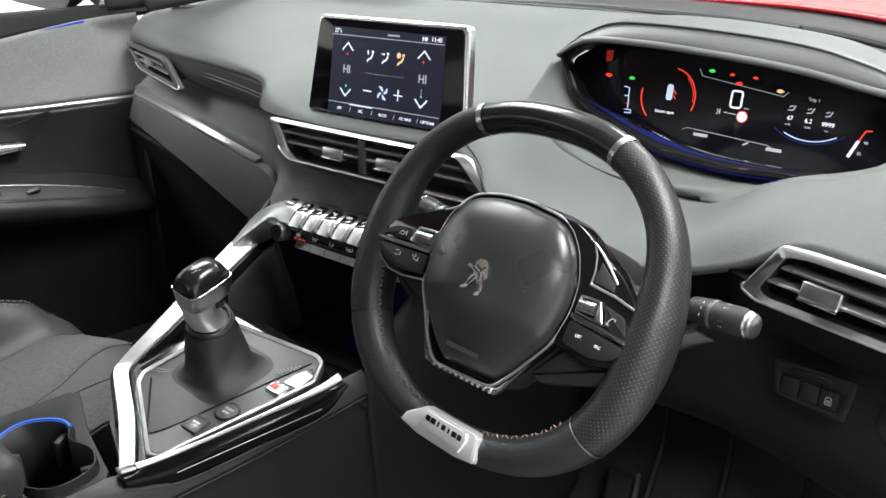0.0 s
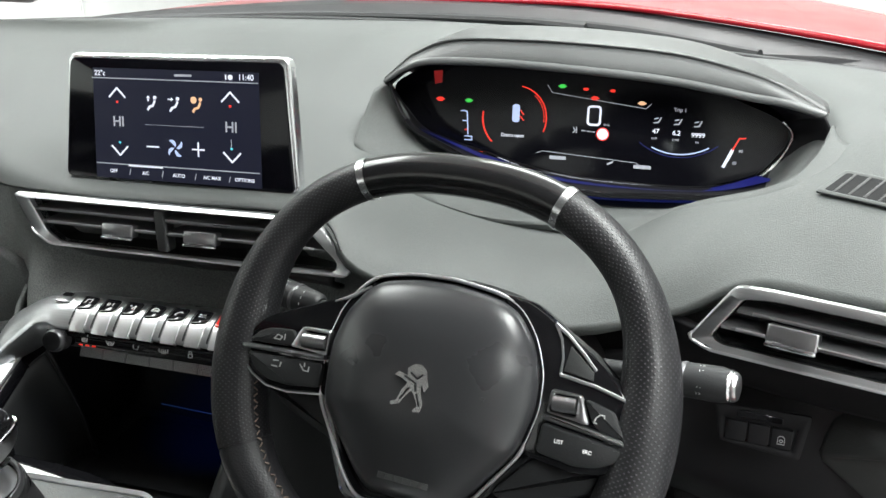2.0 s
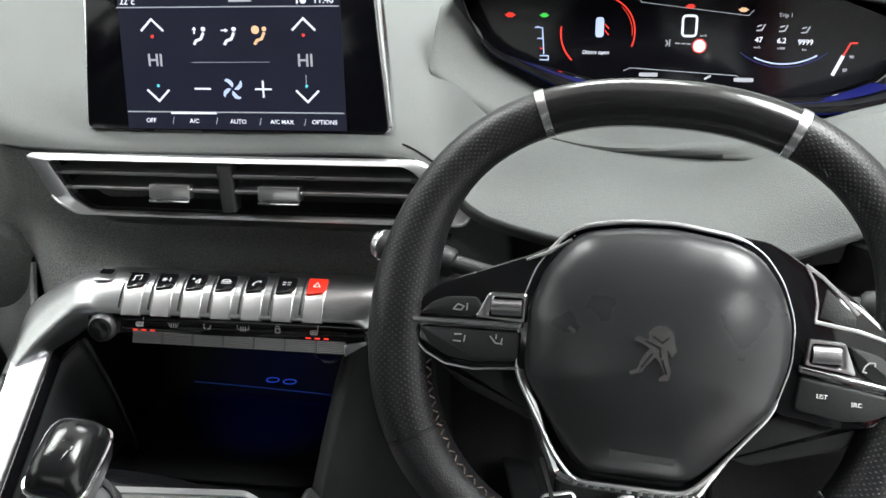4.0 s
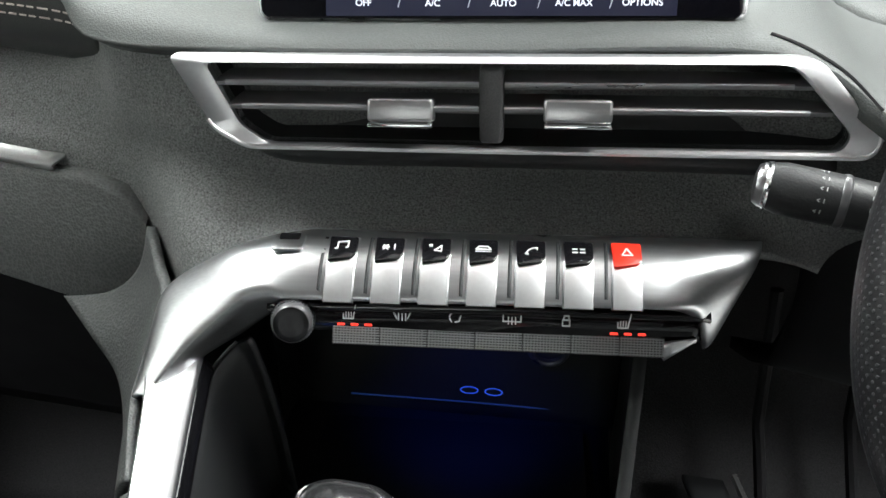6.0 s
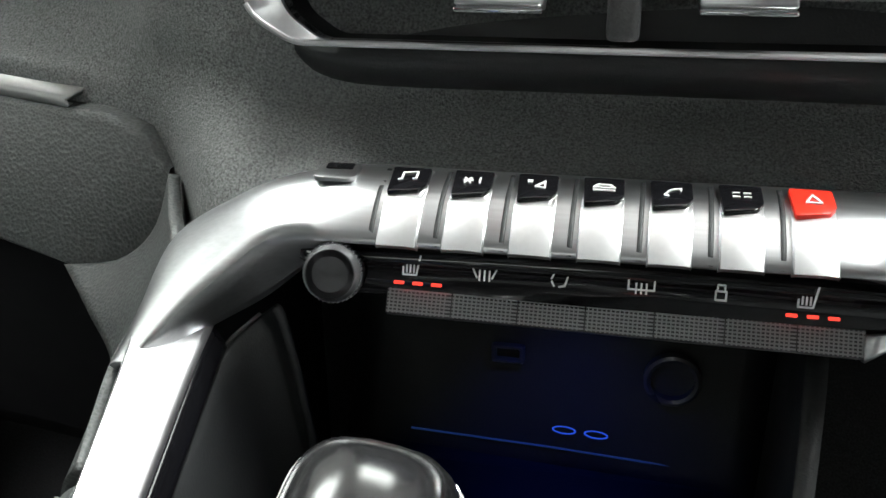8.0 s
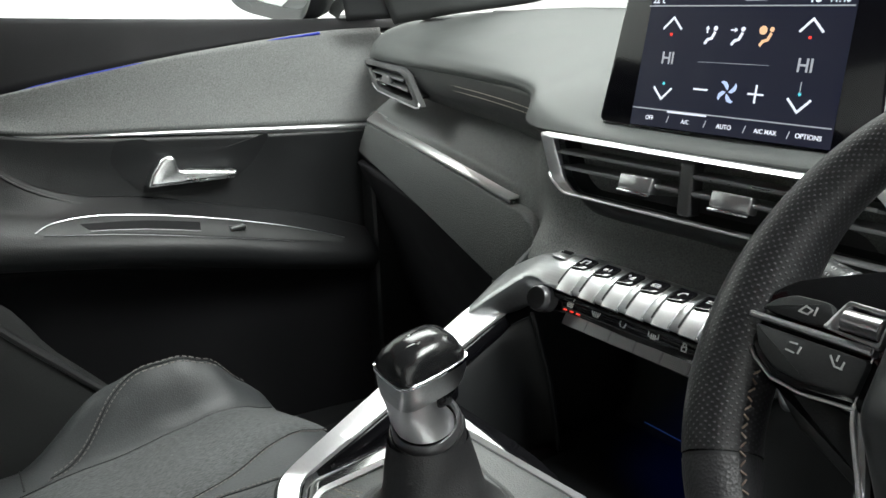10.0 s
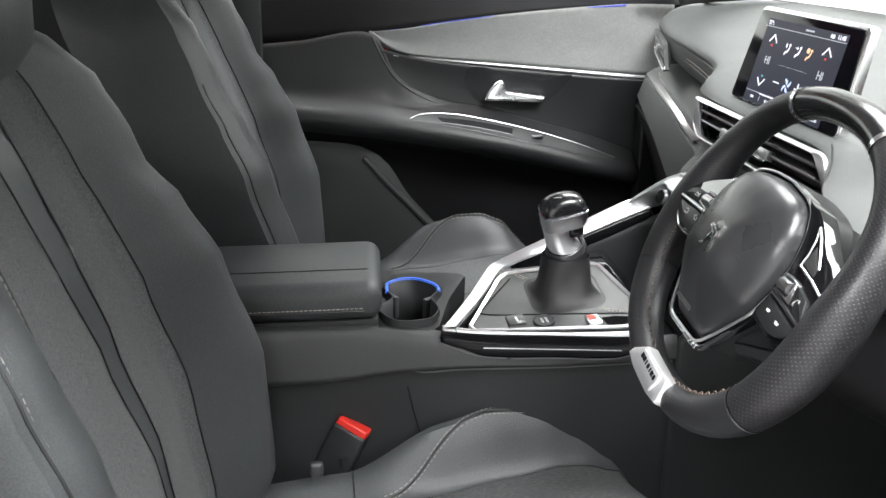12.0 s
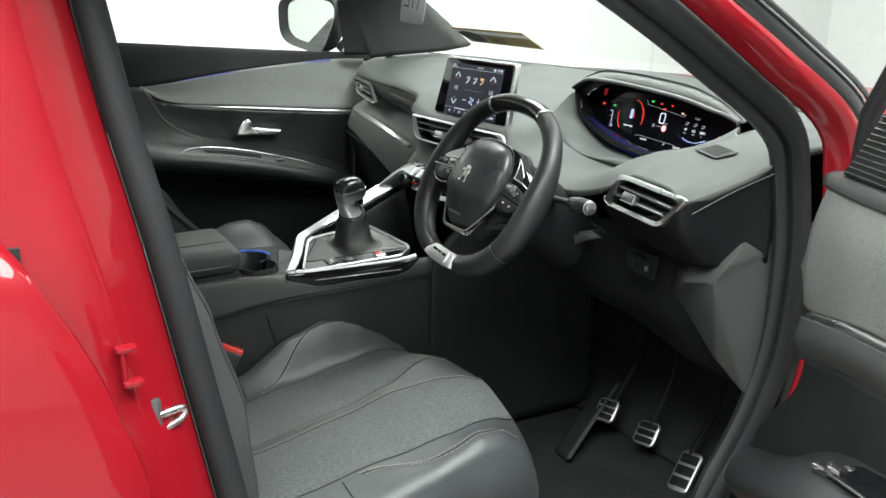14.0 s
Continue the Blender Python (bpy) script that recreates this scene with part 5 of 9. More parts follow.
def stalk(name, label, a, b, group):
    th = thing(name, label, "control stalk", a, group)
    a, b = Vector(a), Vector(b)
    part("arm", tube([a, a.lerp(b, 0.35), a.lerp(b, 0.62)], [0.0075, 0.007, 0.0085], 14, flat=0.8), M_BLACK, th)
    part("grip", tube([a.lerp(b, k) for k in (0.58, 0.60, 0.66, 0.80, 0.93, 0.975)], [0.0085, 0.0115, 0.0125, 0.0132, 0.0135, 0.0118], 18), M_BLACK, th, "black twist grip")
    part("end_ring", tube([a.lerp(b, k) for k in (0.968, 0.975, 0.985)], [0.0120, 0.0126, 0.0119], 18), M_CHROME, th, "satin end ring")
    part("cap", tube([a.lerp(b, k) for k in (0.98, 0.995, 1.010, 1.018)], [0.0112, 0.0112, 0.0098, 0.005], 18), M_TAB, th, "grey metal end cap")
    part("grip_ring", tube([a.lerp(b, k) for k in (0.735, 0.742, 0.758, 0.765)], [0.0126, 0.0136, 0.0136, 0.0128], 18), M_GREY2, th, "grey grip ring")
    d = (b - a).normalized()
    up = Vector((0, -0.75, 0.66))
    m = frame_of(a.lerp(b, 0.80) + up.normalized() * 0.0132, d, up.cross(d) * -1)
    bm = bmesh.new()
    for j in range(5):
        w_ = radians(-52 + 26 * j)
        mj = frame_of(a.lerp(b, 0.80) + (up.normalized() * math.cos(w_) + up.cross(d).normalized() * math.sin(w_)) * 0.0134, d, up.cross(d) * -math.cos(w_) + up * math.sin(w_))
        line2([(0.003, -0.0009), (0.003, 0.0009)], 0.0005, mj, bm)
        line2([(0.005, -0.0008), (0.0062, 0.0), (0.005, 0.0008)], 0.0004, mj, bm)
        if j in (1, 2, 3):
            line2([(-0.018, -0.0008), (-0.018, 0.0010)], 0.0005, mj, bm)
    part("print", bm, M_PRINT2, th, smooth=False)
    return th


stalk("indicator_stalk", "dark grey stalk with a silver end button", (0.410, -0.098, 0.950), (0.559, -0.130, 0.9650), "stalks")
stalk("wiper_stalk", "dark grey stalk with a twist grip", (0.295, -0.115, 0.957), (0.141, -0.073, 0.971), "stalks")

# ---- switch panel ----
PANEL = thing("switch_panel", "silver toggle-key panel under the centre vent", "switch panel", (0.02, -0.05, 0.86))


def prof(x, grow=0.0):
    """The panel's cross-section at x: top edge, ridge, front edge, underside."""
    dy = 0.00 + 0.03 * (x + 0.08)
    dz = -0.01 * (x + 0.08)
    return [(x, -0.036 + dy, 0.916 + dz), (x, -0.050 + dy, 0.9185 + grow + dz), (x, -0.066 + dy - grow * 0.5, 0.9145 + grow + dz), (x, -0.080 + dy - grow, 0.9045 + grow * 0.4 + dz), (x, -0.0845 + dy - grow, 0.8985 + dz), (x, -0.080 + dy, 0.8955 + dz)]


secs = [
    [(-0.1975, -0.1165, 0.8480), (-0.1955, -0.1170, 0.8492), (-0.1930, -0.1175, 0.8500), (-0.1905, -0.1182, 0.8502), (-0.1887, -0.1190, 0.8498), (-0.1884, -0.1180, 0.8488)],
    [(-0.1975, -0.0900, 0.8600), (-0.1940, -0.0935, 0.8640), (-0.1880, -0.0985, 0.8665), (-0.1815, -0.1035, 0.8660), (-0.1755, -0.1080, 0.8630), (-0.1762, -0.1020, 0.8510)],
    [(-0.1957, -0.0540, 0.8805), (-0.1900, -0.0620, 0.8855), (-0.1800, -0.0735, 0.8868), (-0.1690, -0.0860, 0.8840), (-0.1588, -0.0960, 0.8775), (-0.1635, -0.0800, 0.8535)],
    [(-0.1678, -0.0420, 0.8965), (-0.1635, -0.0510, 0.9025), (-0.1560, -0.0620, 0.9045), (-0.1455, -0.0755, 0.9020), (-0.1356, -0.0860, 0.8955), (-0.1430, -0.0740, 0.8650)],
    [(-0.1407, -0.0380, 0.9085), (-0.1380, -0.0480, 0.9130), (-0.1335, -0.0600, 0.9130), (-0.1260, -0.0750, 0.9075), (-0.1180, -0.0840, 0.9000), (-0.1250, -0.0760, 0.8800)],
    prof(-0.105), prof(-0.06), prof(0.0), prof(0.06), prof(0.10),
    [(0.130, -0.0295, 0.9135), (0.130, -0.042, 0.915), (0.127, -0.056, 0.911), (0.122, -0.068, 0.900), (0.120, -0.073, 0.892), (0.120, -0.070, 0.884)],
    [(0.155, -0.026, 0.911), (0.155, -0.036, 0.911), (0.152, -0.046, 0.904), (0.141, -0.058, 0.886), (0.131, -0.066, 0.866), (0.127, -0.064, 0.860)],
    [(0.162, -0.018, 0.907), (0.162, -0.022, 0.906), (0.159, -0.028, 0.899), (0.148, -0.036, 0.880), (0.137, -0.044, 0.862), (0.134, -0.044, 0.857)],
]
part("rail", loft(secs, 110, 24), M_BRUSH, PANEL, "brushed silver rail", solid=0.004)
prints = {0: [[(-0.0035, -0.002), (-0.0035, 0.0035), (0.0035, 0.0045), (0.0035, -0.001)], [(-0.005, -0.0025), (-0.0035, -0.002)], [(0.002, -0.0015), (0.0035, -0.001)]],
          1: [[(-0.004, -0.002), (-0.001, 0.002)], [(-0.004, 0.002), (-0.001, -0.002)], [(-0.0045, 0.0), (0.0, 0.0)], [(0.0035, -0.002), (0.0035, 0.0025)]],
          2: [[(-0.001, -0.002), (0.0035, -0.003), (0.0035, 0.0025), (-0.001, -0.002)], [(-0.0045, 0.0015), (-0.0045, 0.003), (-0.003, 0.0015), (-0.003, 0.003)]],
          3: [[(-0.005, -0.002), (0.005, -0.002)], [(-0.005, 0.0), (-0.003, 0.0025), (0.003, 0.0025), (0.005, 0.0)], [(-0.0045, 0.0), (0.0045, 0.0)]],
          4: [[(-0.0035, -0.003), (-0.0015, 0.0005), (0.001, 0.002), (0.0042, 0.0025)], [(-0.0035, -0.003), (-0.0018, -0.0035)], [(0.0042, 0.0025), (0.004, 0.0008)]],
          5: [[(-0.004, -0.001), (-0.001, -0.001)], [(0.001, -0.001), (0.004, -0.001)], [(-0.004, 0.002), (-0.001, 0.002)], [(0.001, 0.002), (0.004, 0.002)]],
          6: [[(-0.0035, -0.0025), (0.0, 0.0035), (0.0035, -0.0025), (-0.0035, -0.0025)]]}
for k in range(7):
    x = -0.0795 + 0.0267 * k
    ky, kz = 0.03 * (x + 0.08), -0.01 * (x + 0.08)
    side = [(-0.050, 0.9195), (-0.0655, 0.9165), (-0.0715, 0.9145), (-0.0735, 0.9135), (-0.0855, 0.9030), (-0.0885, 0.8998), (-0.086, 0.8975)]
    rows = []
    for u, f in ((-0.0088, 0.0012), (-0.0082, 0.0003), (-0.003, 0.0), (0.003, 0.0), (0.0074, 0.0003), (0.0080, 0.0012)):
        rows.append([(x + u, y + ky + f, z + kz - f) for y, z in side])
    key = part("toggle_key", skin(rows), M_KEY, PANEL, "polished silver toggle key", solid=0.003)
    a = [Vector(v) for v in prof(x, 0.0016)]
    km = frame_of(a[2].lerp(a[1], 0.35) + Vector((0, 0, 0.0008)), (1, 0.03, -0.01), a[1] - a[2])
    capo = [(-0.0088, 0.0090), (0.0078, 0.0086), (0.0078, -0.0035), (0.0050, -0.0080), (-0.0080, -0.0105)]
    part("key_head", prism(soften(capo, 0.0012, 2), 0.0022, 0.0006, km @ Matrix.Translation((0, 0, -0.0012))), M_HAZARD if k == 6 else M_GLOSS, key, "red hazard key head" if k == 6 else "gloss black key head")
    strokes("key_symbol", [[(px * 0.85 - 0.0004, py * 0.9 + 0.0004) for px, py in r] for r in prints[k]], 0.0007, km @ Matrix.Translation((0, 0, 0.0011)), M_PRINT, key)
    sl = part("key_slot", loft([[Vector(v) + Vector((-0.0128, 0, 0.0004)) for v in prof(x, 0.0004)[1:5]], [Vector(v) + Vector((-0.0108, 0, 0.0004)) for v in prof(x, 0.0004)[1:5]]], 2, 10), M_BLACK, PANEL, "black slot beside the key", solid=0.002)
part("small_key", prism(rounded(0.019, 0.017, 0.004), 0.002, 0.0008, frame_of((-0.113, -0.0555, 0.9172), (1, 0.03, 0), (0, 1, 0.05))), M_BRUSH, PANEL, "small silver parking key")
part("small_key_window", prism(rounded(0.012, 0.006, 0.001), 0.0008, 0, frame_of((-0.113, -0.0515, 0.9193), (1, 0.03, 0), (0, 1, 0.05))), M_GLOSS, PANEL)
part("touch_strip", loft([[(-0.122, -0.081, 0.8945), (-0.122, -0.0745, 0.889), (-0.118, -0.072, 0.880), (-0.112, -0.073, 0.872)], [(0.0, -0.077, 0.8945), (0.0, -0.0705, 0.889), (0.0, -0.068, 0.880), (0.0, -0.069, 0.870)], [(0.128, -0.068, 0.889), (0.128, -0.0635, 0.883), (0.126, -0.061, 0.875), (0.122, -0.063, 0.866)]], 24, 10), M_GLOSS, PANEL, "gloss black touch strip", solid=0.006)
ST = frame_of((0.0, -0.0796, 0.8866), (1, 0.038, -0.022), (0, 0.25, 1))
ICON = lambda runs, x, w=0.0007: strokes("touch_symbol", [[(px + x, py) for px, py in r] for r in runs], w, ST, M_PRINT, PANEL)
heat = [[(-0.0035, 0.0), (-0.0035, -0.003), (0.002, -0.003), (0.0035, 0.005)], [(-0.002, -0.002), (-0.002, 0.001)], [(-0.0005, -0.002), (-0.0005, 0.001)], [(0.001, -0.002), (0.001, 0.001)]]
fins = [[(-0.002, -0.003), (-0.002, 0.001)], [(0.0, -0.003), (0.0, 0.001)], [(0.002, -0.003), (0.002, 0.001)]]
ICON(heat, -0.0745)
ICON(heat, 0.0800)
ICON([[(-0.005, 0.002), (0.0, 0.0035), (0.005, 0.002), (0.003, -0.002)], [(-0.005, 0.002), (-0.003, -0.002)]] + fins, -0.0445)
ICON([[(-0.005, -0.0015), (-0.005, 0.003), (0.005, 0.003), (0.005, -0.0015), (-0.005, -0.0015)]] + fins, 0.0175)
ICON([[(-0.0032, 0.0), (-0.0018, 0.003), (0.0018, 0.003)], [(0.0032, 0.001), (0.0022, -0.0025), (0.0, -0.003)], [(-0.003, -0.001), (-0.002, -0.0028)]], -0.0145)
ICON([[(-0.002, -0.003), (-0.002, 0.0005), (0.002, 0.0005), (0.002, -0.003), (-0.002, -0.003)], [(-0.0014, 0.0005), (-0.0014, 0.003), (0.0014, 0.003), (0.0014, 0.0005)]], 0.0478)
for x0 in (-0.0795, 0.0745):
    for k in range(3):
        part("heat_light", box((x0 + 0.0078 * k, -0.0065, 0.0005), (0.0044, 0.0014, 0.001), 0.0003, 1, m=ST), M_LRED if k >= 0 else M_LAMBER, PANEL, "lit red heater bar")
for k in range(7):
    x0, x1 = -0.0865 + 0.0275 * k, -0.0590 + 0.0275 * k
    x1 = min(x1, 0.104)
    y0, z0 = -0.0805 + 0.038 * (x0 + 0.09), 0.8665 - 0.03 * (x0 + 0.09)
    b = bmesh.new()
    bmk = frame_of(((x0 + x1) / 2, -0.0775 + 0.038 * ((x0 + x1) / 2 + 0.09), 0.8700 - 0.03 * ((x0 + x1) / 2 + 0.09)), (1, 0.038, -0.03), (0, 0.62, 1))
    box((0, 0, 0), (x1 - x0 + 0.0006, 0.0115, 0.006), 0.0005, 1, bm=b, m=bmk)
    lk = part("strip_key", b, M_GREY2, PANEL, "finely ribbed dark silver key")
    b = bmesh.new()
    for j in range(7):
        box((0, -0.0045 + 0.0015 * j, 0.0031), (x1 - x0 - 0.0006, 0.0007, 0.0007), 0, 1, bm=b, m=bmk)
    for j in range(14):
        box((-(x1 - x0) / 2 + 0.0012 + 0.0018 * j, 0, 0.0030), (0.0006, 0.0105, 0.0005), 0, 1, bm=b, m=bmk)
    part("rib", b, M_BRUSH, lk)
part("strip_end", loft([[(0.104, -0.0765, 0.8595), (0.104, -0.0735, 0.8705), (0.104, -0.068, 0.865)], [(0.122, -0.070, 0.8690), (0.122, -0.069, 0.871), (0.120, -0.066, 0.868)]], 4, 8), M_BRUSH, PANEL, "pointed silver strip end", solid=0.003)
KN = frame_of((-0.1060, -0.0885, 0.8860), (1, 0.15, 0), (0.0, 0.35, 1)) @ Matrix.Scale(0.86, 4)
knob = part("volume_knob", lathe([(0.0, 0.0085), (0.0095, 0.0102), (0.0118, 0.0095), (0.0132, 0.0075), (0.0138, 0.004), (0.0138, -0.010)], 36, KN), M_GREY2, PANEL, "dark metal volume knob")
part("knob_face", lathe([(0.0015, 0.0096), (0.0108, 0.0112), (0.0116, 0.0108)], 36), M_SPUN, knob, "spun metal face", m=KN)
b = bmesh.new()
for k in range(40):
    a = 2 * math.pi * k / 40
    box((0.0139 * math.cos(a), 0.0139 * math.sin(a), -0.001), (0.0009, 0.0012, 0.010), 0, 1, bm=b, m=KN)
part("knurl", b, M_GREY2, knob)
part("knob_light", arc2(0, 0, 0.0018, 0, 360, 0.0007, KN @ Matrix.Translation((0, 0, 0.0097)), n=10), M_PRINT, knob, smooth=False)

# ---- centre console ----
CON = thing("centre_console", "dark grey centre console with satin chrome edging", "console", (-0.06, -0.3, 0.35))


def cz(x, y):
    return 0.756 + 0.115 * (y + 0.2937) - 0.15 * (x - 0.0237)


def slab(name, outline, z0, material, label="", zt=None, bev=0.004):
    """An upright block with a top that follows the console's slope."""
    bm = bmesh.new()
    a = [bm.verts.new((x, y, z0)) for x, y in outline]
    b = [bm.verts.new((x, y, (zt or cz)(x, y))) for x, y in outline]
    n = len(outline)
    for k in range(n):
        bm.faces.new((a[k], a[(k + 1) % n], b[(k + 1) % n], b[k]))
    top = bm.faces.new(b)
    bm.faces.new(a)
    if bev:
        bmesh.ops.bevel(bm, geom=list(top.edges), offset=bev, segments=2, affect="EDGES")
    return part(name, bm, material, CON, label)


slab("front_body", soften([(0.074, -0.162), (0.016, -0.425), (-0.09, -0.380), (-0.150, -0.33), (-0.178, -0.16), (-0.06, -0.15)], 0.01), 0.34, M_GREY, "charcoal console body", lambda x, y: cz(x, y) - 0.014)
slab("rear_body", soften([(-0.006, -0.512), (-0.02, -0.98), (-0.235, -0.98), (-0.225, -0.512)], 0.006), 0.34, M_GREY, "charcoal console rear body", lambda x, y: 0.742)
part("side_panel", loft([[(0.082, -0.12, 0.735), (0.085, -0.12, 0.66), (0.09, -0.12, 0.50), (0.10, -0.12, 0.34)], [(0.038, -0.34, 0.715), (0.045, -0.34, 0.66), (0.06, -0.34, 0.50), (0.07, -0.34, 0.34)], [(0.010, -0.475, 0.69), (0.016, -0.475, 0.64), (0.03, -0.475, 0.50), (0.04, -0.475, 0.34)], [(-0.006, -0.60, 0.675), (0.0, -0.60, 0.62), (0.015, -0.60, 0.50), (0.025, -0.60, 0.34)], [(-0.012, -0.95, 0.66), (-0.006, -0.95, 0.6), (0.01, -0.95, 0.5), (0.02, -0.95, 0.34)]], 30, 14), M_BLACK, CON, "black lower side panel", solid=0.008)
part("panel_seam", tube([(0.0068, -0.478, 0.682), (0.0205, -0.470, 0.640), (0.0300, -0.455, 0.586), (0.0340, -0.450, 0.52)], 0.0012, 5), M_DEEP, CON, "dark panel seam")
part("flank_line", tube(spline([(0.0865, -0.135, 0.7235), (0.0645, -0.28, 0.7105), (0.0395, -0.40, 0.7005), (0.0245, -0.462, 0.6925), (0.0, -0.475, 0.700), (-0.004, -0.500, 0.728)], 30), 0.0011, 5), M_GREY2, CON, "fine light crease line")
part("flank", loft([[(0.077, -0.13, 0.757), (0.084, -0.13, 0.745), (0.085, -0.13, 0.725)], [(0.048, -0.28, 0.748), (0.061, -0.28, 0.736), (0.063, -0.28, 0.712)], [(0.018, -0.40, 0.7425), (0.034, -0.40, 0.730), (0.038, -0.40, 0.702)], [(-0.006, -0.46, 0.7428), (0.016, -0.46, 0.735), (0.024, -0.46, 0.694)], [(-0.012, -0.515, 0.7428), (0.002, -0.515, 0.736), (0.012, -0.515, 0.684)], [(-0.016, -0.60, 0.743), (-0.003, -0.60, 0.736), (0.006, -0.60, 0.672)], [(-0.03, -0.98, 0.743), (-0.015, -0.98, 0.736), (-0.006, -0.98, 0.66)]], 40, 12), M_GREY, CON, "charcoal upper flank", solid=0.006)
part("forward_side", loft([[(0.084, -0.13, 0.75), (0.088, -0.13, 0.6), (0.10, -0.13, 0.34)], [(0.10, -0.04, 0.84), (0.10, -0.02, 0.6), (0.11, 0.0, 0.34)], [(0.115, 0.09, 0.87), (0.115, 0.1, 0.6), (0.12, 0.12, 0.34)], [(0.13, 0.3, 0.80), (0.13, 0.3, 0.6), (0.13, 0.3, 0.34)]], 24, 14), M_BLACK, CON, "black tunnel side beside the footwell", solid=0.008)
part("forward_side", loft([[(-0.19, -0.17, 0.79), (-0.20, -0.17, 0.6), (-0.21, -0.17, 0.34)], [(-0.192, -0.10, 0.845), (-0.21, -0.08, 0.6), (-0.22, -0.06, 0.34)], [(-0.220, 0.0, 0.835), (-0.225, 0.02, 0.6), (-0.23, 0.05, 0.34)], [(-0.23, 0.2, 0.80), (-0.23, 0.2, 0.6), (-0.23, 0.2, 0.34)]], 24, 14), M_BLACK, CON, "charcoal tunnel side", solid=0.008)
# storage bin
part("bin_floor", loft([[(-0.19, -0.165, 0.735), (0.082, -0.15, 0.72)], [(-0.17, -0.10, 0.70), (0.085, -0.10, 0.69)], [(-0.16, 0.04, 0.70), (0.09, 0.04, 0.69)], [(-0.155, 0.065, 0.712), (0.095, 0.06, 0.702)], [(-0.15, 0.085, 0.80), (0.1, 0.08, 0.80)], [(-0.15, 0.075, 0.90), (0.10, 0.07, 0.89)]], 40, 10), M_BLACK, CON, "black storage bin lining", solid=0.006)
LIP = [(-0.1400, -0.0700, 0.8600), (-0.1520, -0.0620, 0.8490), (-0.1630, -0.0760, 0.8400), (-0.1660, -0.0960, 0.8300), (-0.1630, -0.1400, 0.8140), (-0.1560, -0.2050, 0.7920), (-0.1460, -0.2800, 0.7660)]
part("bin_wall", loft([[p, Vector(p) + Vector((0.004, 0.002, -0.012)), (max(p[0], -0.168) + 0.006, p[1] + 0.02, 0.76 + 0.2 * (p[2] - 0.80)), (max(p[0], -0.168) + 0.006, p[1] + 0.03, 0.70)] for p in LIP], 30, 12), M_BLACK, CON, "black bin side wall", solid=0.004)
part("bin_lip", tube(spline(LIP[1:], 40), 0.0017, 6), M_GREY2, CON, "grey bin lip")
part("mat", box((-0.03, -0.02, 0.7045), (0.20, 0.12, 0.004), 0.0015, 2), M_RUBBER, CON, "ribbed rubber mat")
part("shelf_edge", loft([[(-0.114, 0.085, 0.713), (-0.114, 0.060, 0.7105), (-0.114, 0.058, 0.708), (-0.114, 0.060, 0.703)], [(-0.02, 0.085, 0.7085), (-0.02, 0.058, 0.7065), (-0.02, 0.056, 0.703), (-0.02, 0.058, 0.697)], [(0.094, 0.085, 0.702), (0.094, 0.060, 0.699), (0.094, 0.058, 0.695), (0.094, 0.060, 0.688)]], 16, 10), M_BLUEPL, CON, "translucent blue-lit shelf edge", m=Matrix.Translation((0, 0.003, 0.005)), solid=0.003)
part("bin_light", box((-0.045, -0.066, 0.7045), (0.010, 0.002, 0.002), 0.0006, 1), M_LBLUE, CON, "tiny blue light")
for x in (-0.0178, 0.0009):
    part("usb_symbol", arc2(0, 0, 0.0066, 0, 350, 0.0009, frame_of((x, 0.046, 0.7308 - 0.05 * x), (1, 0, -0.05), (0, 1, -0.30)), n=20), M_USB, CON, "lit blue usb symbol")
# The blue-lit edge of the shelf, shown by a line that glows itself.
part("shelf_glow", tube([(-0.1136, 0.0575, 0.7139), (-0.026, 0.0555, 0.7125), (0.0949, 0.0575, 0.7046)], 0.0007, 5), M_SHELF, CON, "shelf edge line glowing dimly for the blue light on it")
part("usb_port", ring(rounded(0.020, 0.012, 0.002), rounded(0.014, 0.007, 0.001), 0.004, frame_of((-0.054, 0.064, 0.771), (1, 0, 0), (0, 0, 1)), 0.001), M_GREY2, CON, "usb port frame")
part("power_socket", lathe([(0.0165, 0.0), (0.0165, 0.005), (0.0145, 0.006), (0.0125, 0.005), (0.0125, -0.004)], 24, frame_of((0.042, 0.064, 0.764), (1, 0, 0), (0, 0, 1))), M_GREY2, CON, "round power socket")
# chrome edging
eo = [(-0.1975, -0.1000, 0.8560), (-0.1870, -0.1210, 0.8565), (-0.1775, -0.1750, 0.8358), (-0.1690, -0.2290, 0.8145), (-0.1605, -0.2830, 0.7932), (-0.1545, -0.3180, 0.7795), (-0.1480, -0.3340, 0.7730), (-0.1280, -0.3470, 0.7690), (-0.0600, -0.3840, 0.7600), (0.0110, -0.4290, 0.7490)]
ei = [(-0.1660, -0.0820, 0.8540), (-0.1640, -0.1100, 0.8445), (-0.1585, -0.1600, 0.8265), (-0.1530, -0.2100, 0.8085), (-0.1470, -0.2600, 0.7910), (-0.1425, -0.3000, 0.7770), (-0.1365, -0.3180, 0.7715), (-0.1200, -0.3300, 0.7680), (-0.0500, -0.3680, 0.7600), (0.0170, -0.4120, 0.7515)]
rows = []
for a, b in zip(spline(eo, 80), spline(ei, 80)):
    up_ = Vector((0, 0, 1))
    rows.append([a - up_ * 0.008, a - up_ * 0.001, a.lerp(b, 0.06) + up_ * 0.0012, a.lerp(b, 0.5) + up_ * 0.0016, a.lerp(b, 0.94) + up_ * 0.0012, b - up_ * 0.001, b - up_ * 0.008])
part("chrome_rail", skin(rows), M_RAIL, CON, "satin chrome rail")
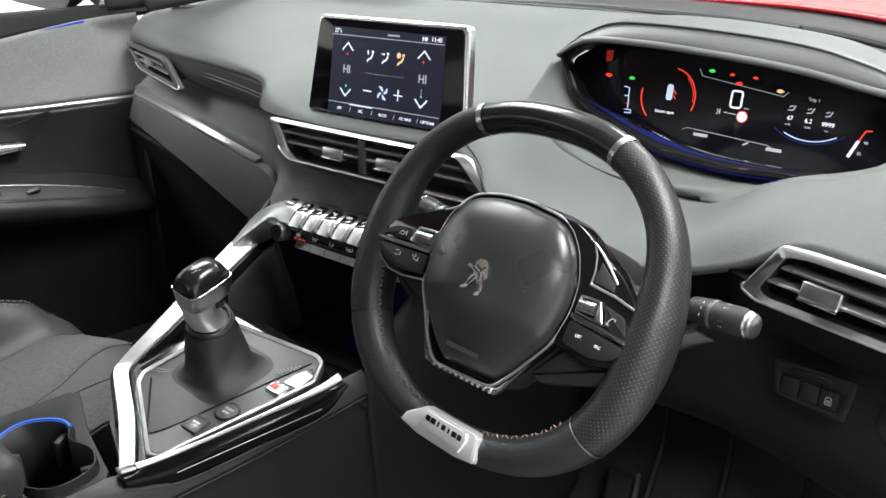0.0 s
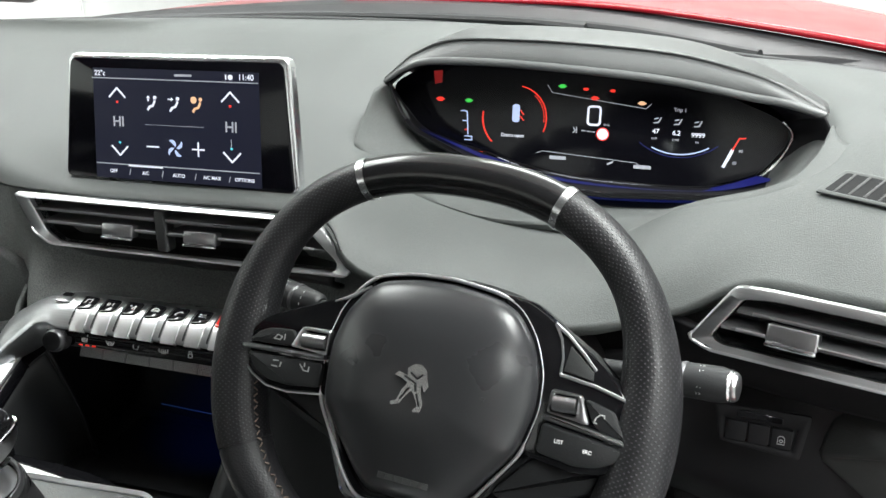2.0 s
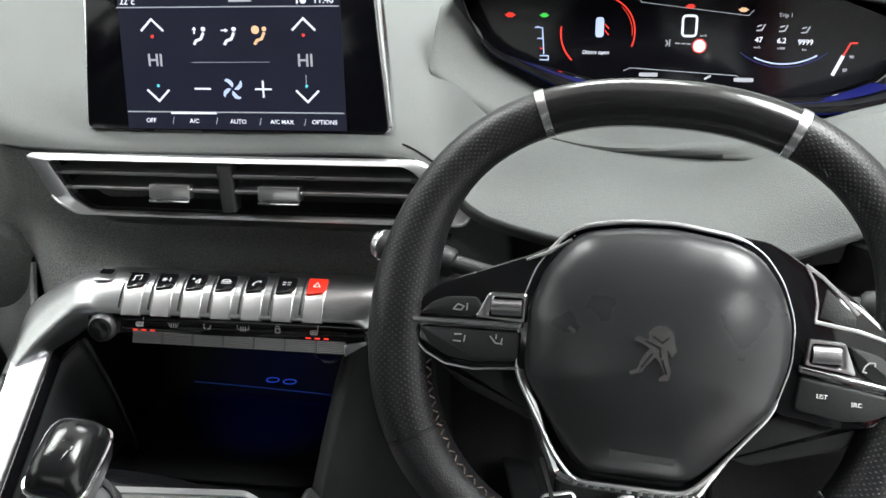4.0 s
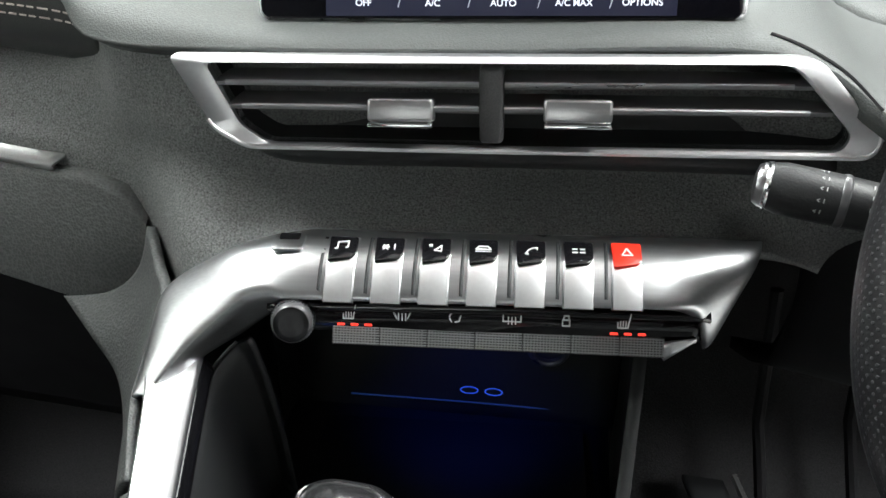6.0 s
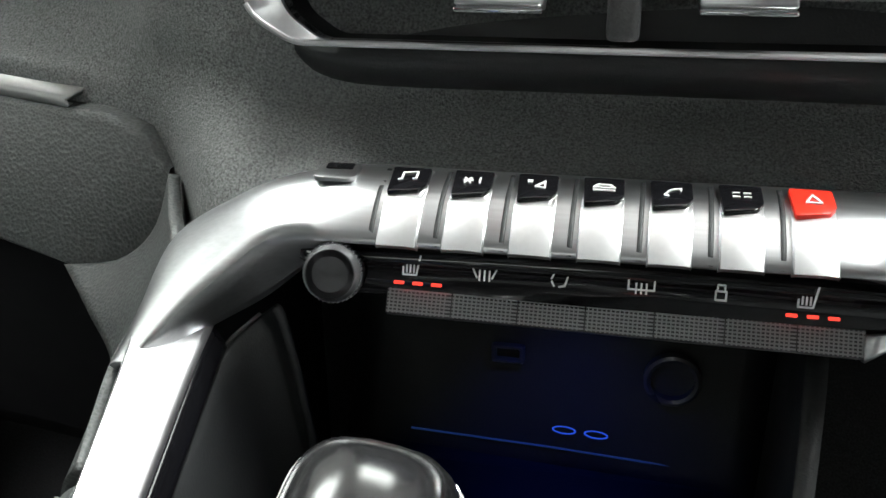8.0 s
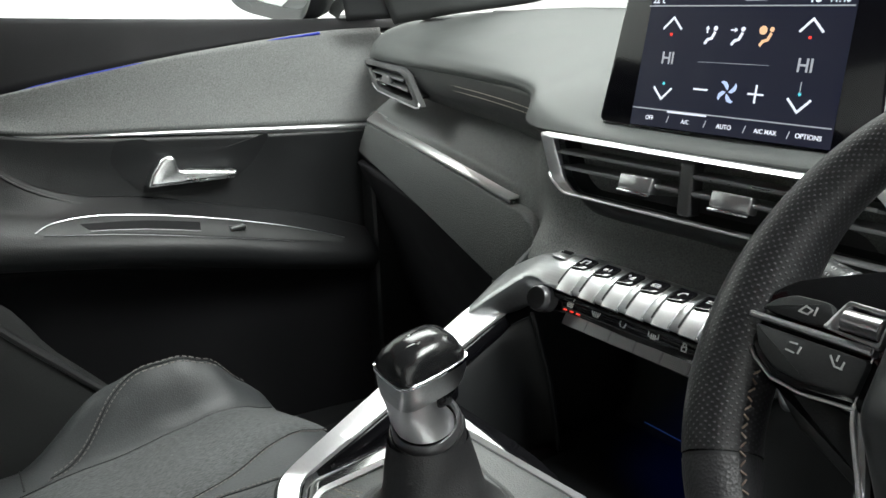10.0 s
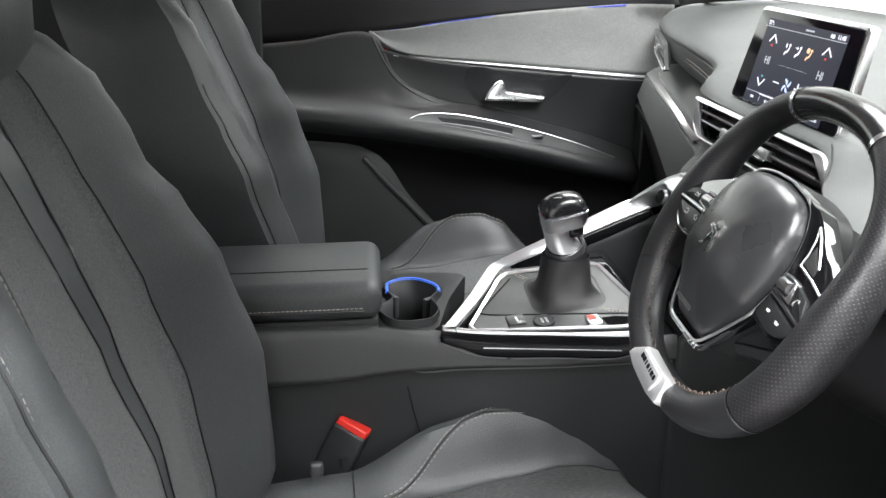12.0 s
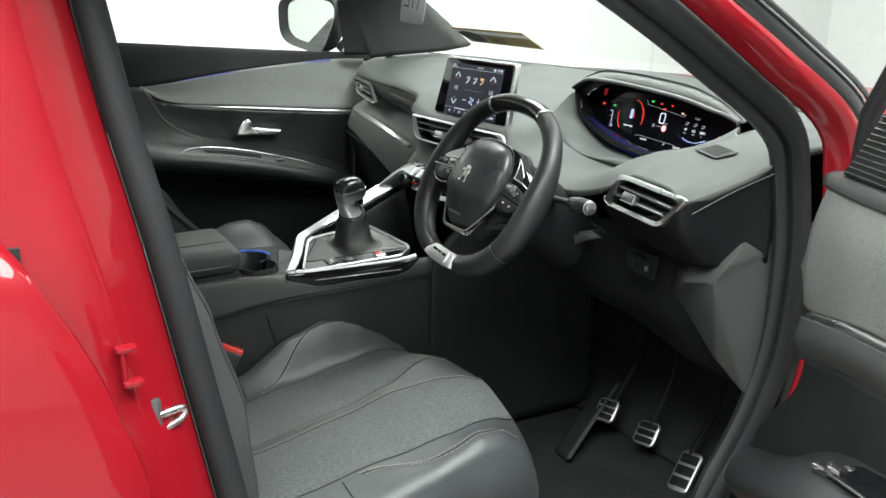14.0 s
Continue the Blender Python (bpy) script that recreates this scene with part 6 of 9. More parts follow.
part("inner_gap", loft([[Vector(b) - Vector((0, 0, 0.002)), Vector(b) + Vector((0.004, 0.002, -0.012)), Vector(b) + Vector((0.002, 0.004, -0.020))] for b in ei], 50, 6), M_PIANO, CON, "gloss black inner edge", solid=0.003)
part("tunnel_flank", loft([[(x - 0.0006, y, z - 0.002), (x - 0.009, y, z - 0.010), (x - 0.014, y + 0.004, z - 0.030), (x - 0.026, y + 0.02, 0.62), (x - 0.040, y + 0.04, 0.36)] for x, y, z in eo[2:9]], 30, 16), M_KNEE, CON, "grey grained passenger flank", solid=0.004)
ro = [(0.0110, -0.4300, 0.7470), (0.0290, -0.3750, 0.7485), (0.0510, -0.2850, 0.7530), (0.0730, -0.2020, 0.7580), (0.0830, -0.1680, 0.7640)]
part("chrome_edge", loft([[Vector(p) + Vector((-w, 0.25 * w, 0.35 * w)), Vector(p) + Vector((-w * 0.5, 0.12 * w, 0.25 * w + 0.001)), Vector(p) + Vector((0, 0, 0.0005)), Vector(p) + Vector((0.0008, 0, -0.003))] for p, w in zip(ro, (0.008, 0.0032, 0.0016, 0.006, 0.010))], 30, 8), M_RAIL, CON, "satin chrome edge", solid=0.002)
part("gloss_side", loft([[Vector(p) + Vector((0.0005, -0.001, -0.003)), Vector(p) + Vector((0.011, -0.003, -0.011 * h)), Vector(p) + Vector((0.013, -0.003, -0.025 * h - 0.003))] for p, h in zip(ro, (0.35, 1.0, 1.0, 0.9, 0.05))], 30, 10), M_PIANO, CON, "gloss black side inlay", solid=0.003)
# White highlight on the gloss inlay, built as a satin chrome bead.
part("side_highlight", tube(spline([Vector(p) + Vector((0.0125, -0.004, -0.0165)) for p in ro[1:4]], 16), 0.0006, 6), M_RAIL, CON, "thin chrome bead for the highlight on the side inlay")
part("side_edge", tube(spline([Vector(p) + Vector((0.0135, -0.004, -0.025 * h - 0.004)) for p, h in zip(ro, (0.35, 1.0, 1.0, 0.9, 0.05))], 24), 0.0008, 6), M_GREY2, CON, "thin grey lower edge")
# gear plate
ringp = [(0.0085, -0.394), (-0.100, -0.333), (-0.111, -0.318), (-0.107, -0.196), (-0.098, -0.181), (0.030, -0.156), (0.046, -0.162), (0.063, -0.192), (0.022, -0.388)]
sr = soften(ringp, 0.005, 3)
part("gloss_plate", loft([[(x, y, cz(x, y) - 0.006) for x, y in row] for row in (((-0.140, -0.315), (-0.06, -0.368), (0.016, -0.418)), ((-0.148, -0.22), (-0.04, -0.26), (0.05, -0.28)), ((-0.152, -0.16), (-0.03, -0.150), (0.078, -0.172)))], 10, 10), M_GLOSS, CON, "gloss black gear surround", solid=0.004)
gp = part("gear_plate", prism(sr, 0.003, 0.001, Matrix.Translation((0, 0, 0))), M_PLATE, CON, "charcoal leather gear plate")
for v in gp.data.vertices:
    v.co.z += cz(v.co.x, v.co.y) - 0.002
gcx, gcy = -0.03, -0.26
gri = []
for k, (x, y) in enumerate(sr):
    a, b = Vector(sr[k - 1]), Vector(sr[(k + 1) % len(sr)])
    t_ = (b - a).normalized()
    nrm = Vector((-t_.y, t_.x))
    if nrm.dot(Vector((gcx - x, gcy - y))) < 0:
        nrm = -nrm
    gri.append((x + nrm.x * 0.0050, y + nrm.y * 0.0050))
part("gear_ring", skin([[(x, y, cz(x, y) - 0.006) for x, y in sr], [(x, y, cz(x, y) + 0.003) for x, y in sr], [(x * 0.75 + u * 0.25, y * 0.75 + v * 0.25, cz(x, y) + 0.0045) for (x, y), (u, v) in zip(sr, gri)], [(u, v, cz(u, v) + 0.0025) for u, v in gri], [(u, v, cz(u, v) - 0.004) for u, v in gri]], around=True), M_RAIL, CON, "satin chrome gear ring")


def on_plate(x, y, dz=0.002):
    return frame_of((x, y, cz(x, y) + dz), (1, 0.05, -0.09), (-0.05, 1, 0.1))


sb = part("start_button", lathe([(0.0, 0.002), (0.0108, 0.0022), (0.0116, 0.0017), (0.0142, 0.0028), (0.0148, 0.0018), (0.0148, 0.0)], 28, on_plate(0.0237, -0.2940)), M_GLOSS, CON, "gloss black round start button")
part("button_ring", lathe([(0.0129, 0.0022), (0.0136, 0.0034), (0.0144, 0.0026), (0.0148, 0.001)], 28, on_plate(0.0237, -0.2940)), M_GREY2, sb, "grey ring")
text("START", 0.0045, on_plate(0.024, -0.2912, 0.0045), M_PRINT, sb)
text("STOP", 0.0045, on_plate(0.024, -0.2972, 0.0045), M_PRINT, sb)
mb = part("mode_button", box((0, 0, 0.0015), (0.024, 0.024, 0.003), 0.001, 2, m=on_plate(0.0125, -0.3300)), M_GREY2, CON, "grey drive mode button")
part("button_mark", box((0, 0.001, 0.0031), (0.011, 0.003, 0.0008), 0.0002, 1, m=on_plate(0.0125, -0.3300)), M_PRINT, mb)
pb = part("parking_brake_switch", box((0, 0, 0.0012), (0.024, 0.018, 0.005), 0.001, 2, m=on_plate(0.038, -0.231)), M_CHROME, CON, "silver parking brake switch")
part("brake_light", box((-0.003, -0.001, 0.0038), (0.012, 0.010, 0.001), 0.0004, 1, m=on_plate(0.038, -0.231)), M_LRED, pb, "lit red symbol window")
part("brake_well", prism(soften([(-0.010, -0.022), (0.013, -0.020), (0.012, 0.006), (-0.003, 0.022), (-0.008, 0.018)], 0.003), 0.001, 0, on_plate(0.0425, -0.196, 0.0012)), M_GLOSS, CON, "gloss black switch well")
SEAM = [(-0.094, -0.316), (-0.030, -0.366), (-0.018, -0.372), (-0.006, -0.345), (0.006, -0.29), (0.020, -0.23), (0.034, -0.172)]
part("plate_seam", tube([(x, y, cz(x, y) + 0.0014) for x, y, z in spline([(x, y, 0) for x, y in SEAM], 30)], 0.0012, 6), M_DEEP, CON, "dark plate seam")
strip_ = part("button_strip", prism(soften([(-0.012, -0.377), (0.008, -0.386), (0.018, -0.382), (0.056, -0.196), (0.041, -0.170), (0.036, -0.172)], 0.003), 0.0006, 0, Matrix.Identity(4)), M_PLATE, CON, "charcoal button strip")
for v in strip_.data.vertices:
    v.co.z += cz(v.co.x, v.co.y) + 0.0012
# cup holder
CUP = thing("cup_holder", "black cup holder with a blue light ring", "cup holder", (-0.09, -0.455, 0.68))
def around_cup(poly_, n=64):
    """The outline, met at even angles round the cup."""
    out_ = []
    for k in range(n):
        a = 2 * math.pi * k / n
        d = Vector((math.cos(a), math.sin(a)))
        best = 9.0
        for p, q in zip(poly_, poly_[1:] + poly_[:1]):
            h = mathutils.geometry.intersect_line_line_2d(Vector((-0.093, -0.457)), Vector((-0.093, -0.457)) + d, Vector(p), Vector(q))
            if h:
                best = min(best, (h - Vector((-0.093, -0.457))).length)
        out_.append((-0.093 + d.x * best, -0.457 + d.y * best))
    return out_


co2 = around_cup(soften([(0.004, -0.434), (-0.004, -0.5115), (-0.225, -0.5115), (-0.195, -0.36), (-0.10, -0.402)], 0.010))
ci2 = around_cup([(p.x, p.y) for p in spline([(-0.127, -0.4955, 0), (-0.155, -0.477, 0), (-0.160, -0.446, 0), (-0.137, -0.4205, 0), (-0.112, -0.4165, 0), (-0.084, -0.4300, 0), (-0.046, -0.4250, 0), (-0.014, -0.444, 0), (-0.011, -0.486, 0), (-0.038, -0.5065, 0), (-0.061, -0.5075, 0), (-0.092, -0.4870, 0)], 96, True)])
part("frame", skin([[(x, y, 0.70) for x, y in co2], [(x, y, 0.738) for x, y in co2], [(x * 0.985 + -0.093 * 0.015, y * 0.985 - 0.457 * 0.015, 0.7425) for x, y in co2], [((a * 0.25 + c * 0.75), (b * 0.25 + d * 0.75), 0.7425) for (a, b), (c, d) in zip(co2, ci2)], [(x, y, 0.752) for x, y in ci2]], around=True), M_BLACK, CUP, "black cup holder body")
part("well", skin([[(x, y, 0.752) for x, y in ci2], [(-0.093 + (x + 0.093) * 0.95, -0.457 + (y + 0.457) * 0.95, 0.70) for x, y in ci2], [(-0.093 + (x + 0.093) * 0.9, -0.457 + (y + 0.457) * 0.9, 0.664) for x, y in ci2]], around=True), M_BLACK, CUP, "black well", solid=0.002)
part("well_floor", prism([(-0.093 + (x + 0.093) * 0.92, -0.457 + (y + 0.457) * 0.92) for x, y in ci2], 0.003, 0, Matrix.Translation((0, 0, 0.662))), M_RUBBER, CUP, "rubber base")
ringpts = [p for p in ci2 if p[1] > -0.492 and p[0] < -0.108]
part("light_ring", tube([(x, y, 0.7505) for x, y in sorted(ringpts, key=lambda p: math.atan2(p[1] + 0.457, p[0] + 0.093) % (2 * math.pi))], 0.0024, 6), M_CUPBLUE, CUP, "lit blue ring")
for x, y, a in ((-0.132, -0.484, 35), (-0.117, -0.425, -60), (-0.036, -0.432, -110), (-0.030, -0.497, 130)):
    part("finger", box((0.004, 0, 0.722), (0.022, 0.009, 0.034), 0.003, 2, m=Matrix.Translation((x, y, 0)) @ pose(0, 0, 0, 0, 0, a)), M_GREY, CUP, "rubber grip finger")
# armrest
ARM = thing("armrest", "dark grey padded leather centre armrest", "armrest", (-0.12, -0.7, 0.74))
AM = pose(-0.125, -0.72, 0.768, 2, 0, -4)
part("cushion", box((0, 0, 0), (0.188, 0.44, 0.054), 0.020, 5, m=AM), M_SEAT, ARM, "padded leather lid")
part("base", box((0, 0, -0.034), (0.182, 0.43, 0.022), 0.006, 2, m=AM), M_BLACK, ARM, "black hinged base")
part("seam", tube([AM @ Vector(v) for v in ((0.035, -0.2, 0.0272), (0.035, 0.2, 0.0272), (0.035, 0.214, 0.018), (0.035, 0.2195, 0.0))], 0.0012, 5), M_BLACK, ARM)
part("piping", tube([AM @ Vector(v) for v in ((0.0938, -0.2, -0.010), (0.0938, 0.195, -0.010), (0.07, 0.2195, -0.010), (-0.07, 0.2195, -0.010), (-0.0938, 0.195, -0.010))], 0.0013, 5), M_BLACK, ARM)
part("stitching", stitches([AM @ Vector(v) for v in ((0.0942, -0.2, -0.006), (0.0942, 0.195, -0.006))], 0.006, 0.0007), M_STITCH, ARM)

# ---- gear lever ----
LEVER = thing("gear_lever", "manual gear lever with chrome knob and black leather boot", "gear lever", (-0.045, -0.25, 0.768))
LT = Vector((0.0120, -0.0110, 0.0615)).normalized()
LX = Vector((1.0, 0.03, 0.0))
LX = (LX - LT * LX.dot(LT)).normalized()
LY = LT.cross(LX)
LM = Matrix(((LX.x, LY.x, LT.x, -0.0440), (LX.y, LY.y, LT.y, -0.2590), (LX.z, LY.z, LT.z, 0.8935), (0, 0, 0, 1)))


def quad_row(w, d, h, p=3.2, n=28, dx=0.0, dy=0.0, skew=0.0):
    out_ = []
    for k in range(n):
        a = 2 * math.pi * k / n
        c, s = math.cos(a), math.sin(a)
        r = (abs(c) ** p + abs(s) ** p) ** (-1 / p)
        x, y = w * c * r + dx, d * s * r + dy
        out_.append((x, y, h + skew * y))
    return out_


def knob_row(w, d, h, p=6.0, n=60, dx=0.0, dy=0.0, lift=0.0):
    """A rounded-square row of the knob whose corners rise by lift."""
    out_ = []
    for x, y, z in quad_row(w, d, h, p, n, dx, dy):
        c = abs(x - dx) / w * abs(y - dy) / d
        out_.append((x, y, z + lift * c ** 2))
    return out_


part("knob_cap", skin([knob_row(0.0212, 0.0300, -0.002, 6.0, lift=0.0015), knob_row(0.0214, 0.0302, 0.003, 5.5, lift=0.001), knob_row(0.0206, 0.0293, 0.0075, 4.6), knob_row(0.0188, 0.0270, 0.0128, 3.6), knob_row(0.0160, 0.0232, 0.0172, 2.9), knob_row(0.0120, 0.0178, 0.0204, 2.4), knob_row(0.0072, 0.0108, 0.0222, 2.2), knob_row(0.0030, 0.0045, 0.0229, 2), knob_row(0.0002, 0.0003, 0.0230, 2)], around=True), M_KNOB, LEVER, "gloss black domed top", m=LM)
GK = LM @ pose(-0.001, -0.009, 0.0214, 12, 0, -20)
bm = bmesh.new()
for x in (-0.0055, 0.0, 0.0055):
    line2([(x, -0.0042), (x, 0.0042)], 0.0007, GK, bm, 0.0005)
line2([(-0.0055, 0), (0.0055, 0)], 0.0007, GK, bm, 0.0005)
part("gear_pattern", bm, M_PRINT2, LEVER, "embossed gear pattern", smooth=False)
for dig, gx, gy in (("1", -0.0058, 0.0068), ("3", 0.0, 0.0070), ("5", 0.0058, 0.0068), ("2", -0.0058, -0.0068), ("4", 0.0, -0.0070), ("6", 0.0058, -0.0068)):
    text(dig, 0.0040, GK @ Matrix.Translation((gx, gy, -0.0006)), M_PRINT2, LEVER)
part("knob_band", skin([knob_row(0.0212, 0.0300, 0.0005, lift=0.0015), knob_row(0.0226, 0.0314, 0.0003, lift=0.0015), knob_row(0.0228, 0.0316, -0.0018, lift=0.0015), knob_row(0.0222, 0.0310, -0.0030, lift=0.0015), knob_row(0.0212, 0.0300, -0.0030, lift=0.0015)], around=True), M_BRIGHT, LEVER, "bright chrome band", m=LM)
part("knob_body", skin([knob_row(0.0216, 0.0304, -0.0022, lift=0.0015), knob_row(0.0218, 0.0306, -0.010, 5.5, lift=0.001), knob_row(0.0212, 0.0296, -0.018, 5.0, dx=-0.0005, dy=-0.0005), knob_row(0.0202, 0.0276, -0.0245, 4.4, dx=-0.001, dy=-0.002), knob_row(0.0150, 0.0200, -0.0262, 2.6, dx=-0.003, dy=-0.006)], around=True), M_BRUSH, LEVER, "satin metal knob head", m=LM)
part("knob_neck", skin([knob_row(0.0185, 0.0215, -0.016, 4.0, dx=-0.0025, dy=-0.0080), knob_row(0.0172, 0.0195, -0.028, 3.6, dx=-0.0040, dy=-0.0090), knob_row(0.0180, 0.0195, -0.040, 2.6, dx=-0.0045, dy=-0.0075), knob_row(0.0215, 0.0220, -0.052, 2.3, dx=-0.0030, dy=-0.0040), knob_row(0.0235, 0.0235, -0.060, 2.1, dx=-0.0010, dy=-0.0010)], around=True), M_RAIL, LEVER, "satin chrome neck", m=LM)
part("finger_notch", box((0.0025, 0.0135, -0.0335), (0.026, 0.022, 0.018), 0.006, 3, m=LM), M_GLOSS, LEVER, "gloss black finger grip")
part("lift_ring", skin([[(0.0265 * math.cos(a) * q, 0.0265 * math.sin(a) * q, h + 0.006 * math.sin(a - 0.6)) for a in (2 * math.pi * k / 36 for k in range(36))] for q, h in ((0.86, -0.060), (0.90, -0.0565), (0.98, -0.0560), (1.03, -0.0590), (1.04, -0.0640), (1.0, -0.0680))], around=True), M_GREY2, LEVER, "dark metal reverse lift ring", m=LM)
part("reverse_collar", skin([[(0.0285 * math.cos(a) * q, 0.0285 * math.sin(a) * q, h + t_ * 0.006 * math.sin(a - 0.6)) for a in (2 * math.pi * k / 36 for k in range(36))] for q, h, t_ in ((0.92, -0.064, 1), (1.02, -0.0635, 1), (1.06, -0.067, 1), (1.06, -0.075, 0.5), (1.03, -0.082, 0))], around=True), M_BOOT, LEVER, "black leather sleeve", m=LM)
top = LM @ Vector((0, 0, -0.074))
rows = []
BX, BY = -0.040, -0.250
for k in range(15):
    u = k / 14
    c = top.lerp(Vector((BX, BY, cz(BX, BY) + 0.001)), u)
    r = 0.0298 + 0.0065 * u + 0.0085 * u ** 3
    row = []
    for j in range(56):
        a = 2 * math.pi * j / 56
        tw = a + 0.9 * (1 - u)
        fold = 1 + 0.085 * math.sin(4 * a + 4.5 * u) * u * (1.15 - u) + 0.035 * math.sin(7 * a - 8 * u + 1) * u * (1.1 - u) + 0.05 * max(0, math.sin(2 * a + 7 * u)) ** 3 * u * (1 - u)
        p = 2 + 2.2 * u
        rr = r * fold * (abs(math.cos(tw)) ** p + abs(math.sin(tw)) ** p) ** (-1 / p)
        x, y = c.x + rr * math.cos(tw) * 1.02, c.y + rr * math.sin(tw) * 1.10
        row.append((x, y, c.z * (1 - u) + u * (cz(x, y) + 0.001)))
    rows.append(row)
part("boot", skin(rows, around=True), M_BOOT, LEVER, "creased black leather boot")


def skirt(p, q):
    x, y = BX + (p[0] - BX) * q, BY + (p[1] - BY) * q
    return x, y, cz(x, y)


part("boot_base", skin([[Vector(p) + Vector((0, 0, 0.0006)) for p in rows[-1]], [Vector(skirt(p, 1.06)) + Vector((0, 0, 0.0014)) for p in rows[-1]]], around=True), M_BOOT, LEVER, "leather boot base")
for pts in (((-0.104, -0.304), (-0.094, -0.300), (-0.084, -0.292)), ((0.014, -0.212), (0.022, -0.200), (0.030, -0.186))):
    for off in (0.0, 0.005):
        part("stitching", stitches(spline([(x + off * 0.5, y - off, cz(x, y) + 0.0042) for x, y in pts], 8), 0.004, 0.0007), M_STITCH, LEVER)

# ---- seats ----


def step(a, b, x):
    t = max(0.0, min(1.0, (x - a) / (b - a)))
    return t * t * (3 - 2 * t)


def lerp_table(tab, x):
    for (x0, *a), (x1, *b) in zip(tab, tab[1:]):
        if x <= x1 or (x1, *b) == tuple(tab[-1]):
            t = max(0.0, min(1.0, (x - x0) / (x1 - x0)))
            t = t * t * (3 - 2 * t) * 0.5 + t * 0.5
            return [p + (q - p) * t for p, q in zip(a, b)]


BASE = [(-0.30, 0.522), (-0.18, 0.535), (-0.02, 0.562), (0.094, 0.588), (0.165, 0.603), (0.205, 0.604), (0.245, 0.592), (0.30, 0.56)]
BACK = [(0.48, -0.300, 0.240, 0.02), (0.60, -0.300, 0.258, 0.055), (0.75, -0.322, 0.268, 0.064), (0.88, -0.360, 0.266, 0.062), (0.96, -0.386, 0.256, 0.052), (1.005, -0.404, 0.238, 0.042), (1.04, -0.416, 0.234, 0.042), (1.10, -0.440, 0.222, 0.040), (1.14, -0.456, 0.200, 0.026), (1.17, -0.472, 0.165, 0.008), (1.18, -0.485, 0.15, 0.0)]


CREST_LOW = [(-0.30, 0.540, 0.525), (-0.12, 0.556, 0.540), (0.0, 0.622, 0.566), (0.07, 0.641, 0.581), (0.14, 0.638, 0.597), (0.20, 0.624, 0.592), (0.245, 0.598, 0.566), (0.30, 0.56, 0.54)]
CREST_HIGH = [(-0.30, 0.535, 0.535), (-0.12, 0.552, 0.552), (0.0, 0.640, 0.646), (0.065, 0.655, 0.664), (0.13, 0.655, 0.667), (0.19, 0.640, 0.652), (0.245, 0.600, 0.605), (0.30, 0.56, 0.56)]


def cushion_at(u, y, crests):
    """Height of the cushion: u metres across, the console bolster on the positive side."""
    s = abs(u)
    e = lerp_table(BASE, y)[0] - (0.012 + 0.022 * step(-0.1, 0.24, y)) * step(0.03, 0.20, s) + 0.018 * step(0.0, 0.19, -u)
    inner, outer = lerp_table(crests, y)
    b = (inner if u > 0 else outer) - e
    return e + b * step(0.192, 0.244, s) - (0.45 * max(b, 0.0) + 0.012) * step(0.248, 0.272, s)


def cushion_bow(u):
    return (0.020 if u > 0 else 0.062) * (u / 0.268) ** 2


def back_at(u, h, full):
    y, w, b = lerp_table(BACK, h)
    b *= full[0] if u < 0 else full[1]
    s = abs(u)
    return y + b * step(0.48 * w / 0.25 * 0.25, 0.80 * w, s) - b * 0.4 * step(0.86 * w, 0.99 * w, s), w


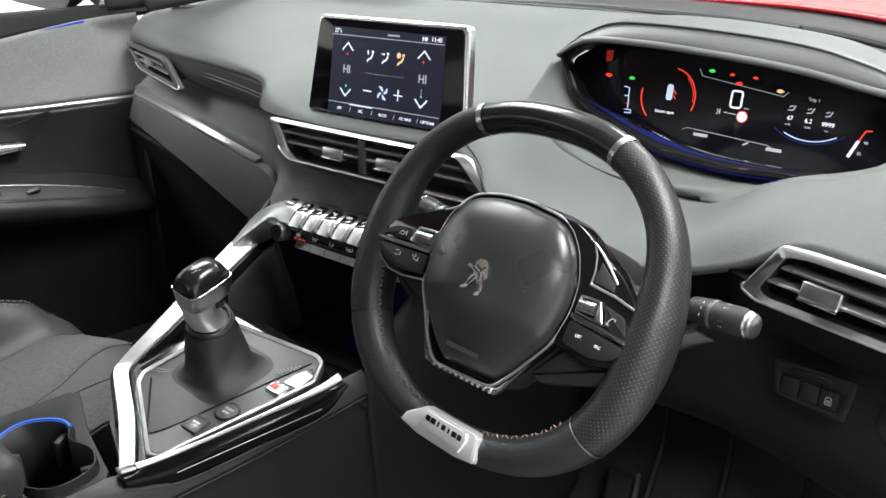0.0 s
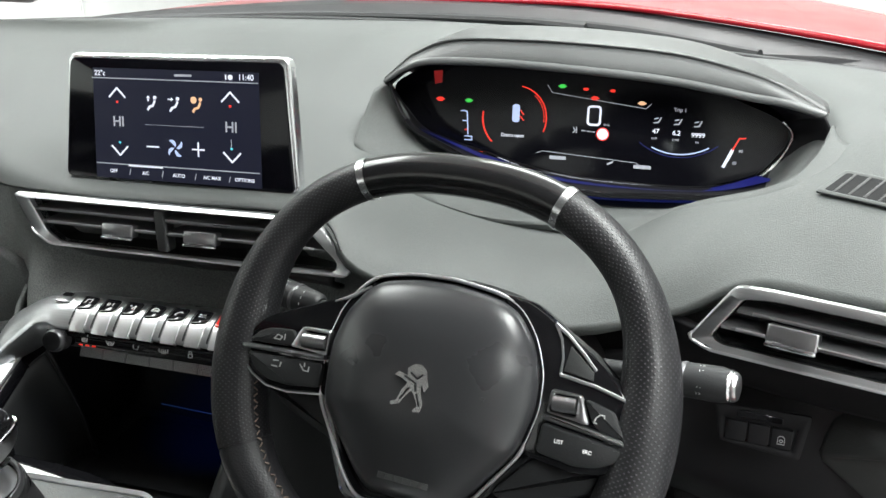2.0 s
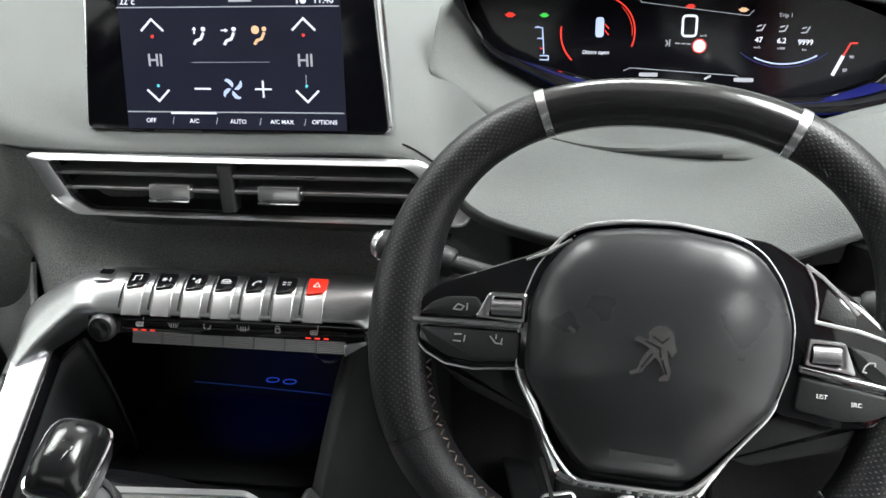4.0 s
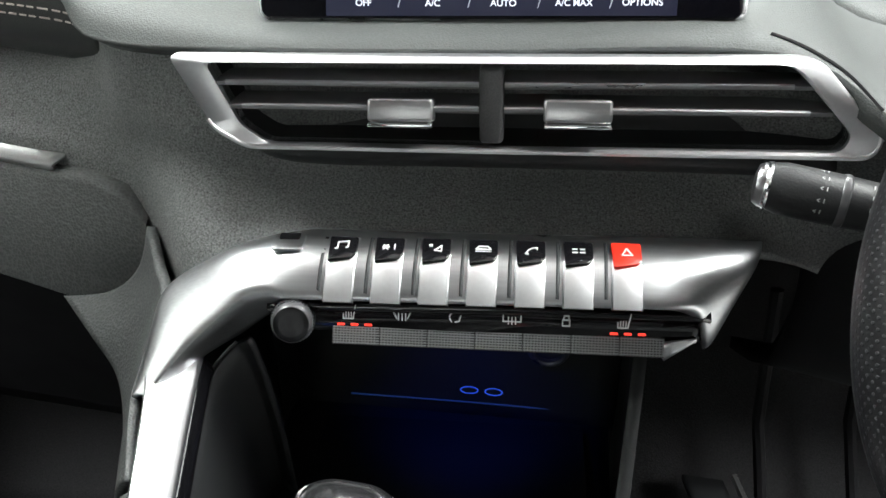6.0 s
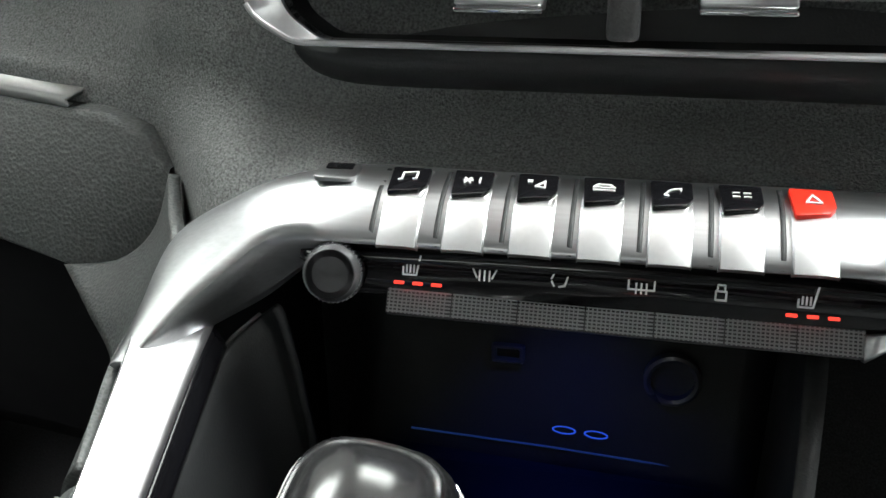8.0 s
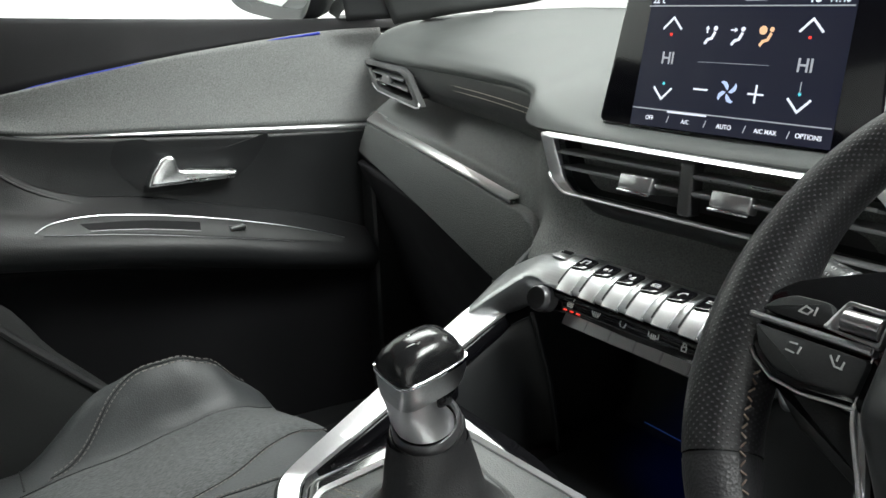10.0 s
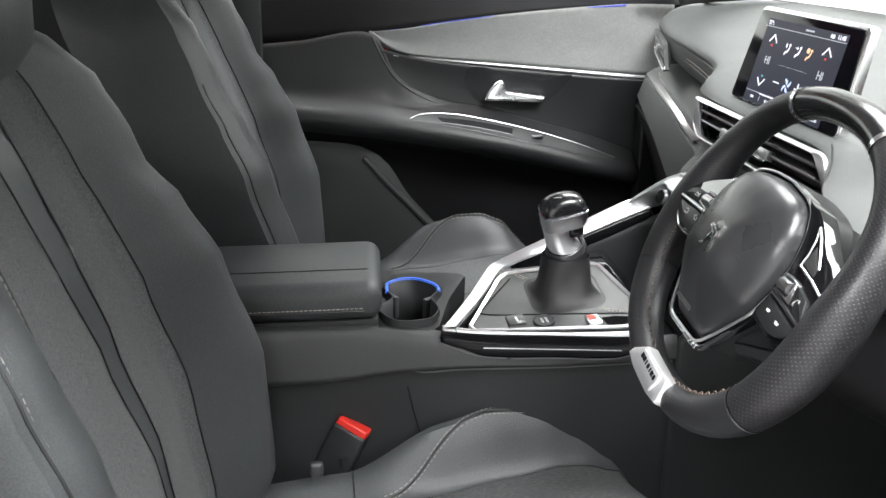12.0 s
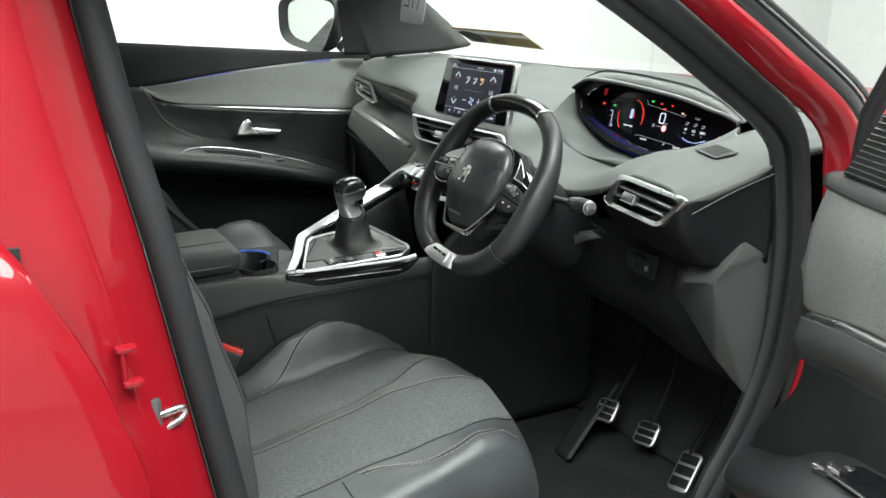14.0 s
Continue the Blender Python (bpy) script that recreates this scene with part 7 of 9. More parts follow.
def seat(name, label, at, turn, full=(1.0, 1.0), inward=1, headrest=True, crests=CREST_LOW):
    th = thing(name, label, "car seat", (at[0], at[1], 0.34), "front seats")
    m = Matrix.Translation((at[0], at[1], 0)) @ pose(0, 0, 0, 0, 0, turn)
    rows = []
    us = [-0.268 + 0.536 * k / 56 for k in range(57)]

    def wrap(r):
        """One row of the cushion with its upright sides."""
        (x0, y0, z0), (x1, y1, z1) = r[0], r[-1]
        return [(-0.262, y0 - 0.02, 0.40), (-0.274, y0 - 0.006, min(0.46, z0 - 0.03)), (-0.274, y0, z0 - 0.010)] + r + [(0.274, y1, z1 - 0.010), (0.274, y1 - 0.006, min(0.46, z1 - 0.03)), (0.262, y1 - 0.02, 0.40)]

    for k in range(37):
        y = -0.30 + 0.545 * k / 36
        bow = step(0.0, 0.245, y)
        rows.append(wrap([(u, y - bow * cushion_bow(inward * u), cushion_at(inward * u, y, crests)) for u in us]))
    for y, dz in ((0.262, 0.014), (0.275, 0.034), (0.283, 0.062), (0.285, 0.095), (0.278, 0.130), (0.262, 0.165), (0.248, 0.20)):
        rows.append(wrap([(u, y - cushion_bow(inward * u), cushion_at(inward * u, 0.245 + 0.3 * (y - 0.245), crests) - dz) for u in us]))
    cush = part("cushion", skin(rows), M_SEAT, th, "grey-black leather cushion", m=m)
    for sg in (-1, 1):
        rows = []
        for i in range(29):
            y = -0.262 + 0.512 * i / 28
            outer = 0.182 + 0.016 * step(-0.2, 0.2, y)
            inner = 0.013 + 0.050 * step(0.06, 0.245, y)
            rows.append([(sg * (inner + (outer - inner) * j / 14), y - step(0.0, 0.245, y) * cushion_bow(inward * sg * (inner + (outer - inner) * j / 14)), cushion_at(inward * sg * (inner + (outer - inner) * j / 14), min(y, 0.245), crests) + (0.0035 if 0 < j < 14 and 0 < i < 28 else 0.0)) for j in range(15)])
        part("insert", skin(rows), M_FABRIC, cush, "woven dark grey fabric insert", m=m)
        part("seam", tube([(p[0][0], p[0][1], p[0][2] + 0.0005) for p in rows], 0.0013, 5), M_BLACK, cush, m=m)
        part("seam", tube([(p[-1][0], p[-1][1], p[-1][2] + 0.0008) for p in rows], 0.0015, 5), M_BLACK, cush, m=m)
        part("stitching", stitches([(p[0][0] - sg * 0.004, p[0][1], p[0][2] + 0.0012) for p in rows], 0.006, 0.0008), M_STITCH3, cush, m=m)
        crest = [(0.198 + 0.044 * step(0.0, 0.42, k / 24), -0.085 + 0.325 * k / 24) for k in range(25)]
        ln = [(sg * s_, y - step(0.0, 0.245, y) * cushion_bow(inward * sg * s_), cushion_at(inward * sg * s_, y, crests) + 0.0008) for s_, y in crest]
        part("seam", tube(ln, 0.0014, 5), M_BLACK, cush, m=m)
        for off in (-0.0045, 0.0045):
            part("stitching", stitches([(sg * (s_ - off), y - off - step(0.0, 0.245, y) * cushion_bow(inward * sg * s_), cushion_at(inward * sg * (s_ - off), y - off, crests) + 0.0012) for s_, y in crest], 0.006, 0.0008), M_STITCH3, cush, m=m)
        part("seam", tube([(sg * s_, -0.118, cushion_at(inward * sg * s_, -0.118, crests) + 0.0006) for s_ in (0.196, 0.21, 0.225, 0.24, 0.252, 0.262)], 0.0013, 5), M_BLACK, cush, m=m)
    rows = []
    for i in range(37):
        h = 0.48 + 0.70 * i / 36
        y0, w, b = lerp_table(BACK, h)
        r = [(-w * 0.97, y0 - 0.13, h), (-w * 1.01, y0 - 0.10, h), (-w * 1.015, y0 - 0.04, h)]
        r += [(-w + 2 * w * k / 40, back_at(-w + 2 * w * k / 40, h, full)[0], h) for k in range(41)]
        r += [(w * 1.015, y0 - 0.04, h), (w * 1.01, y0 - 0.10, h), (w * 0.97, y0 - 0.13, h)]
        rows.append(r)
    rows.append([(x * 0.9, y - 0.03, 1.186) for x, y, z in rows[-1]])
    rows.append([(x * 0.8, min(y - 0.08, -0.56), 1.18) for x, y, z in rows[-1]])
    bk = part("backrest", skin(rows), M_SEAT, th, "grey-black leather backrest", m=m)
    part("back_shell", loft([[(-0.24, -0.37, 0.46), (0, -0.40, 0.46), (0.24, -0.37, 0.46)], [(-0.25, -0.42, 0.8), (0, -0.45, 0.8), (0.25, -0.42, 0.8)], [(-0.15, -0.55, 1.14), (0, -0.57, 1.17), (0.15, -0.55, 1.14)]], 16, 12), M_BLACK, th, "black back shell", m=m, solid=0.01)
    for sg in (-1, 1):
        rows = []
        for i in range(21):
            h = 0.56 + 0.60 * i / 20
            y0, w, b = lerp_table(BACK, h)
            outer = w * 0.56
            inner = 0.010 + 0.02 * step(0.55, 1.1, h)
            rows.append([(sg * (inner + (outer - inner) * j / 8), back_at(sg * (inner + (outer - inner) * j / 8), h, full)[0] + (0.0022 if 0 < j < 8 and 0 < i < 20 else 0), h) for j in range(9)])
        part("insert", skin(rows), M_FABRIC, bk, "woven dark grey fabric insert", m=m)
        part("seam", tube([(p[-1][0], p[-1][1] + 0.0012, p[-1][2]) for p in rows], 0.0010, 5), M_BLACK, bk, m=m)
        part("seam", tube([(p[0][0], p[0][1] + 0.0012, p[0][2]) for p in rows], 0.0010, 5), M_BLACK, bk, m=m)
        part("stitching", stitches([(p[-1][0] + sg * 0.005, p[-1][1] + 0.0022, p[-1][2]) for p in rows], 0.006, 0.0008), M_STITCH3, bk, m=m)
        ln = []
        for i in range(25):
            h = 0.56 + 0.46 * i / 24
            w = lerp_table(BACK, h)[1]
            ln.append((sg * w * 0.955, back_at(sg * w * 0.955, h, full)[0] + 0.001, h))
        part("seam", tube(ln, 0.0016, 5), M_BLACK, bk, m=m)
        part("stitching", stitches([(x - sg * 0.006, y + 0.001, z) for x, y, z in ln], 0.006, 0.0009), M_STITCH3, bk, m=m)
    if headrest:
        hr = part("headrest", skin([quad_row(0.10, 0.035, 1.130, 2.6, 32, dy=-0.450), quad_row(0.118, 0.048, 1.150, 2.8, 32, dy=-0.450), quad_row(0.125, 0.055, 1.210, 3, 32, dy=-0.455), quad_row(0.122, 0.054, 1.290, 3, 32, dy=-0.468), quad_row(0.105, 0.046, 1.345, 2.8, 32, dy=-0.482), quad_row(0.06, 0.028, 1.375, 2.4, 32, dy=-0.495), quad_row(0.004, 0.003, 1.378, 2, 32, dy=-0.495)], around=True), M_SEAT, th, "leather headrest", m=m)
        for sg in (-1, 1):
            part("post", tube([(sg * 0.055, -0.50, 1.14), (sg * 0.055, -0.485, 1.22)], 0.006, 10), M_CHROME, th, "steel headrest post", m=m)
            part("collar", box((sg * 0.055, -0.495, 1.178), (0.028, 0.03, 0.012), 0.004, 2), M_BLACK, th, m=m)
    part("base", box((0, -0.02, 0.37), (0.46, 0.44, 0.08), 0.01, 2), M_BLACK, th, "black seat base", m=m)
    return th


seat("driver_seat", "grey-black leather and fabric driver seat with grey stitching", (0.290, -0.430), 1, (1.5, 0.55), -1)
seat("passenger_seat", "grey-black leather and fabric passenger seat beside the console", (-0.478, -0.362), -5, (1.4, 1.4), crests=CREST_HIGH)
HINGE = thing("seat_lever", "small dark metal seat-tilt lever at the seat hinge", "lever", (0.07, -0.60, 0.56))
part("lever", box((0.068, -0.600, 0.580), (0.012, 0.018, 0.022), 0.005, 3), M_GREY2, HINGE)
BUC = thing("belt_buckle", "black seat-belt buckle with a red release button", "seat-belt buckle", (0.004, -0.54, 0.50))
BM = pose(0.012, -0.556, 0.590, -14, 22, 62) @ Matrix.Scale(1.1, 4)
part("case", box((0, 0, -0.022), (0.046, 0.024, 0.072), 0.005, 3, m=BM), M_BLACK, BUC)
part("release_button", box((0, 0.001, 0.0155), (0.042, 0.0215, 0.013), 0.003, 3, m=BM), M_BUCKLE, BUC, "red release button")
part("stem", tube([(0.02, -0.560, 0.42), (0.026, -0.558, 0.57)], 0.012, 8, flat=0.5), M_BLACK, BUC)

# ---- pedals and footwell ----


def pedal(name, label, at, w, h, tip, arm, group):
    th = thing(name, label, "pedal", at, group)
    m = frame_of(at, (1, 0.15, 0), (-0.05, tip, 1)) @ pose(0, 0, 0, 0, 0, 5)
    part("pad", prism(rounded(w, h, 0.012), 0.007, 0.003, m), M_KEY, th, "polished steel pad")
    for k in range(3):
        part("grip", box((0, -h * 0.29 + h * 0.29 * k, 0.0078), (w * 0.80, h * 0.22, 0.004), 0.002, 2, m=m), M_DEEP, th, "black rubber grip")
    part("arm", tube(arm, 0.007, 8), M_DEEP, th, "black pedal arm")


pedal("clutch_pedal", "steel clutch pedal with rubber grips", (0.285, 0.215, 0.403), 0.052, 0.054, 0.9, [(0.285, 0.225, 0.40), (0.28, 0.30, 0.50), (0.28, 0.32, 0.66)], "pedals")
pedal("brake_pedal", "steel brake pedal with rubber grips", (0.388, 0.238, 0.386), 0.052, 0.056, 0.9, [(0.388, 0.245, 0.39), (0.38, 0.31, 0.50), (0.38, 0.33, 0.66)], "pedals")
pedal("accelerator_pedal", "long steel accelerator pedal with rubber grips", (0.505, 0.235, 0.352), 0.048, 0.092, 1.1, [(0.492, 0.245, 0.36), (0.49, 0.33, 0.46), (0.49, 0.36, 0.6)], "pedals")
REST = thing("footrest", "black footrest with a pale edge beside the clutch", "footrest", (0.28, 0.14, 0.34))
part("plate", loft([[(0.272, 0.079, 0.338), (0.322, 0.070, 0.338)], [(0.238, 0.175, 0.387), (0.284, 0.168, 0.387)], [(0.202, 0.278, 0.436), (0.246, 0.272, 0.436)]], 10, 6), M_RUBBER, REST, solid=0.012)
part("edge", tube([(0.332, 0.067, 0.347), (0.294, 0.168, 0.396), (0.256, 0.272, 0.444)], 0.0045, 6), M_GREY, REST, "grey edge strip")
MAT = thing("floor_mat", "black carpet floor mat in the driver footwell", "floor mat", (0.42, -0.05, 0.33))
part("carpet", prism(soften([(0.14, 0.02), (0.20, 0.06), (0.30, 0.035), (0.42, 0.14), (0.60, 0.15), (0.64, 0.0), (0.64, -0.45), (0.14, -0.45)], 0.03), 0.010, 0.003, Matrix.Translation((0, 0, 0.329))), M_CARPET, MAT)

# ---- passenger door ----
PD = thing("passenger_door", "passenger door with grey tweed panel, chrome strip and leather armrest", "car door", (-0.85, -0.25, 0.4))


def dp(s, n, z):
    """A place on the passenger door: s metres rearwards from its front end, n metres into the cabin."""
    return (-0.815 - 0.09 * s + n, 0.18 - s, z)


def dsurf(cols, n, w, name, material, label="", solid=0.012):
    return part(name, loft([[dp(s, a, z) for a, z in col] for s, col in cols], n, w), material, PD, label, solid=solid)


UPT = dsurf([(-0.12, [(-0.20, 1.095), (-0.10, 1.103), (-0.075, 1.098), (-0.062, 1.085)]), (0.1, [(-0.20, 1.10), (-0.10, 1.109), (-0.075, 1.105), (-0.06, 1.086)]), (0.35, [(-0.20, 1.112), (-0.10, 1.12), (-0.072, 1.115), (-0.045, 1.062)]), (0.62, [(-0.19, 1.125), (-0.09, 1.133), (-0.062, 1.126), (-0.02, 1.022)]), (0.98, [(-0.18, 1.14), (-0.08, 1.148), (-0.05, 1.14), (-0.01, 0.985)])], 40, 16, "upper_trim", M_DEEP, "black upper door trim")
dsurf([(-0.03, [(-0.064, 1.086), (-0.035, 1.0), (-0.004, 0.937)]), (0.1, [(-0.062, 1.084), (-0.034, 1.0), (-0.004, 0.944)]), (0.35, [(-0.047, 1.060), (-0.03, 1.01), (-0.004, 0.960)]), (0.56, [(-0.028, 1.030), (-0.02, 1.00), (-0.004, 0.976)]), (0.64, [(-0.022, 1.022), (-0.02, 1.018), (-0.012, 1.014)])], 40, 12, "tweed_panel", M_TWEED, "grey tweed door panel")
part("light_strip", tube(drape(UPT, spline([dp(0.08, -0.05, 1.0865), dp(0.25, -0.045, 1.0725), dp(0.42, -0.03, 1.0535), dp(0.60, -0.015, 1.027)], 24), (-0.9, 0, -0.43), 0.001, 0.012), [0.0022 - 0.0016 * k / 23 for k in range(24)], 6), M_DOORBLUE, PD, "blue ambient light strip")
part("chrome_strip", loft([[dp(s, 0.0, z + h), dp(s, 0.006, z + h * 0.3), dp(s, 0.006, z - h * 0.6), dp(s, 0.0, z - h)] for s, z, h in ((-0.03, 0.934, 0.0085), (0.1, 0.942, 0.0075), (0.3, 0.957, 0.0055), (0.59, 0.978, 0.002))], 30, 8), M_RAIL, PD, "satin chrome door strip", solid=0.002)
HPAN = dsurf([(-0.04, [(-0.004, 0.930), (0.0, 0.90), (-0.02, 0.82), (-0.03, 0.70)]), (0.1, [(-0.004, 0.938), (-0.01, 0.90), (-0.02, 0.82), (-0.02, 0.73)]), (0.3, [(-0.004, 0.952), (-0.012, 0.91), (-0.015, 0.86), (-0.01, 0.80)]), (0.5, [(-0.004, 0.970), (-0.008, 0.93), (-0.006, 0.90), (-0.002, 0.875)]), (0.62, [(-0.006, 0.990), (-0.006, 0.975), (-0.005, 0.96), (0.0, 0.94)])], 36, 14, "handle_panel", M_LEATHER2, "black panel behind the door handle")
ARMP = dsurf([(0.05, [(0.0, 0.760), (0.022, 0.742), (0.034, 0.725), (0.02, 0.712)]), (0.16, [(-0.008, 0.800), (0.03, 0.778), (0.055, 0.752), (0.04, 0.735)]), (0.29, [(-0.006, 0.832), (0.035, 0.812), (0.062, 0.785), (0.045, 0.762)]), (0.40, [(-0.004, 0.862), (0.03, 0.838), (0.066, 0.808), (0.05, 0.785)]), (0.50, [(0.0, 0.884), (0.028, 0.852), (0.068, 0.825), (0.052, 0.80)]), (0.585, [(0.0, 0.935), (0.02, 0.872), (0.068, 0.838), (0.052, 0.812)]), (0.64, [(-0.012, 1.022), (0.012, 0.90), (0.066, 0.846), (0.052, 0.818)]), (0.80, [(-0.008, 1.002), (0.008, 0.90), (0.062, 0.862), (0.05, 0.832)]), (0.98, [(-0.008, 0.985), (0.006, 0.91), (0.055, 0.88), (0.045, 0.85)])], 60, 20, "armrest", M_LEATHER2, "dark leather sweep and armrest")
part("sweep_edge", tube(drape(ARMP, spline([dp(0.06, 0.004, 0.757), dp(0.16, -0.004, 0.797), dp(0.29, -0.002, 0.829), dp(0.40, 0.0, 0.859), dp(0.50, 0.004, 0.880), dp(0.585, 0.003, 0.930), dp(0.635, -0.009, 1.016)], 40), (-1, 0, 0), 0.0015, 0.012), 0.0022, 6), M_PAD, PD, "raised edge of the sweep")
part("armrest_seam", tube(spline([dp(0.07, 0.033, 0.7285), dp(0.16, 0.0535, 0.7545), dp(0.29, 0.0612, 0.787), (dp(0.40, 0.0655, 0.810)), dp(0.50, 0.0675, 0.8265), dp(0.64, 0.066, 0.847), dp(0.80, 0.062, 0.863), dp(0.97, 0.056, 0.881)], 40), 0.0014, 5), M_BLACK, PD)
part("stitching", stitches(spline([dp(0.07, 0.031, 0.7325), dp(0.16, 0.0505, 0.7585), dp(0.29, 0.058, 0.7915), (dp(0.40, 0.062, 0.8145)), dp(0.50, 0.064, 0.831), dp(0.64, 0.063, 0.8515), dp(0.80, 0.0595, 0.8675), dp(0.97, 0.053, 0.885)], 40), 0.007, 0.0007), M_STITCH, PD)
dsurf([(-0.04, [(0.0, 0.72), (0.0, 0.60), (0.0, 0.40)]), (0.3, [(0.045, 0.765), (-0.02, 0.70), (-0.01, 0.40)]), (0.55, [(0.05, 0.81), (-0.02, 0.73), (-0.01, 0.40)]), (0.98, [(0.045, 0.855), (0.0, 0.75), (0.0, 0.40)])], 20, 14, "lower_panel", M_DEEP, "black lower door panel")
dsurf([(0.46, [(0.0, 0.56), (0.03, 0.555), (0.032, 0.40)]), (0.55, [(0.0, 0.655), (0.03, 0.645), (0.032, 0.40)]), (0.66, [(0.0, 0.765), (0.028, 0.752), (0.032, 0.40)]), (0.98, [(0.0, 0.79), (0.028, 0.775), (0.03, 0.40)])], 16, 10, "pocket", M_PAD, "dark door pocket")
part("pocket_edge", tube(spline([dp(0.655, 0.030, 0.760), dp(0.60, 0.031, 0.700), dp(0.55, 0.032, 0.650), dp(0.50, 0.032, 0.600), dp(0.44, 0.032, 0.555)], 16), 0.007, 8), M_GREY, PD, "grey pocket edge")
# switch inlay on the armrest
DOWN = (-0.75, 0.0, -0.66)


def lay(pts, lift=0.001):
    return drape(ARMP, pts, DOWN, lift, 0.012)


edge_out = [dp(0.56, 0.050, 0.842), dp(0.53, 0.036, 0.853), dp(0.46, 0.032, 0.856), dp(0.315, 0.030, 0.826), dp(0.20, 0.028, 0.793), dp(0.105, 0.022, 0.752)]
edge_in = [dp(0.55, 0.054, 0.838), dp(0.50, 0.056, 0.833), dp(0.44, 0.058, 0.826), dp(0.315, 0.056, 0.798), dp(0.20, 0.048, 0.770), dp(0.115, 0.032, 0.748)]
part("chrome_outline", tube(lay(spline(edge_out, 40), 0.002), [0.0006 + 0.0005 * math.sin(math.pi * k / 39) for k in range(40)], 6), M_BRUSH, PD, "chrome outline of the switch inlay")
rows = []
for a, b in zip(spline(edge_out, 24), spline(edge_in, 24)):
    rows.append(lay([a.lerp(b, u) for u in (0.05, 0.3, 0.6, 0.9)], 0.0014))
part("inlay", skin(rows), M_PAD, PD, "dark satin switch inlay")
w0 = [dp(s_, 0.040, z_) for s_, z_ in ((0.50, 0.848), (0.42, 0.842), (0.335, 0.826))]
w1 = [dp(s_, 0.052, z_) for s_, z_ in ((0.49, 0.838), (0.42, 0.830), (0.34, 0.814))]
part("inner_outline", tube(lay(spline(edge_in[:5], 30), 0.0016), 0.0006, 6), M_GREY2, PD, "fine inner outline of the inlay")
part("pull_well", skin([lay([a.lerp(b, u) for u in (0, 0.5, 1)], 0.0022) for a, b in zip(spline(w0, 12), spline(w1, 12))]), M_DEEP, PD, "dark pull well")
part("well_edge", tube(lay(spline(w1, 12), 0.002), 0.0009, 6), M_GREY2, PD, "satin well edge")
wp = lay([dp(0.283, 0.045, 0.8085)], 0.004)[0]
part("window_switch", box(wp, (0.012, 0.024, 0.007), 0.002, 2), M_BRUSH, PD, "silver window switch")
# inside handle
hr = soften([(0.44, 0.925), (0.43, 0.958), (0.20, 0.945), (0.23, 0.90), (0.27, 0.872), (0.40, 0.876)], 0.012)
hc = Vector(dp(0.33, 0, 0.915))
hp_ = [Vector(dp(s_, 0, z_)) for s_, z_ in hr]
part("handle_recess", skin([drape(HPAN, [hc.lerp(p, u) for p in hp_], (-1, 0, 0), 0.0015, 0.012) for u in (0.02, 0.5, 1.0)], around=True), M_BLACK, PD, "dark handle recess")
HM = Matrix(((-0.09, 0, 1, dp(0, 0, 0)[0]), (-1, 0, 0, dp(0, 0, 0)[1]), (0, 1, 0, 0), (0, 0, 0, 1)))
part("door_handle", prism(soften([(0.396, 0.886), (0.388, 0.906), (0.372, 0.927), (0.360, 0.931), (0.352, 0.926), (0.349, 0.908), (0.262, 0.897), (0.266, 0.885)], 0.005), 0.022, 0.006, HM @ Matrix.Translation((0, 0, 0.004)), seg=3), M_CHROME, PD, "satin chrome door handle")
part("frame", tube(spline([dp(0.93, -0.10, 1.13), dp(0.97, -0.08, 1.25), dp(1.02, 0.02, 1.42)], 12), 0.022, 8), M_BLACK, PD, "black window frame")
part("window_glass", loft([[dp(0.0, -0.125, 1.10), dp(0.02, -0.085, 1.27), dp(0.35, 0.0, 1.45)], [dp(0.97, -0.105, 1.13), dp(1.0, -0.06, 1.28), dp(1.02, 0.02, 1.45)]], 6, 6), M_GLASS, PD, "clear side window").visible_shadow = False
bm = bmesh.new()
WG = frame_of(dp(0.83, -0.096, 1.170), (0.09, 1, 0), (0.15, 0, 1))
for k, w in ((0, 0.02), (1, 0.032), (2, 0.028), (3, 0.03)):
    line2([(-0.02, 0.012 - 0.006 * k), (-0.02 + w, 0.012 - 0.006 * k)], 0.0012, WG, bm)
part("glass_mark", bm, M_GREY, PD, "small etched marks", smooth=False)

part("door_skin", loft([[dp(-0.10, -0.21, 1.09), dp(-0.10, -0.24, 0.8), dp(-0.10, -0.20, 0.36)], [dp(1.0, -0.19, 1.135), dp(1.0, -0.22, 0.8), dp(1.0, -0.18, 0.36)]], 10, 10), M_RED, PD, "red outer door skin", solid=0.01)

# ---- door mirror ----
MIR = thing("door_mirror", "dark door mirror reflecting the white hall", "door mirror", (-1.05, 0.12, 1.10))
MM = frame_of((-0.985, 0.095, 1.178), (0.82, 0.42, -0.05), (0.05, 0.0, 1))
mo = soften([(-0.125, 0.055), (-0.105, 0.080), (-0.02, 0.098), (0.085, 0.092), (0.10, 0.05), (0.055, -0.066), (0.03, -0.078), (-0.085, -0.060), (-0.118, -0.030)], 0.03, 4)
mi = [(0.004 + (x + 0.0) * 0.82, 0.006 + (y) * 0.80) for x, y in mo]
part("housing", skin([[(x, y, 0.0) for x, y in mi], [(x, y, 0.012) for x, y in mo], [(x * 1.03, y * 1.03, -0.02) for x, y in mo], [(x * 0.9, y * 0.9, -0.07) for x, y in mo], [(x * 0.4, y * 0.4, -0.10) for x, y in mo]], around=True), M_BLACK, MIR, "black housing", m=MM)
part("mirror_glass", prism(mi, 0.002, 0, MM @ Matrix.Translation((0, 0, -0.004))), M_MIRROR, MIR, "mirror glass")
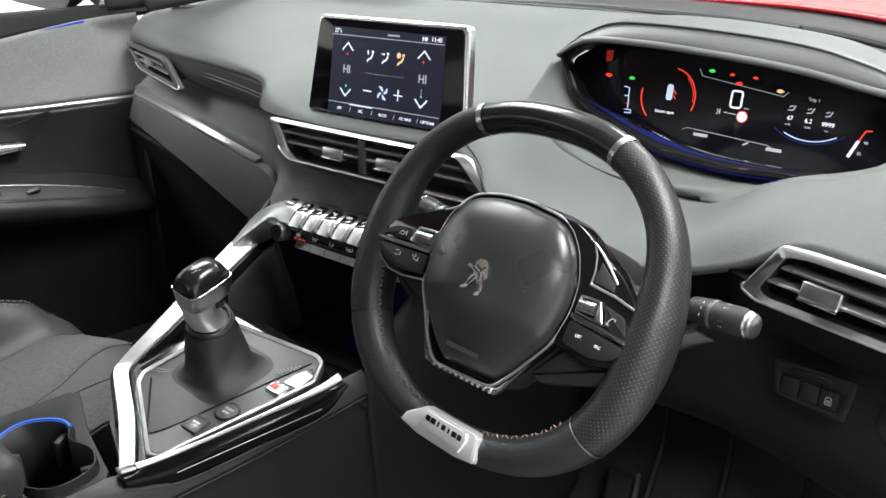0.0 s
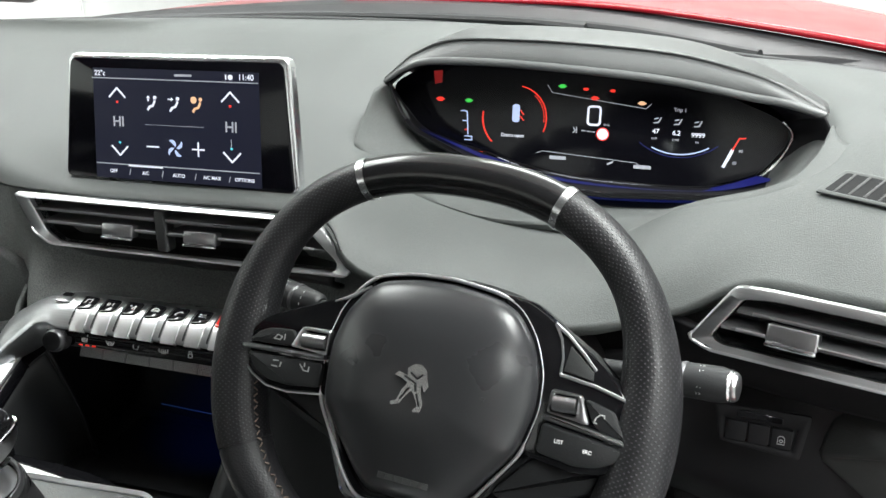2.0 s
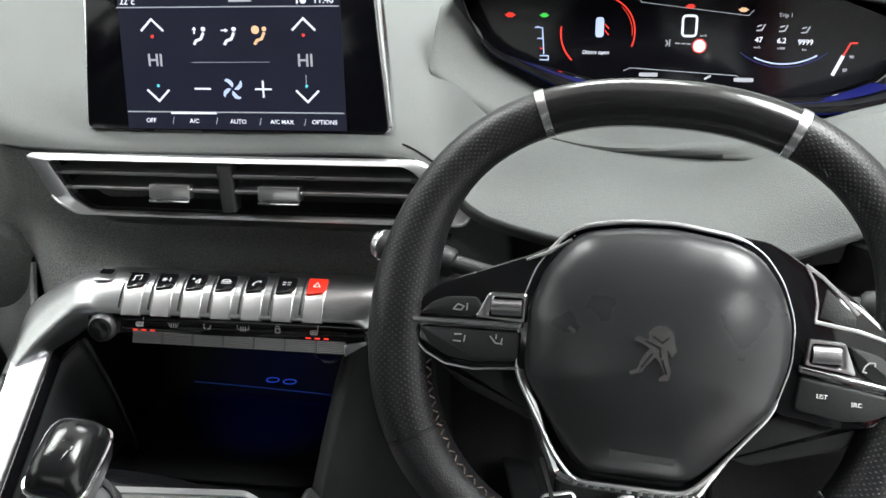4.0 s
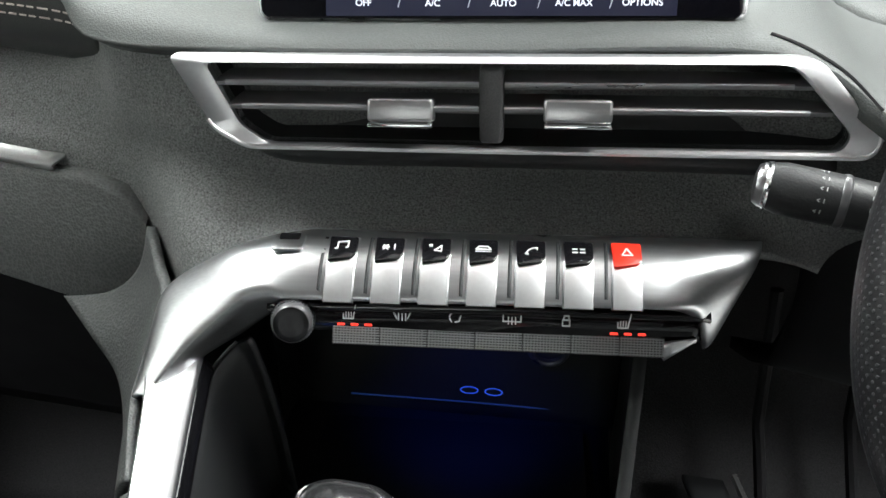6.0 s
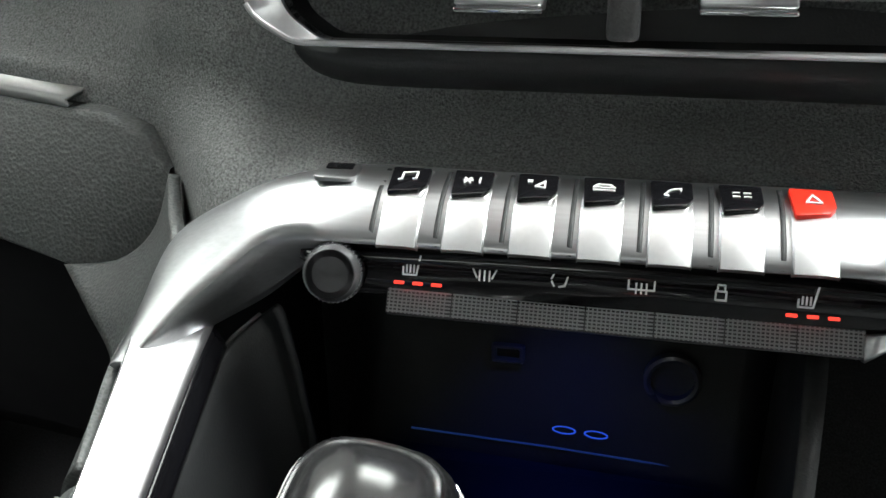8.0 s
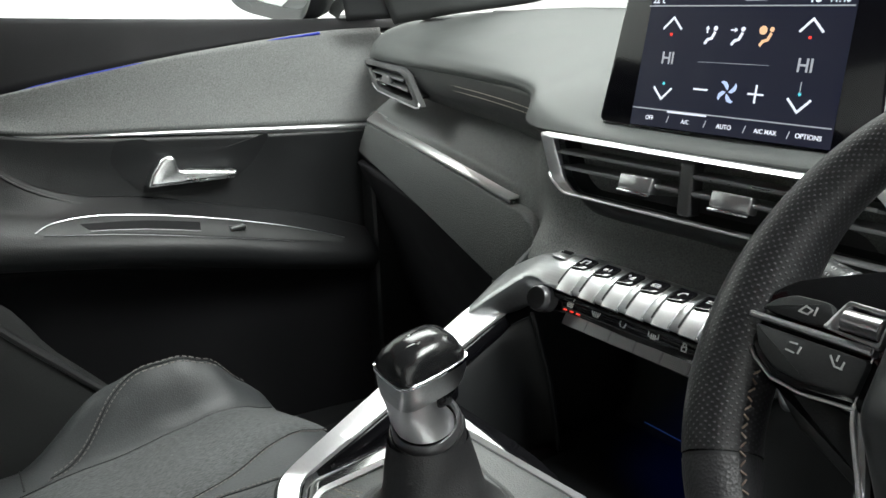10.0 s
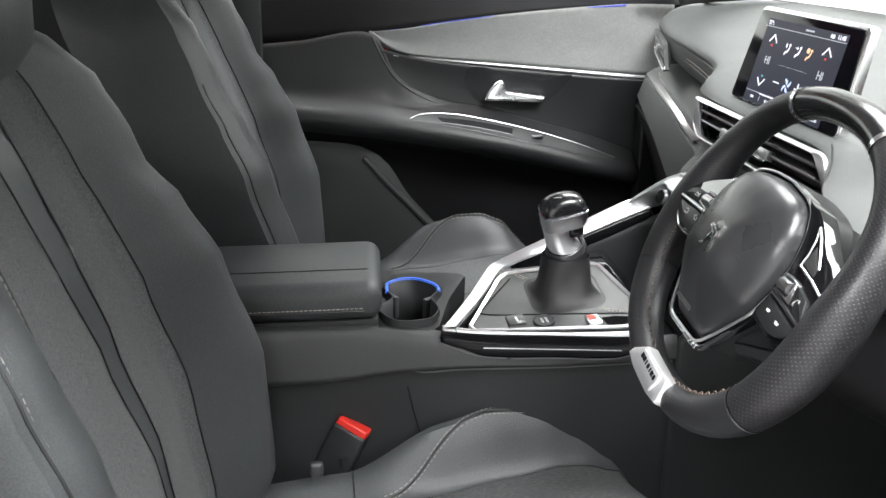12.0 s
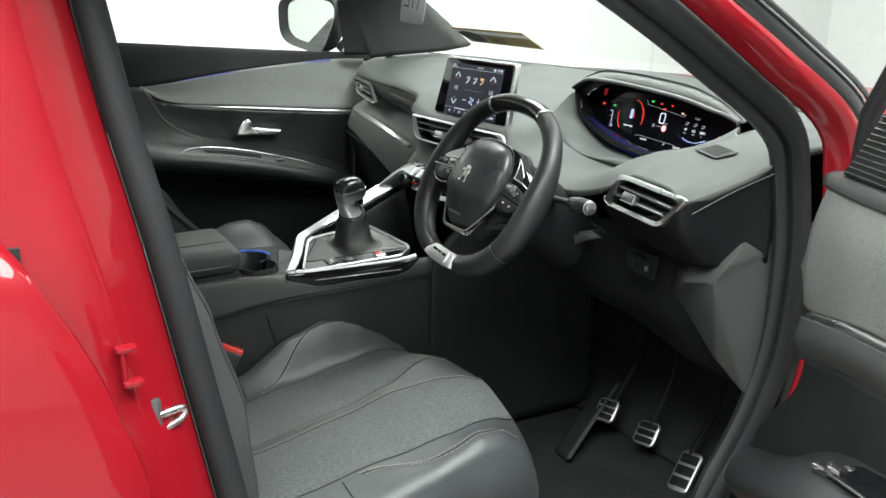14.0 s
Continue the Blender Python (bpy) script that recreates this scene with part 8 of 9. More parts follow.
part("foot", loft([[(-0.90, 0.15, 1.105), (-0.90, 0.22, 1.105), (-0.88, 0.20, 1.15)], [(-0.95, 0.16, 1.115), (-0.95, 0.22, 1.115), (-0.94, 0.20, 1.16)]], 6, 12, around=True), M_PAD, MIR, "charcoal foot")

# ---- car shell ----
CAR = thing("car_body", "red car body shell around the open driver door", "car body", (0, 0, 0.2))
part("far_sill", box((-0.815, -0.35, 0.36), (0.09, 2.0, 0.20), 0.02, 2), M_BLACK, CAR, "black far sill trim")
part("floor_pan", box((0, -0.5, 0.295), (1.5, 2.4, 0.06)), M_CARPET, CAR, "black carpeted floor")
part("bulkhead", loft([[(-0.8, 0.28, 0.32), (0.8, 0.28, 0.32)], [(-0.8, 0.40, 0.42), (0.8, 0.40, 0.42)], [(-0.8, 0.52, 0.70), (0.8, 0.52, 0.70)], [(-0.8, 0.58, 1.07), (0.8, 0.52, 1.07)]], 14, 4), M_CARPET, CAR, "black carpeted bulkhead", solid=0.02)
part("rear_lining", box((0, -1.72, 0.64), (1.5, 0.04, 0.78)), M_BLACK, CAR, "black rear lining")
part("rear_side", box((-0.78, -1.25, 0.78), (0.04, 0.95, 0.95)), M_BLACK, CAR, "black rear side lining")
part("rear_side", box((0.70, -1.36, 0.68), (0.04, 0.72, 0.75)), M_BLACK, CAR, "black rear side lining")
part("passenger_kick", box((-0.80, 0.30, 0.62), (0.04, 0.34, 0.60), 0.005, 1), M_BLACK, CAR, "black passenger kick panel")
part("driver_kick", loft([[(0.785, 0.11, 0.95), (0.78, 0.11, 0.6), (0.74, 0.09, 0.36)], [(0.765, 0.30, 0.98), (0.75, 0.30, 0.6), (0.70, 0.30, 0.36)]], 8, 8), M_BLACK, CAR, "black driver kick panel", solid=0.01)
part("sill_trim", loft([[(0.66, -0.75, 0.335), (0.69, -0.75, 0.40), (0.76, -0.75, 0.415)], [(0.66, -0.3, 0.335), (0.69, -0.3, 0.395), (0.76, -0.3, 0.41)], [(0.66, 0.0, 0.34), (0.69, 0.0, 0.44), (0.76, 0.0, 0.47)], [(0.69, 0.10, 0.36), (0.71, 0.10, 0.56), (0.77, 0.08, 0.60)]], 24, 10), M_BLACK, CAR, "black sill trim", solid=0.008)
part("sill", loft([[(0.765, -0.95, 0.42), (0.82, -0.95, 0.40), (0.84, -0.95, 0.25)], [(0.765, 0.15, 0.42), (0.82, 0.15, 0.40), (0.84, 0.15, 0.25)]], 6, 8), M_RED, CAR, "red door sill", solid=0.01)
PIL = [(0.725, -0.755, 0.42), (0.713, -0.768, 0.55), (0.690, -0.791, 0.70), (0.667, -0.816, 0.85), (0.638, -0.845, 1.02), (0.600, -0.872, 1.17), (0.580, -0.893, 1.30), (0.61, -0.93, 1.43)]
part("pillar_panel", loft([[Vector(p) + Vector((0.0, -0.02, 0)), Vector(p) + Vector((0.03, -0.04, 0)), Vector(p) + Vector((0.065, -0.075, 0)), Vector(p) + Vector((0.082, -0.12, 0)), Vector(p) + Vector((0.08, -0.30, 0))] for p in PIL], 40, 16), M_RED, CAR, "glossy red pillar", solid=0.01)
part("rear_door", loft([[(0.845, -1.03, 0.45), (0.885, -1.02, 0.45), (0.90, -1.3, 0.45), (0.90, -1.7, 0.45)], [(0.84, -0.95, 0.78), (0.885, -0.945, 0.78), (0.905, -1.3, 0.78), (0.90, -1.7, 0.78)], [(0.835, -0.975, 0.95), (0.88, -0.97, 0.95), (0.90, -1.3, 0.95), (0.89, -1.7, 0.95)], [(0.825, -1.02, 1.07), (0.862, -1.02, 1.07), (0.88, -1.3, 1.07), (0.87, -1.7, 1.07)], [(0.80, -1.05, 1.12), (0.83, -1.05, 1.12), (0.84, -1.3, 1.13), (0.83, -1.7, 1.14)]], 30, 24), M_RED, CAR, "glossy red rear door", solid=0.01, m=Matrix.Translation((-0.061, 0.005, -0.036)))
part("belt_line", tube([(0.858, -1.04, 1.085), (0.872, -1.3, 1.095), (0.87, -1.7, 1.10)], 0.008, 8), M_CHROME, CAR, "chrome belt strip", m=Matrix.Translation((-0.061, 0.005, -0.036)))
part("pillar_seal", tube(spline(PIL, 40), 0.018, 10, flat=0.95, up=(1, 0.3, 0)), M_RUBBER, CAR, "black rubber door seal")
FR = [(0.70, -0.62, 1.445), (0.755, -0.44, 1.37), (0.78, -0.30, 1.297), (0.785, -0.155, 1.217), (0.79, -0.012, 1.128), (0.79, 0.056, 1.04), (0.785, 0.086, 0.916), (0.78, 0.088, 0.76), (0.775, 0.055, 0.64), (0.765, 0.0, 0.53), (0.76, -0.06, 0.45), (0.755, -0.2, 0.425), (0.75, -0.6, 0.42)]
FR = [(x + (0.016 if z > 1.1 else 0.006), y + (0.025 if z > 1.1 else 0.01), z) for x, y, z in FR]
part("frame_seal", tube(spline(FR, 70), 0.021, 10, flat=0.8, up=(1, 0.2, 0.2)), M_RUBBER, CAR, "black rubber door seal")
part("frame_trim", tube(spline([Vector(p) + Vector((-0.018, -0.016 if p[2] > 0.5 else 0.0, -0.012 if p[2] > 0.9 else 0.0)) for p in FR], 70), 0.017, 10, flat=0.8, up=(1, 0.2, 0.2)), M_BLACK, CAR, "black inner frame trim")
AP = [((0.72, -0.58, 1.46), (0.75, -0.42, 1.46)), ((0.77, -0.40, 1.385), (0.795, -0.30, 1.385)), ((0.80, -0.255, 1.298), (0.83, -0.17, 1.300)), ((0.805, -0.115, 1.217), (0.845, -0.035, 1.235)), ((0.81, 0.028, 1.128), (0.855, 0.095, 1.165)), ((0.81, 0.088, 1.04), (0.865, 0.17, 1.105)), ((0.805, 0.112, 0.916), (0.87, 0.21, 0.95)), ((0.80, 0.115, 0.76), (0.865, 0.21, 0.76)), ((0.795, 0.085, 0.64), (0.86, 0.19, 0.62)), ((0.79, 0.03, 0.53), (0.855, 0.14, 0.45))]
AP = [(Vector(a) + Vector((0.014, 0.022, 0)) * (1 if a[2] > 1.1 else 0.4), Vector(a).lerp(Vector(b), 0.46) + Vector((0.014, 0.022, 0)) * (1 if a[2] > 1.1 else 0.4)) for a, b in AP]
part("front_pillar", loft([[Vector(a), Vector(a).lerp(Vector(b), 0.4) + Vector((0.012, 0, 0)), Vector(a).lerp(Vector(b), 0.8) + Vector((0.012, 0, 0)), Vector(b)] for a, b in AP], 50, 12), M_RED, CAR, "glossy red front pillar", solid=0.01)
part("screen_trim", loft([[Vector(b) + Vector((0.0, 0.0, 0.0)), Vector(b) + Vector((0.004, 0.024, 0.010)), Vector(b) + Vector((-0.006, 0.052, 0.020))] for a, b in AP[:6]], 30, 8), M_GLOSS, CAR, "gloss black screen trim", solid=0.004)
part("screen_line", tube(spline([Vector(b) + Vector((-0.002, 0.055, 0.022)) for a, b in AP[:6]], 20), 0.004, 6), M_GREY2, CAR, "grey screen edge strip")
part("wing", loft([[(0.872, 0.20, 1.05), (0.88, 0.23, 0.95), (0.885, 0.23, 0.7), (0.87, 0.2, 0.45)], [(0.84, 0.6, 1.03), (0.89, 0.6, 0.95), (0.90, 0.6, 0.7), (0.89, 0.6, 0.5)], [(0.80, 1.2, 0.96), (0.88, 1.2, 0.9), (0.90, 1.2, 0.7), (0.89, 1.2, 0.55)]], 16, 14), M_RED, CAR, "red front wing", solid=0.01)
part("bonnet", loft([[(-0.86, 0.50, 1.050), (-0.62, 0.68, 1.071), (-0.3, 0.80, 1.083), (0, 0.82, 1.093), (0.3, 0.76, 1.097), (0.62, 0.56, 1.093), (0.86, 0.40, 1.075)], [(-0.86, 1.0, 1.005), (-0.6, 1.15, 1.032), (-0.3, 1.28, 1.045), (0, 1.32, 1.056), (0.3, 1.28, 1.060), (0.6, 1.15, 1.050), (0.86, 1.0, 1.020)], [(-0.8, 1.5, 0.915), (-0.55, 1.65, 0.935), (-0.3, 1.75, 0.945), (0, 1.8, 0.955), (0.3, 1.75, 0.945), (0.55, 1.65, 0.935), (0.8, 1.5, 0.915)]], 26, 40), M_RED, CAR, "red bonnet", solid=0.008)
part("cowl", loft([[(-0.86, 0.42, 1.036), (-0.62, 0.53, 1.05), (-0.3, 0.61, 1.063), (0, 0.63, 1.066), (0.3, 0.60, 1.063), (0.62, 0.46, 1.05), (0.86, 0.30, 1.036)], [(-0.86, 0.51, 1.05), (-0.62, 0.69, 1.076), (-0.3, 0.81, 1.086), (0, 0.83, 1.090), (0.3, 0.77, 1.088), (0.62, 0.57, 1.082), (0.86, 0.41, 1.064)]], 6, 40), M_BLACK, CAR, "black wiper cowl", solid=0.01)
part("wiper", tube(spline([(-0.55, 0.60, 1.082), (-0.2, 0.68, 1.085), (0.15, 0.665, 1.085), (0.30, 0.635, 1.08)], 16), 0.007, 8), M_BLACK, CAR, "black wiper blade")
part("wiper", tube(spline([(0.12, 0.70, 1.08), (0.35, 0.63, 1.08), (0.55, 0.50, 1.075)], 16), 0.007, 8), M_BLACK, CAR, "black wiper blade")
part("roof", loft([[(-0.60, -0.22, 1.50), (0, -0.18, 1.55), (0.60, -0.22, 1.50)], [(-0.64, -0.8, 1.56), (0, -0.8, 1.62), (0.64, -0.8, 1.56)], [(-0.62, -1.9, 1.54), (0, -1.9, 1.6), (0.62, -1.9, 1.54)]], 12, 12), M_HEAD, CAR, "dark grey headlining", solid=0.02)
part("roof_skin", loft([[(-0.62, -0.20, 1.525), (0, -0.16, 1.578), (0.62, -0.20, 1.525)], [(-0.66, -0.8, 1.585), (0, -0.8, 1.648), (0.66, -0.8, 1.585)], [(-0.64, -1.92, 1.56), (0, -1.92, 1.625), (0.64, -1.92, 1.56)]], 12, 12), M_RED, CAR, "red roof skin", solid=-0.01)
part("roof_rail", loft([[(0.60, -0.22, 1.50), (0.70, -0.30, 1.47), (0.74, -0.42, 1.45)], [(0.64, -0.8, 1.56), (0.72, -0.8, 1.50), (0.72, -0.8, 1.455)], [(0.62, -1.9, 1.54), (0.70, -1.8, 1.48), (0.72, -1.7, 1.43)]], 14, 8), M_RED, CAR, "red roof rail", solid=0.01)
part("roof_rail", loft([[(-0.60, -0.22, 1.50), (-0.70, -0.25, 1.47), (-0.75, -0.28, 1.43)], [(-0.64, -0.8, 1.56), (-0.74, -0.8, 1.50), (-0.78, -0.8, 1.45)], [(-0.62, -1.9, 1.54), (-0.72, -1.8, 1.48), (-0.76, -1.7, 1.43)]], 14, 8), M_RED, CAR, "red roof rail", solid=0.01)
part("far_pillar", loft([[(-0.80, -0.72, 0.45), (-0.77, -0.76, 0.45), (-0.77, -0.90, 0.45)], [(-0.82, -0.70, 1.14), (-0.78, -0.74, 1.14), (-0.78, -0.90, 1.14)], [(-0.74, -0.78, 1.46), (-0.70, -0.81, 1.46), (-0.70, -0.95, 1.46)]], 14, 8), M_BLACK, CAR, "black far pillar trim", solid=0.02)
part("far_pillar_outer", loft([[(-0.784, -0.676, 1.142), (-0.780, -0.690, 1.142)], [(-0.782, -0.704, 1.24), (-0.780, -0.718, 1.24)], [(-0.722, -0.768, 1.46), (-0.720, -0.785, 1.46)]], 14, 4), M_RED, CAR, "red far pillar edge", solid=0.008)
part("far_a_pillar", loft([[(-0.80, 0.20, 1.10), (-0.745, 0.27, 1.112), (-0.70, 0.42, 1.125), (-0.73, 0.50, 1.13)], [(-0.80, 0.13, 1.25), (-0.745, 0.18, 1.25), (-0.70, 0.28, 1.25), (-0.72, 0.33, 1.25)], [(-0.74, -0.05, 1.40), (-0.69, -0.02, 1.40), (-0.65, 0.02, 1.40), (-0.67, 0.06, 1.41)], [(-0.68, -0.26, 1.49), (-0.63, -0.22, 1.49), (-0.60, -0.20, 1.49), (-0.62, -0.17, 1.50)]], 20, 14), M_PAD, CAR, "charcoal windscreen pillar trim", solid=0.015)
part("quarter_cover", loft([[(-0.835, 0.13, 1.105), (-0.795, 0.215, 1.108)], [(-0.835, 0.12, 1.18), (-0.80, 0.165, 1.185)], [(-0.825, 0.10, 1.27), (-0.815, 0.115, 1.275)]], 10, 8), M_BLACK, CAR, "black triangular quarter panel", solid=0.01)
part("windscreen", loft([[(-0.74, 0.49, 1.125), (-0.4, 0.60, 1.13), (0, 0.63, 1.13), (0.4, 0.58, 1.13), (0.80, 0.25, 1.12)], [(-0.68, 0.14, 1.35), (-0.4, 0.22, 1.37), (0, 0.25, 1.38), (0.4, 0.22, 1.37), (0.76, -0.10, 1.31)], [(-0.60, -0.21, 1.50), (-0.3, -0.18, 1.535), (0, -0.17, 1.55), (0.3, -0.18, 1.535), (0.66, -0.26, 1.475)]], 14, 20), M_GLASS, CAR, "clear windscreen").visible_shadow = False
ST_ = thing("door_striker", "chrome door striker loop on the red pillar", "door striker", (0.72, -0.88, 0.84))
part("plate", box((0.722, -0.884, 0.845), (0.008, 0.012, 0.056), 0.003, 2, m=pose(0, 0, 0)), M_GREY2, ST_, "metal plate")
part("loop", tube(spline([(0.724, -0.882, 0.853), (0.708, -0.854, 0.849), (0.704, -0.848, 0.842), (0.707, -0.854, 0.835), (0.722, -0.882, 0.833)], 24), 0.0042, 10), M_CHROME, ST_, "bright metal loop")
CL = thing("door_check", "red painted hinge bracket on the pillar", "hinge", (0.745, -0.91, 0.91))
part("bracket", box((0.738, -0.914, 0.942), (0.014, 0.022, 0.008), 0.003, 2), M_RED, CL)
part("bracket", box((0.742, -0.910, 0.905), (0.014, 0.022, 0.008), 0.003, 2), M_RED, CL)
part("pin", tube([(0.742, -0.917, 0.905), (0.740, -0.918, 0.942)], 0.0035, 10), M_RED, CL)

# ---- driver door, open ----
DD_ = thing("driver_door", "open driver door with grey tweed panel and black armrest", "car door", (1.2, -0.05, 0.35))
DA = radians(62)
DO, DU = Vector((0.90, -0.02, 0)), Vector((math.sin(DA), -math.cos(DA), 0))
DN = Vector((-math.cos(DA), -math.sin(DA), 0))


def ddp(s, n, z):
    """A place on the driver door: s metres out from its hinge end, n metres towards the seat."""
    p = DO + DU * s + DN * n
    return (p.x, p.y, z)


def ddsurf(cols, n, w, name, material, label="", solid=0.012):
    return part(name, loft([[ddp(s, a, z) for a, z in col] for s, col in cols], n, w), material, DD_, label, solid=solid)


ddsurf([(-0.005, [(-0.10, 1.078), (-0.02, 1.078), (0.0, 1.072), (0.002, 1.058)]), (0.15, [(-0.10, 1.078), (-0.02, 1.079), (0.0, 1.072), (0.002, 1.056)]), (0.5, [(-0.10, 1.095), (-0.02, 1.095), (0.0, 1.088), (0.002, 1.074)]), (0.95, [(-0.10, 1.12), (-0.02, 1.122), (0.0, 1.112), (0.002, 1.10)])], 20, 12, "upper_trim", M_GREY, "charcoal upper trim")
ddsurf([(-0.044, [(-0.03, 0.985), (-0.012, 0.955), (-0.004, 0.931), (-0.01, 0.925)]), (-0.015, [(-0.012, 1.04), (0.004, 0.99), (0.006, 0.93), (0.004, 0.913)]), (0.002, [(-0.004, 1.060), (0.01, 1.0), (0.012, 0.93), (0.01, 0.903)]), (0.03, [(-0.002, 1.060), (0.012, 1.0), (0.014, 0.93), (0.012, 0.889)]), (0.2, [(-0.002, 1.060), (0.014, 1.01), (0.016, 0.96), (0.014, 0.918)]), (0.7, [(-0.002, 1.09), (0.014, 1.05), (0.016, 1.0), (0.014, 0.965)])], 40, 18, "tweed_panel", M_TWEED, "grey tweed door panel")
ddsurf([(0.032, [(0.012, 0.889), (0.019, 0.885), (0.017, 0.877)]), (0.2, [(0.014, 0.917), (0.021, 0.912), (0.019, 0.904)]), (0.7, [(0.016, 0.964), (0.02, 0.960), (0.018, 0.953)])], 12, 6, "chrome_strip", M_BRUSH, "satin metal strip", 0.003)
ddsurf([(0.030, [(0.013, 0.878), (0.02, 0.85), (0.012, 0.824)]), (0.2, [(0.016, 0.904), (0.022, 0.885), (0.012, 0.86)]), (0.7, [(0.016, 0.953), (0.022, 0.935), (0.012, 0.91)])], 20, 10, "mid_panel", M_PAD, "dark soft panel under the strip")
part("lower_panel", loft([[ddp(0.055, 0.008, 0.832), ddp(0.015, 0.0, 0.76), ddp(-0.10, -0.004, 0.62), ddp(-0.11, -0.006, 0.40)], [ddp(0.075, 0.012, 0.835), ddp(0.05, 0.0, 0.76), ddp(0.0, 0.0, 0.62), ddp(0.0, 0.0, 0.40)], [ddp(0.2, 0.012, 0.862), ddp(0.2, 0.0, 0.76), ddp(0.2, 0.0, 0.63), ddp(0.2, 0.0, 0.40)], [ddp(0.9, 0.012, 0.925), ddp(0.9, 0.0, 0.80), ddp(0.9, 0.0, 0.63), ddp(0.9, 0.0, 0.40)]], 24, 14), M_BLACK, DD_, "black lower door panel", solid=0.012)
ddsurf([(-0.105, [(0.0, 0.612), (0.015, 0.606), (0.02, 0.595), (0.0, 0.585)]), (-0.05, [(0.0, 0.634), (0.05, 0.622), (0.065, 0.598), (0.03, 0.57)]), (0.03, [(0.0, 0.668), (0.07, 0.65), (0.095, 0.620), (0.06, 0.58)]), (0.236, [(0.0, 0.765), (0.07, 0.74), (0.11, 0.70), (0.07, 0.65)]), (0.8, [(0.0, 0.80), (0.07, 0.79), (0.10, 0.76), (0.07, 0.70)])], 30, 16, "armrest", M_LEATHER2, "dark leather door armrest")
for dn in (0.0, 0.008):
    part("stitching", stitches(spline([ddp(-0.045, 0.062 - dn, 0.606 + dn * 0.6), ddp(0.03, 0.091 - dn, 0.630 + dn * 0.6), ddp(0.236, 0.107 - dn, 0.712 + dn * 0.6), ddp(0.6, 0.105 - dn, 0.755 + dn * 0.6)], 24), 0.007, 0.0008), M_STITCH2, DD_, "brown armrest stitching")
part("switch_pack", loft([[ddp(0.09, 0.018, 0.690), ddp(0.09, 0.05, 0.682)], [ddp(0.25, 0.025, 0.768), ddp(0.25, 0.062, 0.752)], [ddp(0.5, 0.025, 0.798), ddp(0.5, 0.06, 0.783)]], 10, 6), M_GLOSS, DD_, "gloss black switch pack", solid=0.006)
part("pack_line", tube(spline([ddp(0.085, 0.052, 0.686), ddp(0.16, 0.06, 0.719), ddp(0.25, 0.065, 0.757), ddp(0.5, 0.063, 0.788)], 16), 0.0022, 6), M_CHROME, DD_, "chrome switch pack edge")
for k in range(4):
    part("window_switch", box(ddp(0.185 + 0.035 * (k // 2), 0.034 + 0.02 * (k % 2), 0.738 + 0.015 * (k // 2)), (0.018, 0.012, 0.008), 0.003, 2), M_BRUSH, DD_, "satin window switch")
GR = thing("tweeter_cover", "black triangular speaker cover on the open door", "speaker cover", ddp(0.05, 0.0, 1.08))
part("cover", prism(soften([(0.02, 0.0), (0.17, 0.0), (0.16, 0.13), (0.125, 0.12)], 0.01), 0.014, 0.004, Matrix.Translation(ddp(0, -0.022, 1.078)) @ Matrix(((DU.x, 0, DN.x, 0), (DU.y, 0, DN.y, 0), (0, 1, 0, 0), (0, 0, 0, 1)))), M_BLACK, GR)
for k in range(14):
    part("rib", tube([ddp(0.034 + 0.0065 * k, -0.007, 1.084 + 0.0082 * k), ddp(0.162 - 0.0004 * k, -0.007, 1.084 + 0.0082 * k)], 0.0014, 4), M_PAD, GR)
part("door_skin", loft([[ddp(-0.02, -0.13, 1.06), ddp(-0.02, -0.16, 0.8), ddp(-0.02, -0.13, 0.35)], [ddp(1.0, -0.13, 1.10), ddp(1.0, -0.16, 0.8), ddp(1.0, -0.13, 0.35)]], 10, 10), M_RED, DD_, "red outer door skin", solid=0.01)
part("hinge", box((0.868, 0.12, 0.745), (0.04, 0.03, 0.05), 0.008, 2), M_BLACK, DD_, "black door hinge")
part("mirror_sail", box(ddp(0.20, -0.14, 1.22), (0.12, 0.10, 0.16), 0.03, 3), M_RED, DD_, "red mirror cap")
part("front_frame", tube([ddp(-0.01, -0.05, 1.06), ddp(0.015, -0.04, 1.159), ddp(0.10, -0.03, 1.26)], 0.014, 8), M_BLACK, DD_, "black window channel")

# ---- loose items ----
TAG = thing("paper_tag", "grey paper tag with dark hand-drawn strokes hanging from the mirror", "paper tag", (-0.085, -0.09, 1.24))
TM = frame_of((-0.083, -0.085, 1.272), (1, -0.10, -0.01), (0.02, 0.12, 1))
part("sheet", prism(rounded(0.118, 0.09, 0.014), 0.0014, 0.0004, TM), M_PAPER, TAG)
strokes("pen_stroke", [[(-0.045, -0.008), (-0.022, -0.010), (-0.02, 0.03)], [(-0.002, -0.012), (0.0, 0.03)], [(0.012, 0.028), (0.036, 0.03), (0.022, -0.014)]], 0.004, TM @ Matrix.Translation((0, 0, 0.0012)), M_BLACK, TAG)
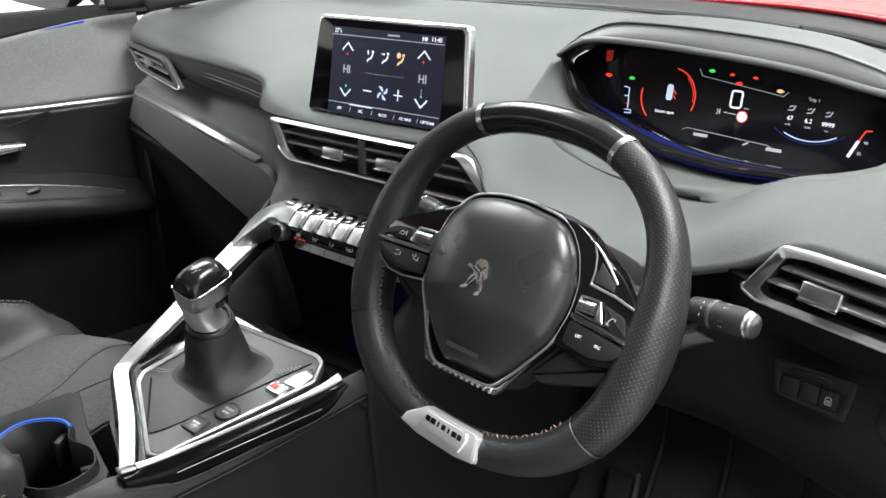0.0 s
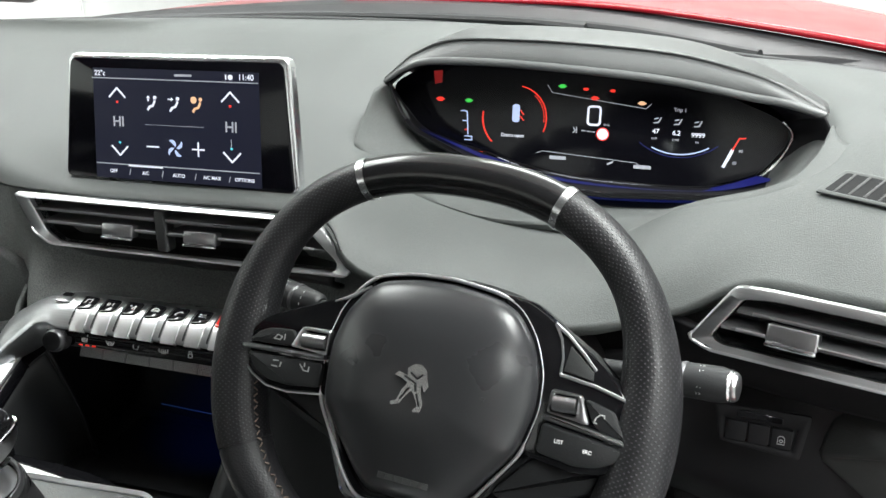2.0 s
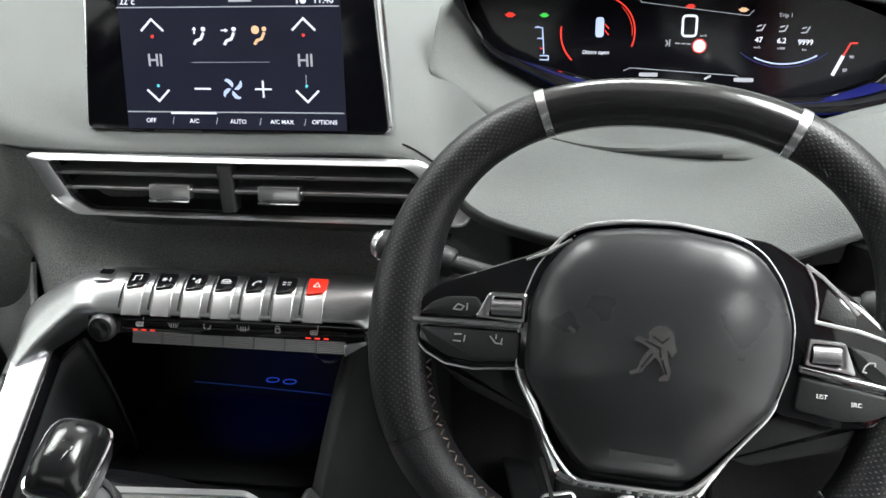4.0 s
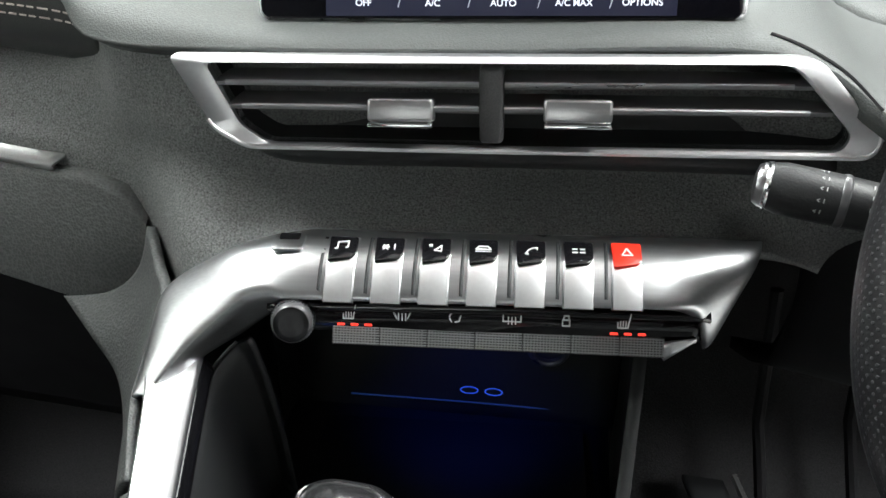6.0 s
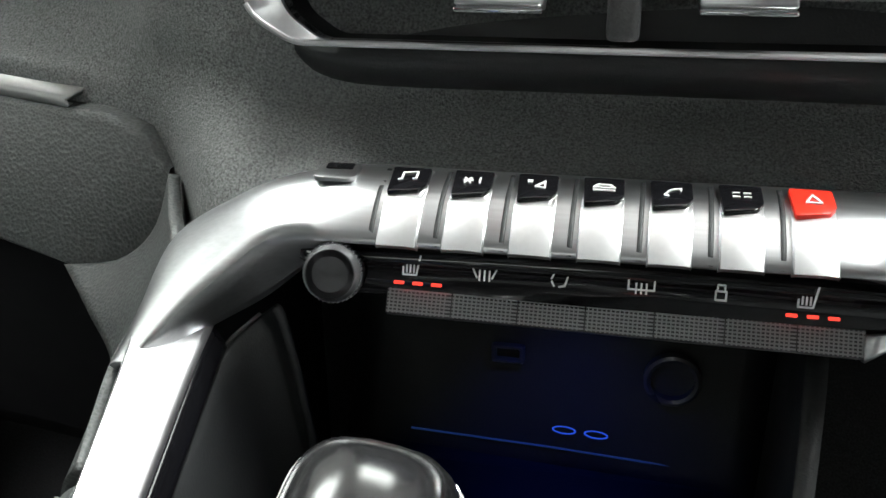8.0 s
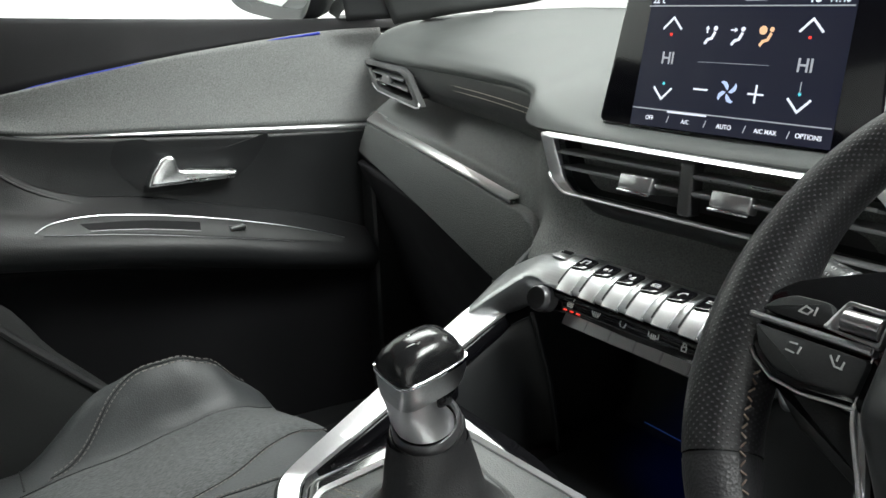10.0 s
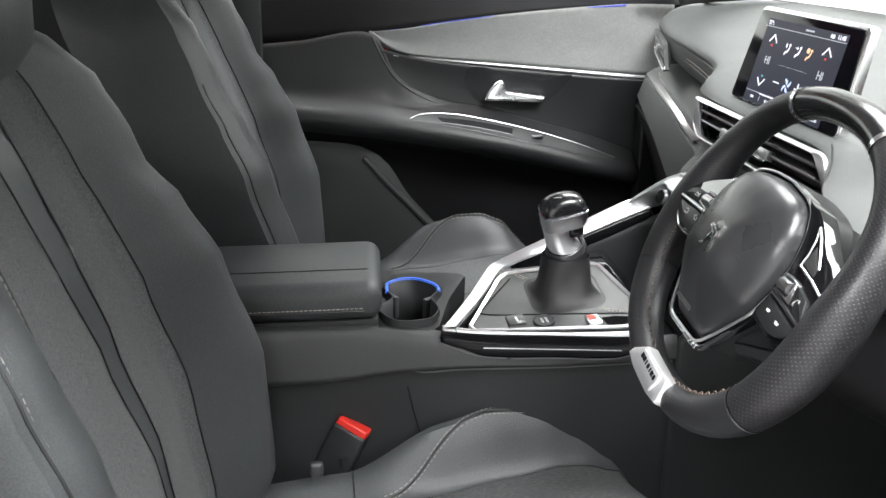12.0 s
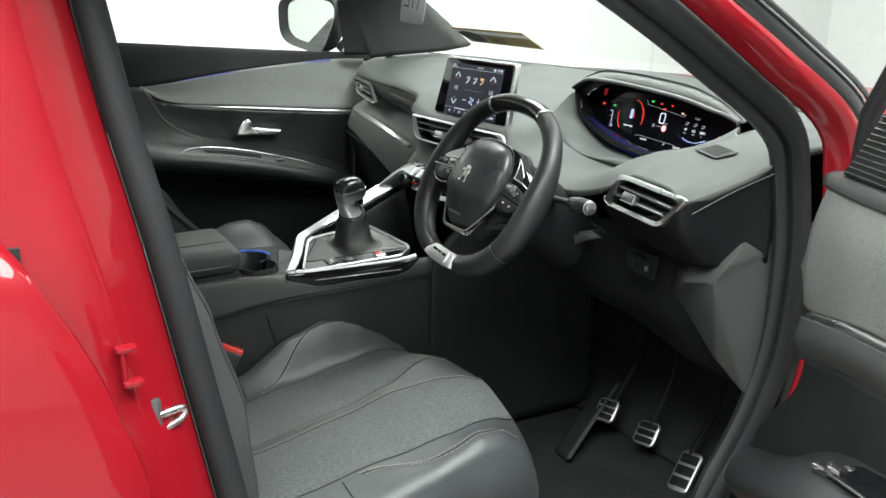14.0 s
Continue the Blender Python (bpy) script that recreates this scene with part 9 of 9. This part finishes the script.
part("string", tube([(-0.083, -0.08, 1.314), (-0.08, -0.06, 1.36)], 0.0012, 5), M_BLACK, TAG)
RV = thing("rear_view_mirror", "black rear-view mirror under the roof", "mirror", (-0.07, -0.04, 1.37))
part("case", box((-0.07, -0.05, 1.40), (0.24, 0.03, 0.065), 0.014, 3, m=None), M_BLACK, RV)
part("stem", tube([(-0.05, -0.03, 1.42), (-0.04, 0.05, 1.49)], 0.010, 8), M_BLACK, RV)
SIGN = thing("printed_card", "tan printed card lying along the foot of the windscreen", "card", (-0.50, 0.47, 1.15))
GM = frame_of((-0.505, 0.445, 1.170), (1, 0.10, -0.01), (0.0, -0.06, 0.042))
part("card", prism([(-0.175, 0.036), (0.135, 0.040), (0.165, -0.036), (-0.140, -0.034)], 0.0015, 0, GM), M_CARD2, SIGN, smooth=False)
part("pale_band", prism([(-0.165, 0.026), (0.135, 0.026), (0.14, 0.012), (-0.158, 0.014)], 0.001, 0, GM @ Matrix.Translation((0, 0, 0.0015))), M_PRINT, SIGN, "white band", smooth=False)
part("photo", prism([(-0.05, 0.010), (0.138, 0.010), (0.158, -0.032), (-0.05, -0.031)], 0.001, 0, GM @ Matrix.Translation((0, 0, 0.0015))), M_CARD, SIGN, "brown picture area", smooth=False)
part("emblem", prism(soften([(-0.150, 0.022), (-0.10, 0.024), (-0.055, 0.004), (-0.055, -0.026), (-0.11, -0.030), (-0.15, 0.0)], 0.02, 4), 0.001, 0, GM @ Matrix.Translation((0, 0, 0.0027))), M_PAD, SIGN, "dark rounded shape", smooth=False)
for k in range(3):
    part("print_bar", box((-0.005 + 0.004 * k, -0.004 - 0.008 * k, 0.0028), (0.06, 0.002, 0.0006)), M_BLACK, SIGN, smooth=False, m=GM)

part("dash_seam", tube(drape(DTOP, spline([(0.152, -0.004, 1.026), (0.168, -0.009, 1.018), (0.19, -0.02, 1.005), (0.205, -0.035, 0.99)], 14), (0, 0.6, -0.8), 0.0004, 0.012), 0.0011, 5), M_BLACK, DASH, "dark panel gap")
